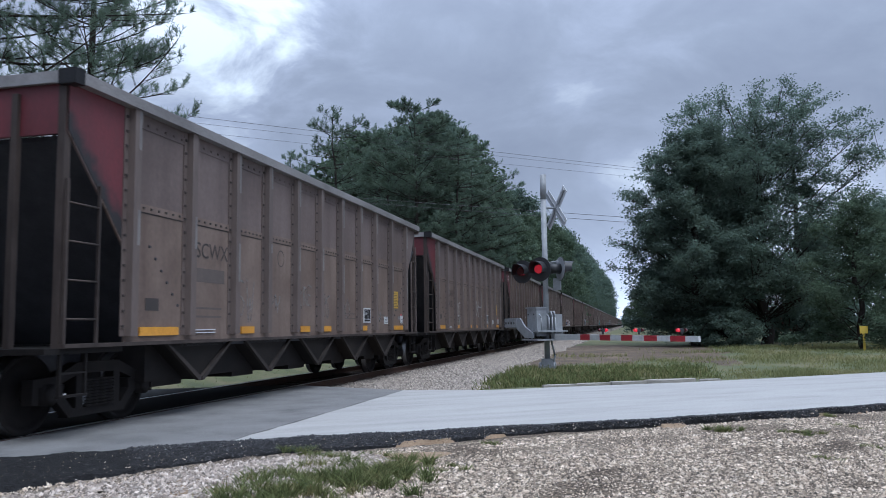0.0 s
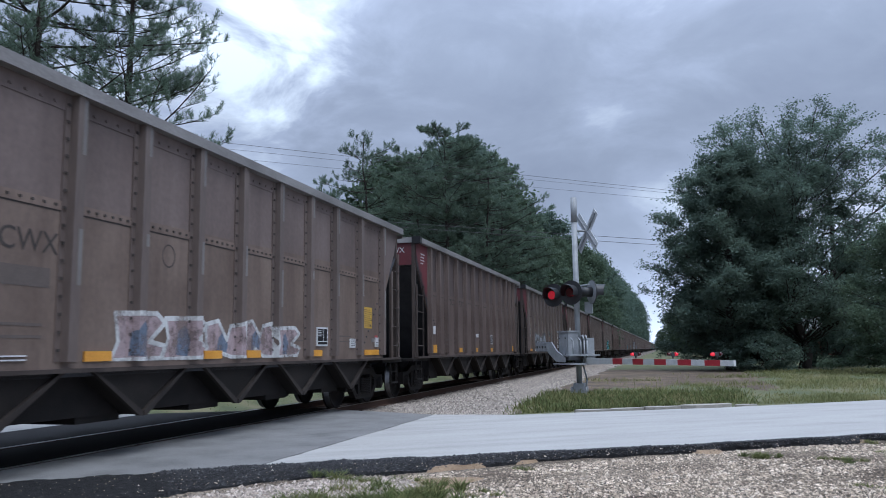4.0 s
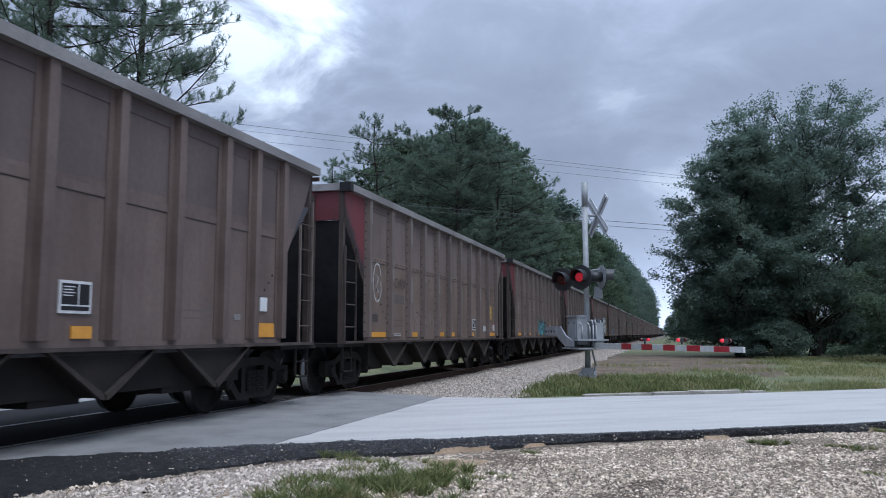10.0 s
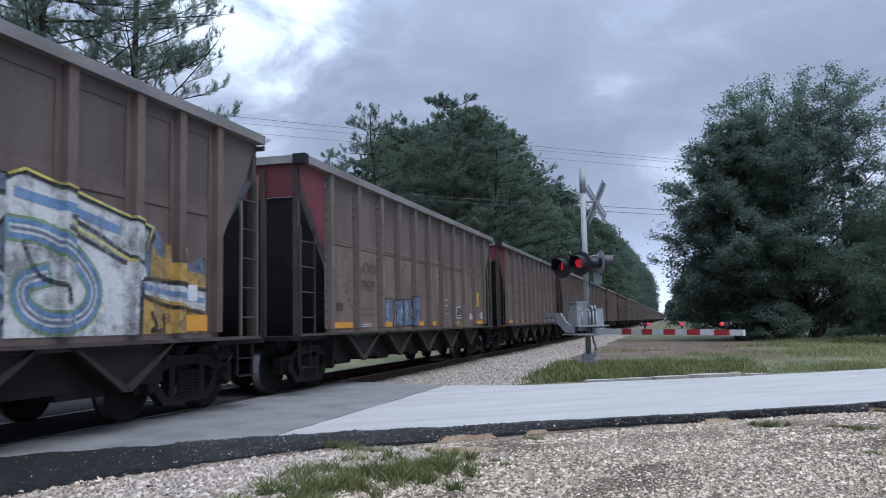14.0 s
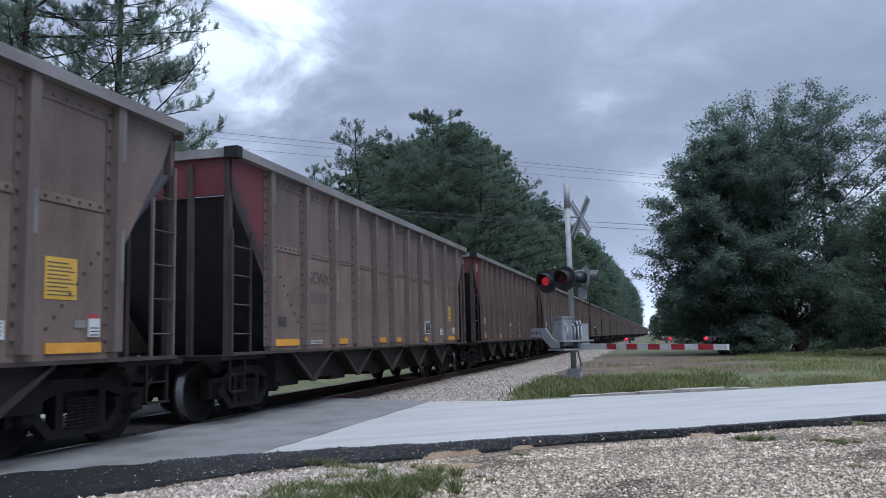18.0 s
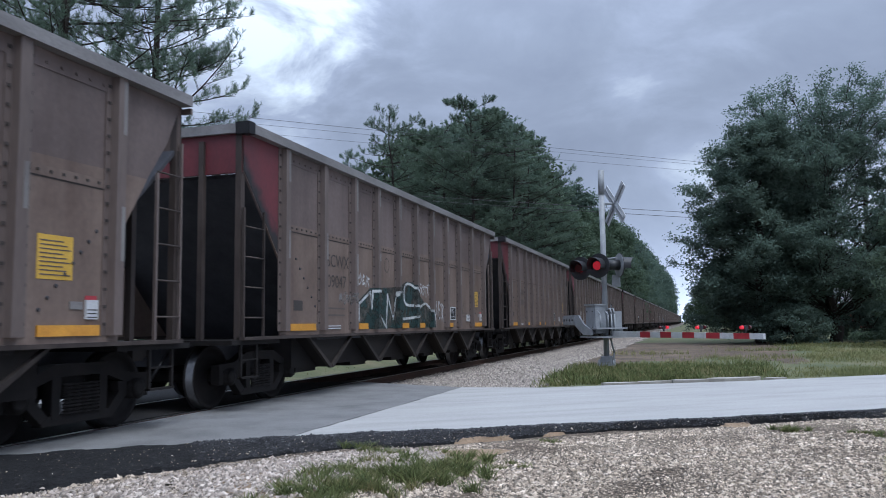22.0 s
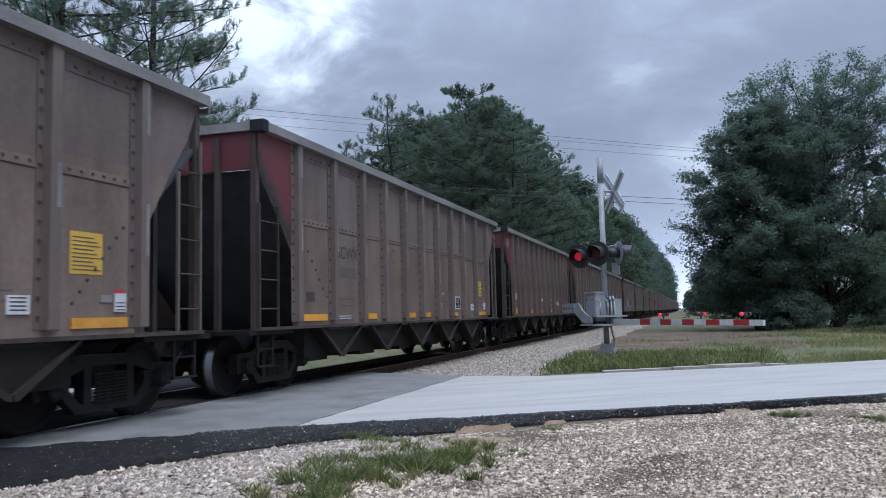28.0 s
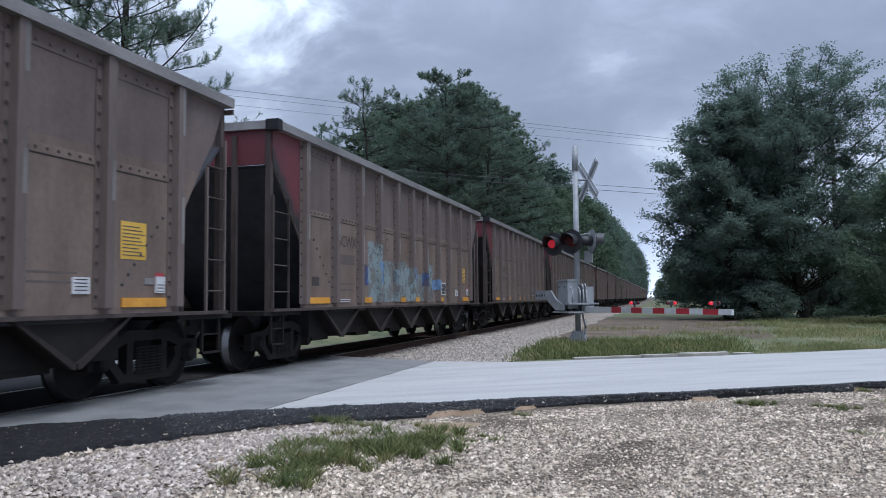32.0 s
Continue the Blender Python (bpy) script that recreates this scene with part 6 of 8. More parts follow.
keep &= ~bare_verge(x, y) | (rs.random(n) < 0.10 + 0.5 * (patch > 0.25))
x, y, w = x[keep], y[keep], w[keep]
h = (0.04 + 0.11 * rs.random(len(x))) * (0.75 + 0.5 * sstep(-0.2, 0.4, patch[keep]))
blades("verge_grass", np.stack((x, y, ground_z(x, y) - 0.02), -1), h, 0.003 + 0.003 * rs.random(len(x)) + 0.00022 * np.hypot(x, y), rs, M["grass"], "long patchy grass and weeds on the verge")

# darker weeds round the foot of the mast
n = 9000
u, v = rs.random(n), rs.random(n)
x, y = -2.9 + 4.6 * u + rs.normal(0, 0.15, n), 15.2 + 2.6 * u + 3.6 * v
keep = (x * RN[0] + y * RN[1] > W_FAR + 0.6) & (wander(x, y, 1.2, 3.0) + rs.normal(0, 0.2, n) > -0.05)
x, y = x[keep], y[keep]
blades("mast_weeds", np.stack((x, y, ground_z(x, y) - 0.02), -1), 0.06 + 0.16 * rs.random(len(x)), 0.008 + 0.008 * rs.random(len(x)), rs, M["weed"], "dark green weeds round the signal mast", 0.5)

# tufts in the gravel
px, py, ph = [], [], []
for cx, cy, rx, ry, count, hh in ((-2.72, 6.05, 0.50, 0.50, 2700, 0.10), (-2.25, 6.65, 0.42, 0.36, 2200, 0.11), (-2.95, 7.35, 0.34, 0.16, 800, 0.07), (-2.85, 5.45, 0.36, 0.42, 1000, 0.09), (-2.0, 7.3, 0.3, 0.18, 420, 0.09), (-3.3, 7.6, 0.28, 0.12, 420, 0.07), (-1.78, 7.13, 0.4, 0.12, 200, 0.05), (-1.58, 8.5, 0.25, 0.08, 110, 0.05),
                                  (0.95, 9.95, 0.20, 0.11, 420, 0.07), (1.86, 9.9, 0.34, 0.12, 380, 0.05), (2.3, 11.6, 0.35, 0.12, 300, 0.05), (1.7, 8.5, 0.25, 0.1, 90, 0.04), (2.6, 10.6, 0.3, 0.12, 120, 0.04), (2.4, 9.2, 0.3, 0.1, 80, 0.04)):
    g = rs.normal(0, 0.5, (count, 2))
    tuft = rs.normal(0, 0.62, (max(4, count // 60), 2))
    g = tuft[rs.integers(0, len(tuft), count)] + g * 0.16
    px.append(cx + g[:, 0] * rx), py.append(cy + g[:, 1] * ry), ph.append(hh * (0.4 + 0.9 * rs.random(count)))
x, y, h = np.concatenate(px), np.concatenate(py), np.concatenate(ph)
blades("weed_tufts", np.stack((x, y, ground_z(x, y) - 0.01), -1), h, np.full(len(x), 0.0052), rs, M["weed"], "green weeds growing through the gravel", 0.8)

# field behind the train
n = 30000
x = rs.uniform(-40, -11.6, n)
y = 10 + 70 * rs.random(n)
keep = x * RN[0] + y * RN[1] > W_FAR + 1
x, y = x[keep], y[keep]
blades("field_grass", np.stack((x, y, ground_z(x, y) - 0.02), -1), 0.03 + 0.06 * rs.random(len(x)), np.full(len(x), 0.012), rs, M["weed"], "mown green grass behind the train")

# bare dirt track across the verge
def dirt(cx, cy, rx, ry, turn, seed, mat="soil", lift=0.02):
    bm = bmesh.new()
    c, s = math.cos(radians(turn)), math.sin(radians(turn))
    ring = []
    for k in range(40):
        q = math.tau * k / 40
        r = 1 + 0.28 * noise.noise((math.cos(q) * 1.7, math.sin(q) * 1.7, seed))
        u, v = rx * r * math.cos(q), ry * r * math.sin(q)
        x, y = cx + u * c - v * s, cy + u * s + v * c
        ring.append(bm.verts.new((x, y, float(ground_z(np.array(x), np.array(y))) + lift)))
    mid = bm.verts.new((cx, cy, float(ground_z(np.array(cx), np.array(cy))) + lift + 0.012))
    for a, b in zip(ring, ring[1:] + ring[:1]):
        bm.faces.new((a, b, mid))
    tagged(new("dirt_patch", finish(bm, "dirt_patch", M[mat])), "bare dirt worn among the grass and gravel", "dirt", kind="structure")


dirt(-2.75, 7.05, 1.15, 0.42, 36, 11, "tan", 0.012)
dirt(-3.35, 5.9, 0.5, 0.6, 20, 12, "tan", 0.010)


# ---------------------------------------------------------------- lettering and sprayed paint on the cars
def spray(name, colour, rough=0.55, cover=0.92):
    """Thin sprayed paint, worn through in specks and patches."""
    lo = tuple(c * 0.78 for c in colour)
    m = material(name, [lo, colour], 2.2, rough, 0.0, 0.1, 40, 0.002, (0.3, 0.7))
    n, l = m.node_tree.nodes, m.node_tree.links
    tc, a = n.new("ShaderNodeTexCoord"), n.new("ShaderNodeTexNoise")
    a.inputs["Scale"].default_value, a.inputs["Detail"].default_value, a.inputs["Roughness"].default_value = 3.0, 9, 0.75
    l.new(tc.outputs["Object"], a.inputs["Vector"])
    r = n.new("ShaderNodeMapRange")
    for key, v in (("From Min", 0.40), ("From Max", 0.56), ("To Min", cover - 0.62), ("To Max", cover)):
        r.inputs[key].default_value = v
    l.new(a.outputs[0], r.inputs["Value"])
    l.new(r.outputs[0], n["Principled BSDF"].inputs["Alpha"])
    return m


PAINT = dict(
    white=spray("white_spray", (0.62, 0.63, 0.63)), grey=spray("grey_spray", (0.30, 0.32, 0.35)), black=spray("black_spray", (0.02, 0.02, 0.022)),
    teal=spray("dark_teal_spray", (0.016, 0.042, 0.040)), cyan=spray("cyan_spray", (0.10, 0.36, 0.42)), paleblue=spray("pale_blue_spray", (0.22, 0.32, 0.42)),
    slate=spray("slate_blue_spray", (0.14, 0.18, 0.25)), blue=spray("deep_blue_spray", (0.05, 0.09, 0.24)), green=spray("olive_green_spray", (0.08, 0.16, 0.06)),
    gold=spray("gold_spray", (0.46, 0.29, 0.07)), pink=spray("pink_spray", (0.52, 0.20, 0.27)), rose=spray("pale_rose_spray", (0.40, 0.31, 0.32)), lemon=spray("lemon_spray", (0.62, 0.54, 0.12)),
    mist=spray("misty_cyan_spray", (0.27, 0.33, 0.34), 0.6, 0.80), sky=spray("sky_blue_spray", (0.16, 0.27, 0.46)), moss=spray("moss_green_spray", (0.22, 0.32, 0.16)),
    ghost=spray("faded_white_spray", (0.26, 0.255, 0.25), 0.55, 0.72))


def side_depth(y, ribs=RIBS):
    d = min(abs(y - r) for r in ribs)
    if d <= 0.07:
        return RIB_X
    if d < 0.085:
        return RIB_X + (PLATE_X + 0.012 - RIB_X) * (d - 0.07) / 0.015
    return PLATE_X + 0.012 if d <= 0.172 else PLATE_X


def lay(car, name, polys, mat, layer=0, label=""):
    """Paint laid over plates and ribs: flat outlines in (y, z), cut at the rib edges and set on the surface."""
    bm = bmesh.new()
    ribs = OLD_RIBS if any(car == CARS[k] for k in OLD) else RIBS
    ys = []
    for i, poly in enumerate(polys):
        try:
            bm.faces.new([bm.verts.new((0.0003 * (i % 5), y, max(1.095, z))) for y, z in poly])
        except ValueError:
            continue
        ys += [p[0] for p in poly]
    for r in ribs:
        if min(ys) - 0.2 < r < max(ys) + 0.2:
            for d in (-0.174, -0.17, -0.085, -0.07, 0.07, 0.085, 0.17, 0.174):
                bmesh.ops.bisect_plane(bm, geom=bm.verts[:] + bm.edges[:] + bm.faces[:], plane_co=(0, r + d, 0), plane_no=(0, 1, 0))
    for v in bm.verts:
        v.co.x += side_depth(v.co.y, ribs) + 0.003 + 0.0018 * layer
    for f in bm.faces:
        f.normal_update()
        if f.normal.x < 0:
            f.normal_flip()
    me = bpy.data.meshes.new(name)
    bm.to_mesh(me)
    bm.free()
    me.materials.append(mat)
    ob = new(name, me)
    ob.parent = car
    if label:
        ob["label"] = label
    if len(polys) > 1:
        ob["kind"] = "stuff"
    return ob


def ribbon(pts, width):
    """Short quads along a line of points."""
    out = []
    for (ay, az), (by, bz) in zip(pts, pts[1:]):
        l = math.hypot(by - ay, bz - az) or 1
        ny, nz = -(bz - az) / l * width / 2, (by - ay) / l * width / 2
        ey, ez = (by - ay) / l * width * 0.3, (bz - az) / l * width * 0.3
        out.append([(ay - ny - ey, az - nz - ez), (by - ny + ey, bz - nz + ez), (by + ny + ey, bz + nz + ez), (ay + ny - ey, az + nz - ez)])
    return out


def smooth(pts, n=5):
    """A rounded line through the points."""
    out = []
    for i in range(len(pts) - 1):
        p0, p1, p2, p3 = pts[max(i - 1, 0)], pts[i], pts[i + 1], pts[min(i + 2, len(pts) - 1)]
        for k in range(n):
            t = k / n
            out.append(tuple(0.5 * (2 * b + (c - a) * t + (2 * a - 5 * b + 4 * c - d) * t * t + (3 * b - a - 3 * c + d) * t ** 3) for a, b, c, d in zip(p0, p1, p2, p3)))
    return out + [pts[-1]]


GLYPHS = {
    "zig": [[(0, 0), (0.15, 1), (0.45, 0.35), (0.8, 1), (1, 0)]],
    "vee": [[(0, 1), (0.3, 0), (0.5, 0.6), (0.7, 0), (1, 1)]],
    "ess": [[(1, 0.9), (0.5, 1), (0.1, 0.75), (0.5, 0.5), (0.95, 0.28), (0.5, 0), (0, 0.1)]],
    "bar": [[(0.2, 0), (0.25, 1)], [(0.25, 0.9), (0.95, 0.75), (0.3, 0.5), (1, 0)]],
    "loop": [[(0.5, 1), (0.05, 0.7), (0.1, 0.2), (0.5, 0), (0.9, 0.3), (0.85, 0.8), (0.5, 1)]],
    "fork": [[(0.1, 1), (0.2, 0.45), (0.8, 0.5), (0.9, 1)], [(0.55, 0.5), (0.4, 0)]],
    "cee": [[(0.95, 0.85), (0.5, 1), (0.05, 0.6), (0.2, 0.1), (0.9, 0.05)], [(0.3, 0.55), (0.8, 0.5)]],
    "tee": [[(0, 0.95), (1, 1)], [(0.5, 1), (0.35, 0.4), (0.55, 0)]],
}
ORDER = list(GLYPHS)


def scrawl(car, y0, y1, z0, z1, mat, count, seed, width=0.03, label="sprayed tag"):
    """A line of loose strokes."""
    r = random.Random(seed)
    polys = []
    step = (y1 - y0) / count
    for i in range(count):
        g = GLYPHS[ORDER[r.randrange(len(ORDER))]]
        a, b = y0 + i * step + r.uniform(0, 0.1) * step, y0 + (i + 0.88) * step
        lo, hi = z0 + r.uniform(0, 0.18) * (z1 - z0), z1 - r.uniform(0, 0.2) * (z1 - z0)
        for line in g:
            polys += ribbon(smooth([(a + (b - a) * u + r.uniform(-0.04, 0.04), lo + (hi - lo) * v + r.uniform(-0.03, 0.03)) for u, v in line], 4), width)
    lay(car, "graffiti_tag", polys, mat, 2, label)


def piece(car, y0, y1, z0, z1, fill, edge, count, seed, label, shade=None, edge_w=0.06, halo=None):
    """Block letters: a ragged filled shape for each, shaded on one side and outlined."""
    r = random.Random(seed)
    step = (y1 - y0) / count
    fills, edges, shades = [], [], []
    if halo:
        top = [(y0 - 0.25 + (y1 - y0 + 0.5) * i / 14, z1 + r.uniform(-0.05, 0.16)) for i in range(15)]
        lay(car, "graffiti_backing", [[(y0 - 0.3, z0), (y1 + 0.3, z0)] + top[::-1]], halo, 0, "sprayed backing colour")
    for i in range(count):
        a, b = y0 + i * step - 0.04, y0 + (i + 1) * step + 0.02
        h = z1 - r.uniform(0, 0.22) * (z1 - z0)
        m = (a + b) / 2 + r.uniform(-0.1, 0.1) * step
        notch = z0 + (h - z0) * r.uniform(0.35, 0.6)
        kind = r.randrange(3)
        s = step
        if kind == 0:
            shape = [(a + 0.05 * s, z0), (a + 0.36 * s, z0), (a + 0.42 * s, notch - 0.1), (b - 0.36 * s, z0 + 0.02), (b, z0), (b - 0.08 * s, h), (b - 0.38 * s, h - 0.05), (m, notch + 0.08), (a + 0.34 * s, h + 0.02), (a, h - 0.04)]
        elif kind == 1:
            shape = [(a, z0), (b - 0.1 * s, z0 + 0.02), (b, z0 + 0.3 * (h - z0)), (b - 0.35 * s, notch), (b - 0.02 * s, h - 0.2 * (h - z0)), (b - 0.2 * s, h), (a + 0.05 * s, h - 0.03), (a + 0.12 * s, notch)]
        else:
            shape = [(a + 0.2 * s, z0), (b - 0.25 * s, z0), (b - 0.2 * s, notch + 0.1), (b, h - 0.1), (b - 0.1 * s, h), (a, h - 0.02), (a - 0.05 * s, h - 0.2 * (h - z0)), (a + 0.22 * s, notch)]
        fills.append(shape)
        edges += ribbon(shape + shape[:1], edge_w)
        if shade:
            shades.append([(a + 0.30 * s, z0 + 0.06), (a + 0.55 * s, z0 + 0.04), (a + 0.62 * s, notch), (a + 0.5 * s, h - 0.1), (a + 0.35 * s, notch + 0.1)])
    lay(car, "graffiti_fill", fills, fill, 1, label)
    if shade:
        lay(car, "graffiti_shade", shades, shade, 2, "sprayed shading in the letters")
    lay(car, "graffiti_outline", edges, edge, 3, "sprayed outline of the letters")


def face(car, y, z, h, mat, seed=1):
    """A loose outlined head-high squiggle."""
    r = random.Random(seed)
    loop = [(y + 0.30 * h * math.cos(a) * (1 + r.uniform(-0.15, 0.15)), z + 0.5 * h * math.sin(a)) for a in np.linspace(0.4, 6.4, 11)]
    inner = [(y - 0.1 * h, z + 0.2 * h), (y + 0.08 * h, z + 0.1 * h), (y - 0.05 * h, z - 0.1 * h), (y + 0.1 * h, z - 0.25 * h)]
    lay(car, "graffiti_tag", ribbon(smooth(loop, 4), 0.035) + ribbon(smooth(inner, 4), 0.03), mat, 2, "sprayed white outline")


def lettered(car, text, y, z, label, white=False, end=False):
    ob = new("lettering", PAINTED[(text, "white") if white else text])
    ob.parent = car
    ob.matrix_basis = pose(y, 0.016, z, 90, 0, 0) if end else pose(PLATE_X + 0.005, y, z, 90, 0, 90)
    ob["label"] = label
    return ob


NUMBERS = {1: "09342", 3: "07764", 9: "07669", 12: "09136", 13: "09406", 15: "09629", 20: "06153", 23: "09047", 2: "06184", 7: "06199", 14: "06210", 30: "06074"}
for k in range(-1, 37):
    car = CARS[k]
    old = k in OLD
    if old:
        for word, y, z in (("SC", 3.36, 2.50), ("WX", 4.22, 2.50)) + (((NUMBERS[k][:2], 3.36, 2.12), (NUMBERS[k][2:], 4.20, 2.12)) if k in NUMBERS else ()):
            lettered(car, word, y, z, "faded dark stencilled reporting mark")
    else:
        lettered(car, "SCWX", 2.74, 2.20, "faded dark stencilled reporting letters")
    if old:
        pass
    elif k in NUMBERS:
        lettered(car, NUMBERS[k], 2.76, 1.84, "faded dark stencilled number")
    else:
        lay(car, "number_bar", [[(2.78, 1.85), (3.58, 1.85), (3.58, 2.05), (2.78, 2.05)]], M["worn"], 0, "faded unreadable stencilled number")
    lay(car, "stencil_lines", [[(2.75, z), (3.50, z), (3.50, z + 0.03), (2.75, z + 0.03)] for z in (1.34, 1.46)], M["worn"], 0, "faded stencilled lines")
    if old:
        lettered(car, "SCWX", 0.62, 3.68, "white reporting letters on the red end", True, True)
        if k in NUMBERS:
            lettered(car, NUMBERS[k], 0.62, 3.45, "white number on the red end", True, True)
        lay(car, "end_notes", [[(0.42, z), (0.42 + w, z), (0.42 + w, z + 0.03), (0.42, z + 0.03)] for z, w in ((3.66, 0.36), (3.58, 0.3), (3.50, 0.34), (3.42, 0.22))], M["white"], 3, "small white lines on the red corner")
    else:
        ring = [(5.60 + 0.13 * math.cos(a), 2.40 + 0.14 * math.sin(a)) for a in np.linspace(0, math.tau, 21)]
        lay(car, "stencil_ring", ribbon(ring, 0.018), M["stencil"], 0, "faded stencilled ring")
C, P_ = CARS, PAINT
for a, b, z0, z1, n, sd in ((3.95, 4.6, 1.3, 1.95, 2, 1), (5.2, 5.6, 1.45, 1.75, 2, 2), (6.35, 7.0, 1.5, 2.05, 3, 3), (7.45, 7.95, 1.35, 1.95, 3, 4), (8.6, 9.2, 1.3, 1.8, 2, 5), (11.2, 11.5, 1.3, 1.7, 1, 6)):
    scrawl(C[0], a, b, z0, z1, P_["ghost"], n, sd)
scrawl(C[1], 4.25, 4.85, 1.15, 1.95, P_["white"], 1, 7, 0.03)
scrawl(C[1], 4.15, 4.8, 1.3, 2.05, P_["white"], 2, 71, 0.03)
scrawl(C[1], 4.3, 4.8, 1.15, 1.6, P_["ghost"], 2, 72, 0.05)
lay(C[1], "graffiti_tag", ribbon(smooth([(7.56, 2.1), (7.79, 2.16), (7.95, 1.85), (7.6, 1.88), (7.72, 1.71), (7.87, 2.16), (8.2, 1.86), (8.28, 2.16), (8.39, 1.93), (8.65, 1.96), (8.67, 1.62), (8.34, 1.57), (8.2, 1.86), (7.79, 1.49), (7.6, 1.76)], 4), 0.04), P_["white"], 2, "white sprayed tag")
lay(C[3], "graffiti_backing", [[(3.98, 1.1), (4.15, 1.38), (4.48, 1.50), (4.74, 1.55), (4.66, 1.78), (4.33, 1.92), (5.10, 1.97), (5.75, 1.98), (6.20, 1.93), (6.55, 1.90), (6.70, 1.97), (7.55, 1.95), (8.20, 1.90), (9.10, 1.93), (9.27, 1.70), (9.02, 1.50), (9.62, 1.32), (9.2, 1.1)]], P_["teal"], 1, "dark teal block letters edged in white")
lay(C[3], "graffiti_outline", [q for line in ([(3.98, 1.12), (4.15, 1.38), (4.48, 1.50), (4.74, 1.55), (4.66, 1.78), (4.33, 1.92), (5.10, 1.97), (5.14, 1.3), (4.95, 1.12)], [(5.16, 1.97), (5.42, 1.96), (5.46, 1.55), (5.62, 1.42), (5.80, 1.55), (5.66, 1.74), (5.75, 1.98), (6.20, 1.93), (6.34, 1.35), (6.56, 1.30), (6.52, 1.9)],
    [(6.70, 1.97), (6.86, 1.42), (7.12, 1.36), (7.05, 1.14)], [(6.70, 1.97), (7.55, 1.95), (7.62, 1.12)], [(7.22, 1.92), (7.30, 1.62)], [(7.62, 1.93), (8.15, 1.91), (7.94, 1.68), (8.16, 1.58), (7.96, 1.42), (8.30, 1.2)], [(8.36, 1.91), (9.10, 1.93), (9.27, 1.70), (8.96, 1.50), (9.36, 1.14)], [(8.50, 1.85), (8.56, 1.14)], [(8.76, 1.80), (8.96, 1.72), (8.78, 1.62)], [(9.02, 1.50), (9.62, 1.32), (9.55, 1.16)]) for q in ribbon(line, 0.042)], P_["white"], 3, "white outlines of the letters")
lay(C[3], "graffiti_outline", [q for line in ([(4.5, 2.0), (5.75, 2.04), (7.5, 2.0), (8.3, 1.96)], [(3.72, 1.62), (3.98, 1.82)], [(3.02, 1.42), (3.05, 1.9), (3.3, 2.12), (3.62, 1.98), (3.62, 1.5)]) for q in ribbon(smooth(line, 3), 0.03)], P_["moss"], 2, "thin yellow-green sprayed edge")
lay(C[3], "graffiti_fill", [[(3.10, 1.60), (3.22, 1.95), (3.34, 1.82), (3.40, 2.05), (3.50, 1.88), (3.58, 1.70), (3.48, 1.55), (3.44, 1.38), (3.30, 1.55)]], P_["white"], 3, "white sprayed figure")
lay(C[3], "graffiti_fill", [[(3.2, 1.1), (3.6, 1.1), (3.55, 1.36), (3.25, 1.34)], [(10.0, 1.1), (10.4, 1.1), (10.35, 1.32), (10.1, 1.42)], [(3.75, 1.6), (4.0, 1.7), (3.98, 1.92), (3.76, 1.9)]], P_["blue"], 1, "deep blue sprayed patches")
scrawl(C[3], 10.0, 10.3, 1.4, 1.85, P_["white"], 1, 33, 0.05)
piece(C[4], 4.6, 9.4, 1.1, 1.72, P_["rose"], P_["white"], 5, 41, "pale rose block letters", P_["slate"])
scrawl(C[4], 0.22, 0.86, 3.50, 3.78, P_["white"], 5, 42, 0.020, "pale tag on the red corner")
scrawl(C[4], 0.50, 0.92, 3.12, 3.42, P_["white"], 4, 427, 0.020, "pale tag on the red corner")
_w = [[(3.3, 1.1), (4.22, 1.1), (4.16, 1.4), (4.30, 1.55), (4.26, 1.95), (3.9, 1.86), (3.3, 1.98)], [(4.30, 1.1), (4.92, 1.1), (4.98, 1.76), (4.72, 1.86), (4.36, 1.80)], [(5.02, 1.1), (6.18, 1.1), (6.15, 1.48), (6.26, 1.52), (6.18, 1.98), (5.84, 1.92), (5.46, 1.98), (5.10, 1.84), (5.02, 1.45)], [(6.34, 1.1), (6.90, 1.1), (6.92, 1.30), (6.74, 1.45), (6.88, 1.70), (6.54, 1.76), (6.50, 1.46), (6.34, 1.30)]]
lay(C[6], "graffiti_backing", [[(y + (0.05 if y > 5 else -0.05) * (i % 2), z + (0.07 if z > 1.6 else 0)) for i, (y, z) in enumerate(p)] for p in _w], P_["ghost"], 0, "pale overspray round the letters")
lay(C[6], "graffiti_fill", _w, P_["grey"], 1, "grey-white block letters")
lay(C[6], "graffiti_shade", [[(3.35, 1.1), (3.7, 1.1), (3.66, 1.5), (3.4, 1.6)], [(4.5, 1.1), (4.8, 1.1), (4.8, 1.5), (4.52, 1.62)], [(5.2, 1.1), (5.9, 1.1), (5.85, 1.3), (5.25, 1.32)], [(5.9, 1.6), (6.1, 1.6), (6.06, 1.85), (5.9, 1.82)]], P_["mist"], 2, "paler worn patches in the letters")
lay(C[6], "graffiti_outline", [q for line in (_w[0][1:6], _w[1][2:5] + [(4.44, 1.5), (4.62, 1.2)], _w[2][2:], [(5.10, 1.84), (5.34, 1.60), (5.16, 1.50), (5.52, 1.48), (5.54, 1.95)], [(5.84, 1.92), (5.72, 1.54), (6.22, 1.50)], [(5.04, 1.34), (5.6, 1.30), (6.14, 1.36)], [(5.52, 1.32), (5.50, 1.1)], [(3.5, 1.9), (3.62, 1.62), (3.42, 1.5), (3.9, 1.42), (4.1, 1.15)], _w[3][3:] + [(6.6, 1.2), (6.9, 1.3)]) for q in ribbon(smooth(line, 3), 0.026)], P_["black"], 4, "thin dark outlines of the letters")
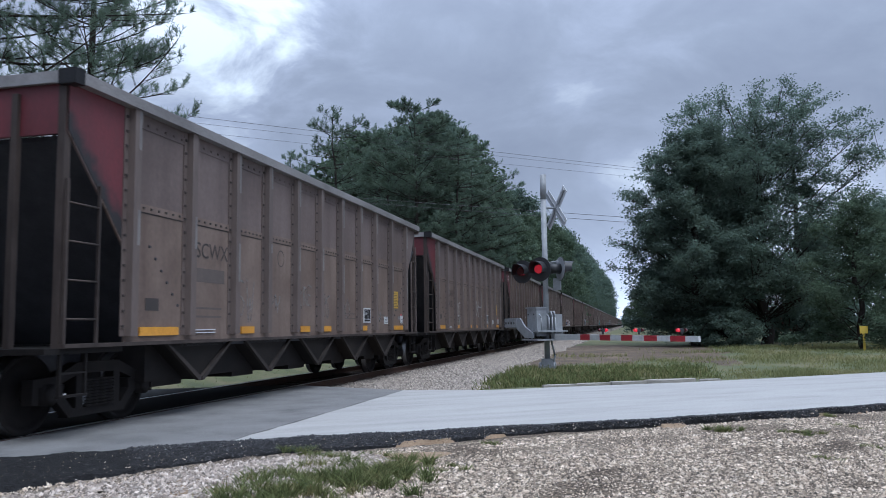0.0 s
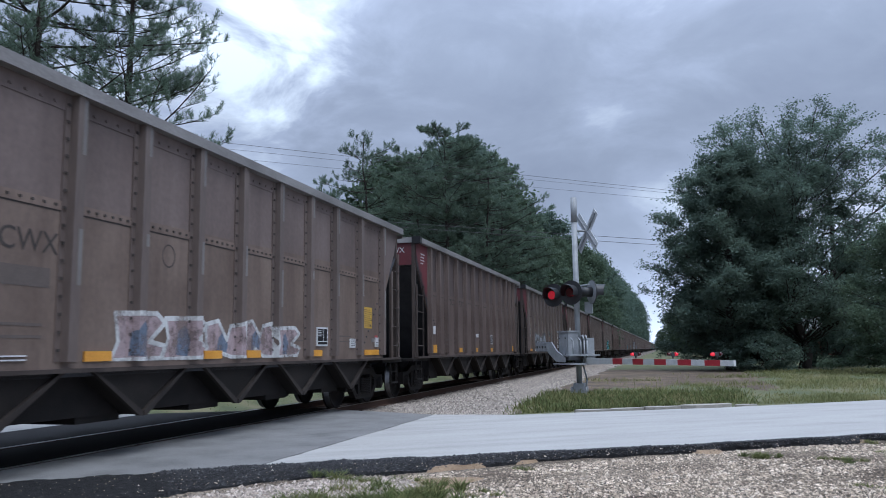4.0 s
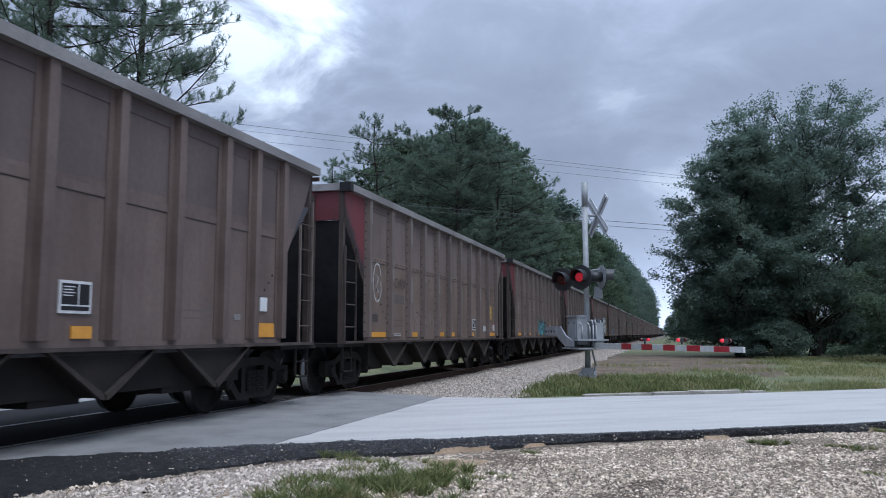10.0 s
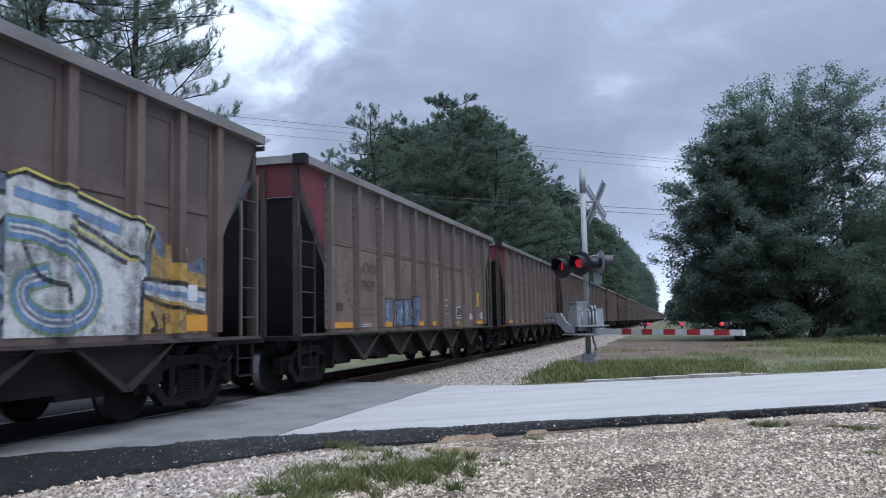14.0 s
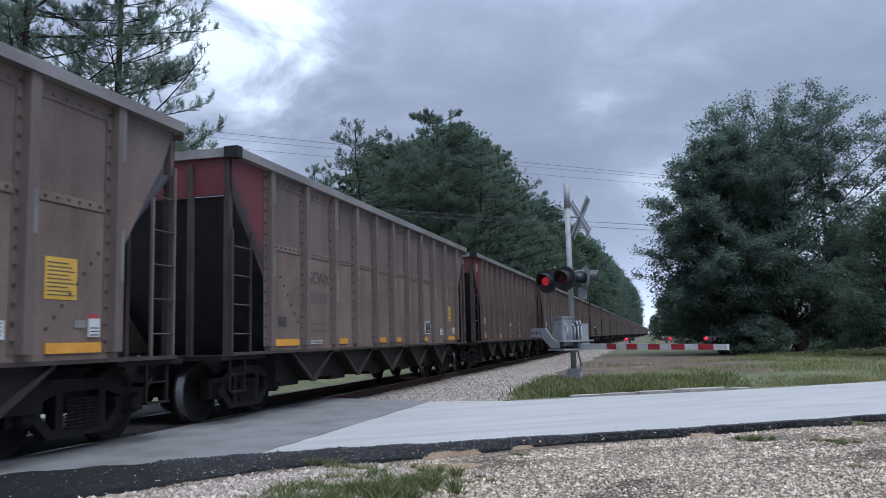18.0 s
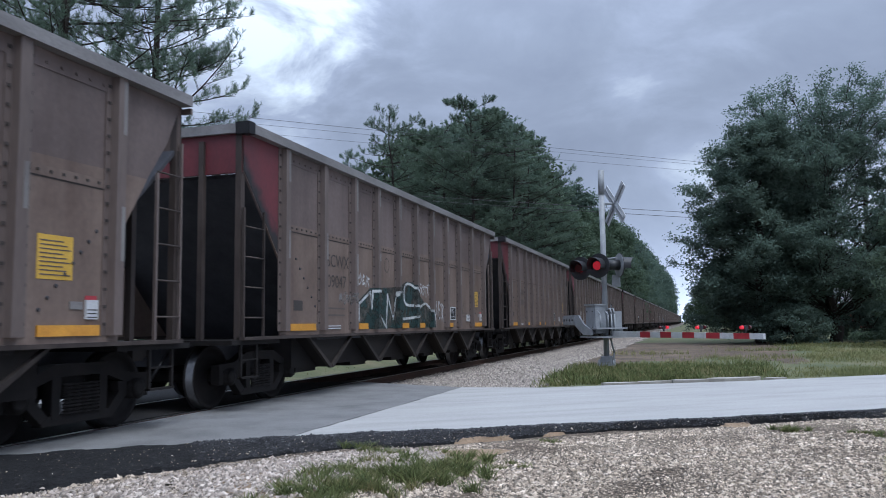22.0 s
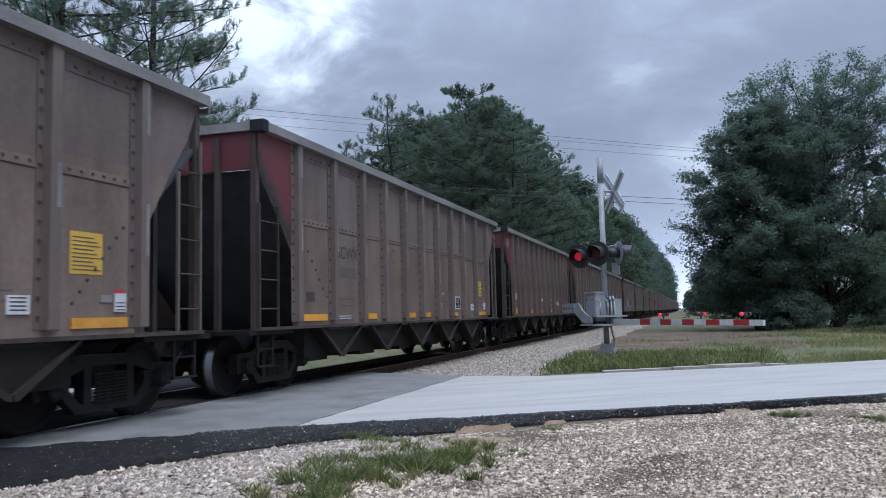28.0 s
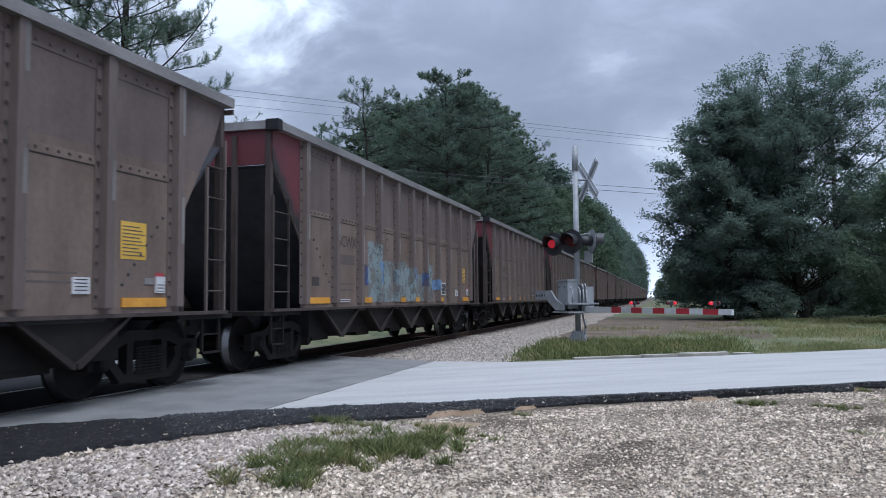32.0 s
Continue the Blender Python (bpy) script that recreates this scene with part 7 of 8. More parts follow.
lay(C[6], "graffiti_fill", [[(11.15, 1.1), (12.05, 1.1), (12.05, 1.46), (11.15, 1.48)]], P_["black"], 1, "dark painted-out patch")
lay(C[6], "graffiti_tag", [q for line in ([(7.86, 2.1), (8.0, 1.96), (8.2, 2.12), (8.42, 2.0), (8.24, 1.9), (7.95, 1.9), (8.1, 1.75), (8.05, 1.66)], [(7.92, 2.18), (7.84, 1.98)], [(8.15, 1.55), (8.22, 1.42), (8.30, 1.34)], [(8.02, 1.18), (8.2, 1.2)], [(8.96, 2.06), (9.2, 1.98), (9.42, 2.08), (9.44, 1.95), (9.05, 1.88)], [(9.0, 1.8), (9.25, 1.9), (9.46, 1.74), (9.42, 1.56), (9.16, 1.52), (9.02, 1.62), (9.1, 1.76), (9.28, 1.72)],
    [(9.42, 1.6), (9.46, 1.4), (9.36, 1.26)], [(8.96, 1.26), (9.06, 1.14), (9.22, 1.2)]) for q in ribbon(smooth(line, 4), 0.10)], P_["mist"], 2, "smudged pale cyan sprayed blots")
scrawl(C[6], 11.1, 12.0, 1.75, 2.05, P_["white"], 5, 64, 0.025)
scrawl(C[6], 11.1, 12.0, 1.45, 1.68, P_["white"], 5, 65, 0.025)
face(C[6], 1.7, 2.1, 0.8, P_["white"], 6)
face(C[7], 2.15, 2.39, 0.66, P_["white"], 7)
# bright letters on a green ground
lay(C[9], "graffiti_backing", [[(4.1, 1.1), (10.0, 1.1), (9.95, 1.68), (9.5, 1.62), (8.74, 1.72), (8.3, 1.66), (7.8, 2.0), (6.3, 2.12), (5.2, 2.05), (4.3, 1.6)]], P_["green"], 0, "olive green sprayed backing")
vile = [[(4.2, 2.08), (4.8, 1.92), (4.98, 1.38), (5.32, 2.0), (5.62, 1.92), (5.25, 1.1), (4.68, 1.1)], [(5.42, 1.1), (5.52, 1.72), (5.80, 1.78), (5.88, 1.1)],
        [(5.62, 1.98), (5.72, 1.86), (5.88, 1.88), (5.94, 2.0), (5.86, 2.1), (5.70, 2.1)], [(5.96, 1.1), (6.0, 2.02), (6.2, 2.1), (6.42, 2.02), (6.5, 1.1)],
        [(6.55, 2.12), (6.75, 2.14), (7.6, 2.0), (7.55, 1.78), (7.08, 1.74), (7.05, 1.55), (7.45, 1.46), (7.42, 1.1), (6.58, 1.1)]]
lay(C[9], "graffiti_shade", [[(y + 0.07, max(1.1, z - 0.04)) for y, z in p] for p in vile], P_["black"], 1, "black sprayed shadow of the letters")
lay(C[9], "graffiti_fill", vile, P_["cyan"], 2, "bright cyan block letters")
lay(C[9], "graffiti_outline", [q for p in vile for q in ribbon(p + p[:1], 0.022)], P_["white"], 3, "pale edge of the letters")
def ring(y, z, ry, rz, a0=0.0, a1=math.tau, n=18):
    return [(y + ry * math.cos(a), z + rz * math.sin(a)) for a in np.linspace(a0, a1, n)]


for _w, _m, _k in ((0.21, "black", 4), (0.15, "cyan", 5), (0.03, "paleblue", 6)):
    lay(C[9], "graffiti_fill", ribbon(ring(8.06, 1.76, 0.14, 0.15), _w) + ribbon(ring(8.08, 1.30, 0.20, 0.22), _w * 1.15), P_[_m], _k, "rounded bright cyan figure")
lay(C[9], "graffiti_fill", [[(8.76, 1.1), (8.78, 1.45), (8.86, 1.62), (8.98, 1.66), (9.18, 1.66), (9.34, 1.64), (9.50, 1.52), (9.56, 1.26), (9.44, 1.22), (9.42, 1.1)]], P_["pink"], 4, "pink sprayed shirt shape")
lay(C[9], "graffiti_fill", [[(p, q) for p, q in smooth([(8.84, 1.66), (8.75, 1.86), (8.78, 2.20), (8.90, 2.34), (9.02, 2.26), (9.06, 2.06)], 3)], [(p, q) for p, q in smooth([(9.06, 2.06), (9.12, 2.30), (9.32, 2.36), (9.46, 2.22), (9.38, 2.06), (9.48, 1.90), (9.36, 1.76), (9.26, 1.84), (9.20, 1.70)], 3)]], P_["lemon"], 5, "two rounded yellow sprayed lobes")
lay(C[9], "graffiti_fill", [[(8.98, 2.08), (9.08, 2.10), (9.16, 1.94), (9.16, 1.74), (9.06, 1.64), (8.96, 1.72), (8.92, 1.90)]], P_["paleblue"], 7, "pale blue sprayed shape")
lay(C[9], "graffiti_fill", [[(8.98, 1.84), (9.14, 1.84), (9.12, 1.70), (9.02, 1.68)]], P_["white"], 8, "white sprayed patch")
lay(C[9], "graffiti_outline", [q for line in ([(8.76, 1.1), (8.78, 1.45), (8.86, 1.62), (8.98, 1.66), (9.18, 1.66), (9.34, 1.64), (9.50, 1.52), (9.56, 1.26), (9.44, 1.22), (9.42, 1.1)], [(8.84, 1.66), (8.75, 1.86), (8.78, 2.20), (8.90, 2.34), (9.02, 2.26), (9.06, 2.06), (9.12, 2.30), (9.32, 2.36), (9.46, 2.22), (9.38, 2.06), (9.48, 1.90), (9.36, 1.76), (9.26, 1.84), (9.20, 1.70)], [(8.92, 1.90), (9.04, 1.86), (9.16, 1.90)], [(9.0, 1.78), (9.12, 1.76)],
    [(8.90, 1.30), (8.94, 1.46), (9.02, 1.32), (9.06, 1.46), (9.14, 1.32), (9.2, 1.44), (9.3, 1.34)], [(9.40, 1.46), (9.36, 1.2)]) for q in ribbon(smooth(line, 3), 0.026)], P_["black"], 9, "black sprayed lines")
scrawl(C[9], 2.75, 3.7, 1.42, 1.78, P_["ghost"], 2, 93)
scrawl(C[9], 2.0, 2.3, 1.5, 1.8, P_["ghost"], 1, 92)
lay(C[9], "graffiti_tag", ribbon(smooth([(9.94, 1.95), (10.05, 1.89), (10.24, 2.05), (10.45, 1.96), (10.67, 2.05), (10.77, 1.86), (11.01, 1.85), (11.08, 1.59)], 4), 0.022) + ribbon(smooth([(9.92, 1.48), (10.43, 1.66), (10.61, 1.48), (11.07, 1.45)], 4), 0.018), P_["white"], 2, "wavy white sprayed line")
face(C[11], 1.8, 2.25, 0.8, P_["white"], 11)
scrawl(C[11], 4.2, 6.8, 1.15, 1.8, P_["ghost"], 4, 111)
face(C[12], 1.65, 2.25, 0.65, P_["white"], 12)
piece(C[12], 6.2, 8.95, 1.1, 1.85, P_["cyan"], P_["black"], 4, 121, "cyan block letters", P_["slate"], 0.04)
face(C[13], 1.5, 2.3, 0.7, P_["cyan"], 13)
piece(C[13], 3.9, 6.5, 1.1, 1.84, P_["slate"], P_["cyan"], 4, 131, "blue-grey block letters", P_["cyan"], 0.035)
# one piece that covers the whole lower side
lay(C[14], "graffiti_backing", [[(1.38, 1.1), (13.36, 1.1), (13.34, 2.12), (12.7, 1.9), (12.24, 2.42), (10.8, 2.66), (10.1, 2.74), (9.5, 2.46), (8.3, 2.46), (7.3, 2.40), (6.0, 2.42), (5.6, 2.2), (5.0, 2.42), (4.0, 2.2), (3.4, 2.42), (2.4, 2.46), (1.7, 2.30)]], P_["slate"], 0, "slate-blue sprayed backing")
_r = random.Random(14)
_white, _dark, _line, _gold, _pale = [], [], [], [], []
for _y, _t in ((1.75, 2.28), (2.55, 2.46), (3.25, 2.38), (4.05, 2.14), (4.75, 2.05), (5.55, 2.38), (6.45, 2.34), (7.3, 2.36), (8.1, 2.40), (8.9, 2.36), (9.7, 2.46)):
    _a, _s = _r.uniform(-0.28, 0.28), _r.uniform(0.7, 1.2)
    _c = smooth([(_y + _a, _t), (_y - 0.5 * _a, _t - 0.4 * (_t - 1.1)), (_y + 0.9 * _a, 1.1 + 0.3 * (_t - 1.1)), (_y - 0.4 * _a, 1.1)], 5)
    _lo = [(p - 0.24 * _s, q) for p, q in _c]
    _hi = [(p + 0.26 * _s, q + 0.03) for p, q in _c]
    _white += [[a, b, d, c] for a, b, c, d in zip(_lo, _lo[1:], _hi, _hi[1:])]
    _dark += [[(a[0] + 0.16, a[1]), (b[0] + 0.16, b[1]), (d[0] - 0.10, d[1]), (c[0] - 0.10, c[1])] for a, b, c, d in list(zip(_lo, _lo[1:], _hi, _hi[1:]))[3:12]]
    _line += ribbon(_lo, 0.05) + ribbon(_hi, 0.05) + ribbon([_lo[0], _hi[0]], 0.05) + ribbon(smooth([(_y - 0.2, 1.5), (_y + 0.1, 1.62), (_y + 0.3, 1.44)], 3), 0.035)
    _pale += ribbon([(p + 0.02, q) for p, q in _c[4:11]], 0.07)
    if _r.random() < 0.6:
        _gold.append([(_y + 0.30, 1.9), (_y + 0.42, 2.44), (_y + 0.55, 2.0), (_y + 0.62, 1.2), (_y + 0.40, 1.15)])
lay(C[14], "graffiti_fill", _gold + [[(1.40, 1.5), (1.5, 2.1), (1.66, 1.9), (1.72, 1.6)]], P_["gold"], 1, "gold sprayed flames")
lay(C[14], "graffiti_fill", _white, P_["white"], 2, "large silver-white block letters")
lay(C[14], "graffiti_shade", _dark, P_["slate"], 3, "blue-grey shading in the letters")
lay(C[14], "graffiti_shade", _pale, P_["paleblue"], 4, "pale blue highlights")
lay(C[14], "graffiti_outline", _line, P_["black"], 5, "black outlines of the letters")
# its last letter runs out in swirls and flames
_w = [(10.0, 1.1), (9.98, 2.62), (10.2, 2.70), (10.8, 2.60), (12.16, 2.34), (12.02, 2.1), (12.1, 1.78), (11.86, 1.72), (11.84, 1.1)]
lay(C[14], "graffiti_fill", [_w], P_["white"], 6, "large white letter")
lay(C[14], "graffiti_fill", [[(11.9, 1.1), (13.34, 1.1), (13.34, 1.40), (11.92, 1.62)], [(12.16, 1.78), (12.2, 2.2), (12.28, 2.06), (12.44, 2.02), (12.46, 2.2), (12.56, 2.2), (12.56, 1.98), (12.78, 1.98), (12.74, 2.2), (12.86, 2.06), (12.84, 1.92), (13.34, 1.86), (13.34, 1.66), (12.2, 1.76)]], P_["gold"], 6, "gold sprayed flames")
lay(C[14], "graffiti_fill", [[(11.9, 1.60), (13.34, 1.38), (13.34, 1.64), (12.0, 1.74)]], P_["white"], 7, "white sprayed band")
lay(C[14], "graffiti_shade", ribbon(smooth([(11.95, 1.68), (12.5, 1.60), (13.3, 1.52)], 4), 0.07) + ribbon(smooth([(10.1, 2.5), (10.8, 2.42), (11.6, 2.28)], 4), 0.10), P_["sky"], 8, "sky-blue sprayed bands")
_c = smooth([(10.05, 2.15), (10.5, 2.12), (10.95, 1.9), (11.2, 1.6), (11.05, 1.32), (10.6, 1.24), (10.25, 1.38), (10.2, 1.62), (10.5, 1.72)], 4)
for _k, (_m, _wd) in enumerate((("moss", 0.26), ("sky", 0.20), ("white", 0.09), ("slate", 0.035))):
    lay(C[14], "graffiti_shade", ribbon(_c, _wd), P_[_m], 7 + _k, "blue and green swirl in the letter")
lay(C[14], "graffiti_outline", [q for line in ([(10.75, 2.34), (11.2, 2.22), (11.7, 2.02), (12.02, 1.88)], [(10.72, 2.22), (11.2, 2.08), (11.7, 1.92)], [(10.2, 2.02), (10.4, 1.72), (10.7, 1.62), (10.75, 1.45)], [(11.88, 1.1), (11.92, 1.62), (12.2, 1.76), (13.34, 1.66)], [(11.95, 1.58), (12.5, 1.44), (13.3, 1.36)], _w[1:6], [(12.2, 1.36), (12.3, 1.2), (12.2, 1.14), (12.4, 1.14)], [(12.44, 1.34), (12.44, 1.12)]) for q in ribbon(smooth(line, 4), 0.05)], P_["black"], 11, "black sprayed lines")
lay(C[14], "graffiti_outline", [q for line in ([(10.0, 2.66), (10.2, 2.74), (10.8, 2.64), (12.2, 2.38), (12.08, 2.1)], [(10.74, 2.28), (11.2, 2.15), (11.8, 1.95)]) for q in ribbon(line, 0.03)], P_["lemon"], 12, "yellow outer outline")
face(C[15], 1.8, 2.2, 0.6, P_["ghost"], 15)
piece(C[15], 4.05, 6.75, 1.1, 1.84, P_["slate"], P_["black"], 4, 151, "slate-blue block letters", P_["paleblue"], 0.03)
scrawl(C[15], 8.8, 9.4, 1.36, 1.86, P_["white"], 1, 152)
scrawl(C[18], 0.22, 0.86, 3.50, 3.78, P_["white"], 5, 181, 0.020, "pale tag on the red corner")
scrawl(C[18], 0.50, 0.92, 3.12, 3.42, P_["white"], 4, 1817, 0.020, "pale tag on the red corner")
scrawl(C[21], 1.45, 2.35, 1.55, 1.92, P_["white"], 5, 211, 0.075)
scrawl(C[21], 8.9, 9.3, 1.2, 2.0, P_["black"], 1, 213)
scrawl(C[21], 10.9, 11.5, 1.5, 1.95, P_["ghost"], 2, 212)
face(C[22], 1.8, 2.35, 0.7, P_["white"], 22)
scrawl(C[22], 2.8, 3.5, 1.4, 1.8, P_["white"], 3, 221)
# three large letters in teal with white outlines
lay(C[23], "graffiti_backing", [[(4.1, 1.1), (8.7, 1.1), (8.75, 1.45), (8.2, 1.6), (7.7, 1.85), (7.2, 2.12), (6.8, 2.12), (6.3, 1.98), (5.2, 1.92), (4.7, 1.9), (4.1, 1.62)]], P_["teal"], 0, "dark teal sprayed backing")
lay(C[23], "graffiti_outline", ribbon([(4.16, 1.12), (4.14, 1.58), (4.70, 1.82), (4.78, 1.5), (4.82, 1.84), (5.17, 1.85), (5.14, 1.12)], 0.055) + ribbon([(5.26, 1.86), (5.24, 1.35), (5.55, 1.12), (5.62, 1.8), (5.95, 1.3), (6.12, 1.86), (6.36, 1.88), (6.45, 1.45)], 0.055)
    + ribbon(smooth([(7.52, 1.84), (7.2, 2.04), (6.75, 2.06), (6.62, 1.85), (6.75, 1.62), (7.5, 1.58), (7.4, 1.36), (6.55, 1.30)], 4), 0.055) + ribbon(smooth([(7.65, 1.12), (7.62, 1.5), (8.1, 1.66), (8.5, 1.48), (8.62, 1.12)], 4), 0.055), P_["white"], 3, "white outlines of three large letters")
scrawl(C[23], 3.2, 4.0, 1.55, 1.78, P_["ghost"], 4, 231, 0.035)
scrawl(C[23], 4.1, 4.65, 1.92, 2.15, P_["white"], 3, 232, 0.03)
scrawl(C[23], 7.65, 8.4, 1.85, 2.12, P_["white"], 4, 233, 0.03)
scrawl(C[23], 8.75, 9.6, 1.2, 1.8, P_["white"], 3, 234, 0.05)
lay(C[23], "graffiti_tag", ribbon([(10.9, 1.4), (11.2, 1.9), (11.3, 1.5), (11.45, 1.8)], 0.02), M["stencil"], 2, "dark scratched tag")
scrawl(C[25], 3.07, 3.75, 1.48, 1.78, P_["white"], 4, 251, 0.04)
scrawl(C[25], 4.3, 4.85, 1.15, 1.7, P_["white"], 2, 252, 0.05)
scrawl(C[25], 5.4, 6.0, 1.15, 1.65, P_["white"], 2, 255, 0.04)
scrawl(C[25], 8.8, 9.4, 1.3, 1.6, P_["ghost"], 3, 253)
scrawl(C[25], 0.22, 0.86, 3.50, 3.78, P_["pink"], 5, 254, 0.020, "pink tag on the red corner")
scrawl(C[25], 0.50, 0.92, 3.12, 3.42, P_["pink"], 4, 2547, 0.020, "pink tag on the red corner")
lay(C[26], "graffiti_backing", [[(4.25, 2.02), (4.3, 2.62), (4.45, 2.98), (4.7, 3.0), (4.9, 2.6), (5.3, 2.3), (5.35, 2.0), (5.2, 1.72), (4.9, 1.74), (4.7, 1.95)]], P_["black"], 3, "black sprayed outline")
lay(C[26], "graffiti_fill", [[(4.33, 2.06), (4.38, 2.60), (4.48, 2.88), (4.65, 2.92), (4.84, 2.56), (5.22, 2.26), (5.27, 2.02), (5.16, 1.80), (4.94, 1.82), (4.74, 2.02)]], P_["grey"], 4, "pale grey sprayed shape")
lay(C[26], "graffiti_outline", [q for _z in (2.05, 2.2, 2.35, 2.5, 2.65) for q in ribbon([(4.42, _z), (4.75, _z + 0.06), (5.0 - (_z - 2.05) * 0.3, _z + 0.02)], 0.014)], P_["black"], 5, "thin black sprayed lines")
lay(C[28], "graffiti_backing", [[(3.9, 1.1), (5.6, 1.1), (5.95, 1.3), (5.6, 1.6), (5.6, 1.84), (4.42, 1.86), (4.38, 1.5), (4.1, 1.45)]], P_["teal"], 0, "dark teal sprayed backing")
lay(C[28], "graffiti_outline", ribbon([(4.12, 1.12), (4.18, 1.36), (4.42, 1.5), (4.62, 1.3), (4.46, 1.76), (5.56, 1.80), (5.57, 1.52), (5.88, 1.29), (5.42, 1.12)], 0.045) + ribbon([(4.92, 1.76), (5.04, 1.4), (5.0, 1.12)], 0.04) + ribbon([(5.38, 1.78), (5.36, 1.12)], 0.04) + ribbon([(5.04, 1.4), (5.36, 1.4)], 0.03), P_["white"], 3, "white outlines of block letters")
lettered(C[28], "VIP", 5.72, 1.60, "small white sprayed letters", True)
lettered(C[28], "20.", 5.76, 1.36, "small white sprayed figures", True)
scrawl(C[28], 6.5, 7.1, 1.6, 1.85, M["stencil"], 2, 281, 0.02)
scrawl(C[29], 8.7, 9.2, 1.25, 1.75, P_["grey"], 1, 291, 0.06)
scrawl(C[30], 2.25, 2.6, 1.3, 1.65, P_["gold"], 2, 301, 0.02)
scrawl(C[30], 4.35, 4.7, 1.25, 1.6, P_["gold"], 1, 302, 0.02)
scrawl(C[30], 10.6, 11.1, 1.35, 1.6, P_["white"], 2, 303, 0.03)
scrawl(C[31], 4.2, 4.7, 1.15, 1.9, P_["green"], 2, 311, 0.03)
for a, b, z1, sd in ((7.5, 7.7, 1.8, 3), (8.7, 9.4, 1.6, 4), (9.9, 10.5, 1.95, 5)):
    scrawl(C[31], a, b, 1.4, z1, P_["white"], 2, 310 + sd, 0.03)
lay(C[31], "graffiti_tag", ribbon(smooth([(11.0, 2.12), (10.85, 1.95), (11.0, 1.78), (11.15, 1.92), (11.02, 2.12)], 4), 0.045) + ribbon(smooth([(11.27, 2.2), (11.2, 1.85), (11.3, 1.78), (11.45, 1.86), (11.5, 2.1)], 4), 0.045) + ribbon(smooth([(11.5, 1.8), (11.55, 2.15), (11.75, 2.18), (11.8, 2.0), (11.55, 1.92), (11.66, 1.8), (11.72, 1.60)], 4), 0.045), P_["white"], 2, "white sprayed tag")
# one long loose script
script = [[(1.63, 2.2), (2.22, 2.26)], [(1.75, 2.2), (1.95, 1.9), (2.08, 1.26), (1.75, 1.24), (2.2, 1.26)], [(2.25, 1.3), (2.35, 1.62), (2.48, 1.66), (2.5, 1.35)], [(2.36, 1.75), (2.38, 2.0)],
          [(2.84, 2.1), (2.86, 1.7), (3.13, 1.45)], [(3.1, 1.75), (3.25, 2.3), (3.45, 1.9), (3.55, 1.6)], [(3.1, 1.9), (3.5, 1.95)], [(3.6, 2.2), (3.65, 1.85), (3.82, 2.25)], [(3.85, 2.1), (3.7, 1.6), (3.6, 1.32)],
          [(4.3, 2.05), (4.32, 1.7), (4.5, 1.3), (4.62, 1.75), (4.35, 1.62)], [(4.72, 2.1), (4.8, 1.5), (4.95, 1.12)], [(4.85, 2.0), (4.98, 1.55)], [(5.35, 2.1), (5.5, 2.15), (5.4, 1.5)], [(5.9, 2.12), (5.65, 2.0), (5.95, 1.6), (6.1, 1.4), (5.8, 1.33), (5.7, 1.5)],
          [(7.25, 2.1), (6.95, 2.2), (6.8, 1.95), (7.05, 1.8), (6.8, 1.6), (7.0, 1.38), (7.3, 1.4)]]
lay(C[32], "graffiti_tag", [q for line in script for q in ribbon(smooth(line, 4), 0.034)], P_["white"], 2, "long pale sprayed script")
piece(C[32], 9.0, 10.6, 1.35, 2.05, P_["ghost"], P_["white"], 2, 327, "pale sprayed letters", P_["paleblue"], 0.03)
_bars = [(4.0, 4.45, 1.45, 1.9, "blue"), (4.35, 5.0, 1.1, 2.42, "mist"), (4.95, 5.35, 1.5, 2.0, "sky"), (5.3, 6.2, 1.1, 2.05, "mist"), (6.0, 6.6, 1.55, 1.85, "blue"), (6.25, 7.0, 1.1, 2.1, "mist"), (7.0, 7.5, 1.1, 1.95, "mist"), (7.4, 7.8, 1.6, 2.0, "sky"), (7.7, 8.4, 1.1, 1.8, "mist"), (8.3, 8.7, 1.5, 1.85, "blue"), (8.6, 9.3, 1.1, 2.1, "mist"), (9.2, 10.2, 1.4, 1.7, "sky")]
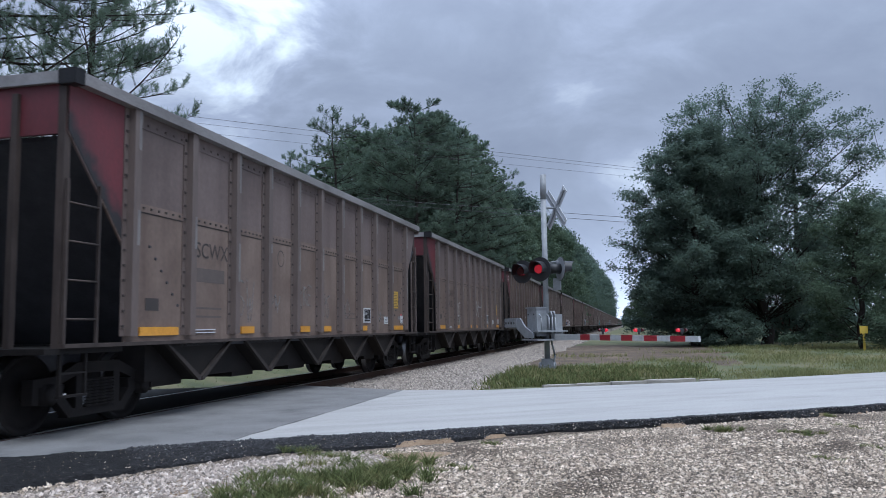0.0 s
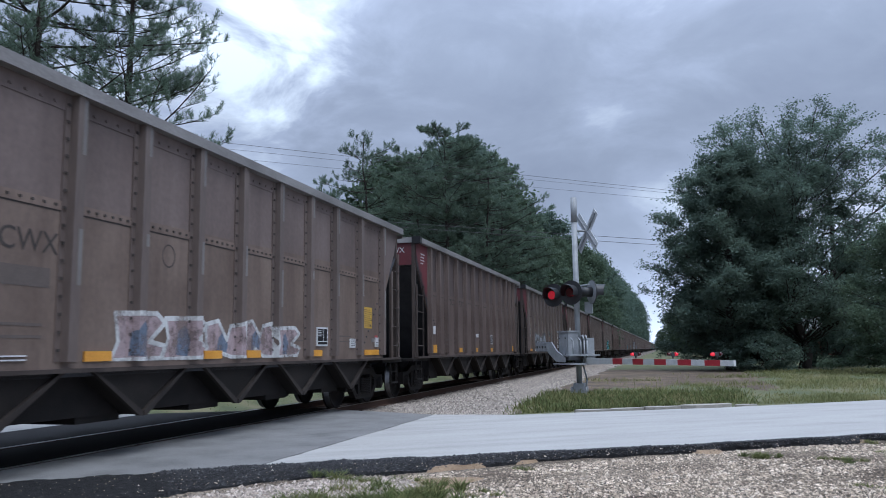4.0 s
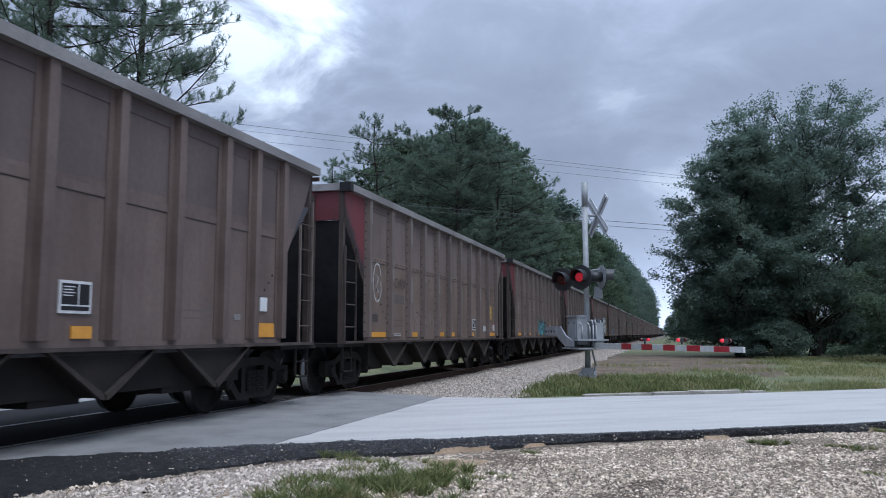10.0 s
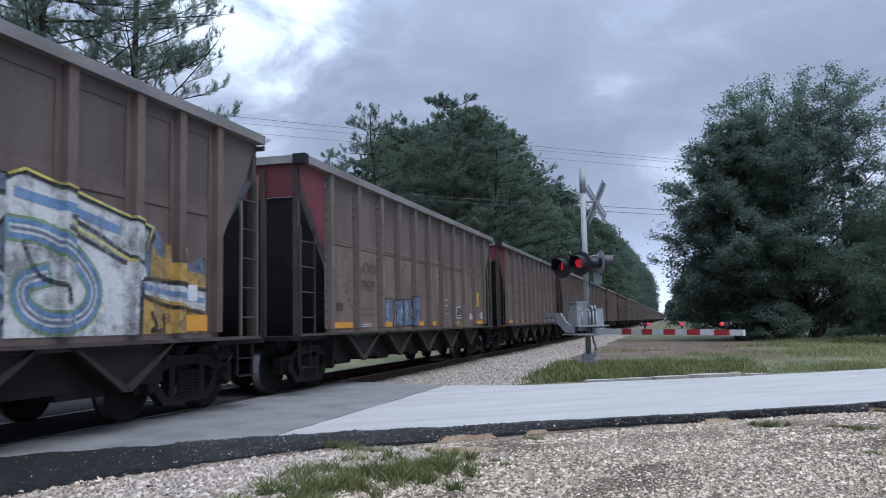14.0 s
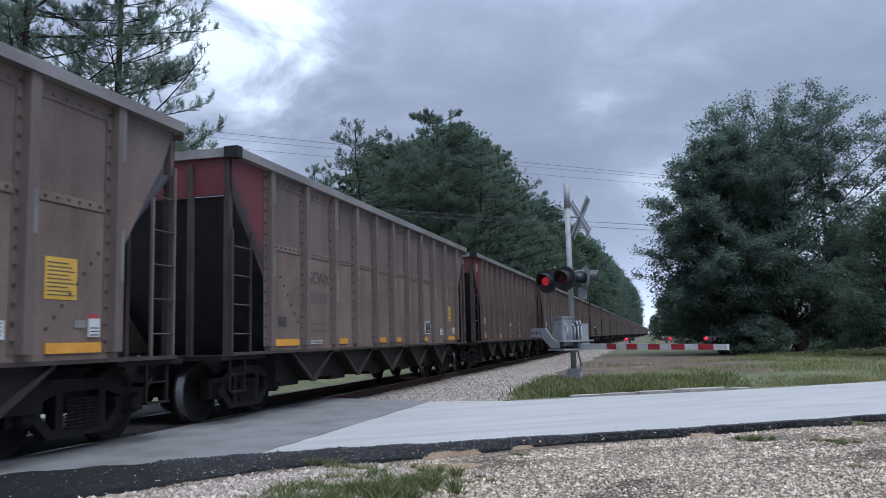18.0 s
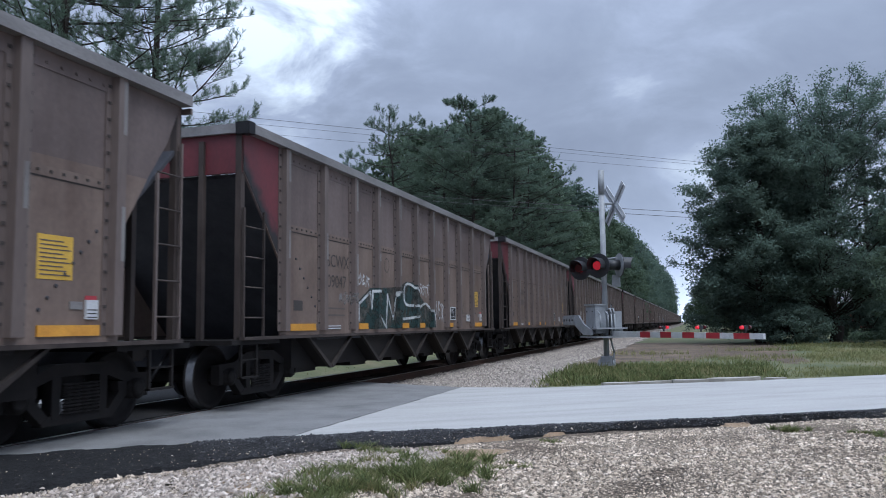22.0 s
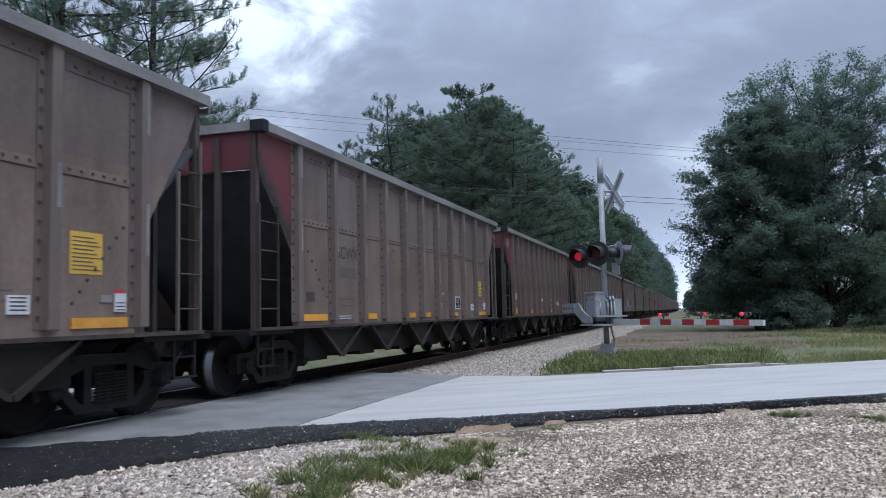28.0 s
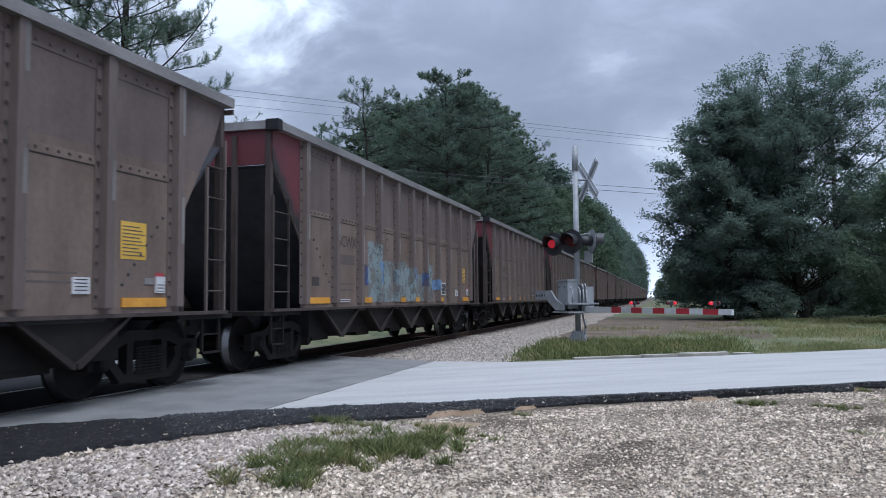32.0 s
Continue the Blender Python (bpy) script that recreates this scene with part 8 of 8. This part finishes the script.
for _k, (_a, _b, _z0, _z1, _m) in enumerate(_bars):
    lay(C[33], "graffiti_fill", [[(_a, _z0), (_b, _z0 + 0.02), (_b + 0.04, _z1 - 0.08), ((_a + _b) / 2, _z1), (_a - 0.03, _z1 - 0.03)]], P_[_m], 1 + _k % 4, "pale grey and blue block letter")
scrawl(C[34], 6.0, 9.0, 1.2, 1.8, P_["ghost"], 5, 341, 0.04)


# ---------------------------------------------------------------- movement
FLASH, FLASH_0 = 1.085, 27.56       # seconds for both flashers, and a time when the first lights up


def motions():
    times = [i / 2 for i in range(0, 65)]
    for k, car in CARS.items():
        walk(car, [(t, car_pose(k, t)) for t in times])
    # wheels roll while their car passes the crossing
    for k, car in CARS.items():
        seen = [q / 30 for q in range(0, 961) if -15.5 < car_pose(k, q / 30).translation.y < 22]
        if len(seen) < 3 or k > 34:
            continue
        for truck in (o for o in car.children if o.name.startswith("truck")):
            for wheel in (o for o in truck.children if o.name.startswith("wheelset")):
                place = wheel.matrix_basis.translation.copy()
                rows = [(t, Matrix.Translation(place) @ pose(0, 0, 0, math.degrees((travelled(t) - travelled(seen[0])) / 0.457))) for t in seen]
                if rows[0][0] > 0:
                    rows.insert(0, (0, rows[0][1]))
                if rows[-1][0] < 32:
                    rows.append((32, rows[-1][1]))
                walk(wheel, rows)
    # each lens turns its lit face forward in turn
    def lens_rows(lens, phase):
        place = lens.matrix_basis.translation.copy()
        def at(a):
            return Matrix.Translation(place) @ pose(0, 0, 0, 0, 0, a)
        t = FLASH_0 - FLASH * math.ceil(FLASH_0 / FLASH) - FLASH + phase * FLASH / 2
        on0 = ((0 - t) % FLASH) < FLASH / 2
        rows = [(0, at(0 if on0 else 180))]
        while t < 32:
            for begin, a0, a1 in ((t, 180, 0), (t + FLASH / 2, 0, 180)):
                for d, f in ((-0.067, 0), (-0.034, 0.34), (0.0, 0.67), (0.034, 1)):
                    q = begin + d
                    if 0.04 < q < 31.96:
                        rows.append((q, at(a0 + (a1 - a0) * f)))
            t += FLASH
        rows.append((32, rows[-1][1]))
        walk(lens, rows)
    for lens, phase in ((LENS_1, 0), (LENS_2, 1), (LENS_3, 0), (LENS_4, 1), (ARM_LENSES[0], 0), (ARM_LENSES[1], 1)):
        lens_rows(lens, phase)


motions()
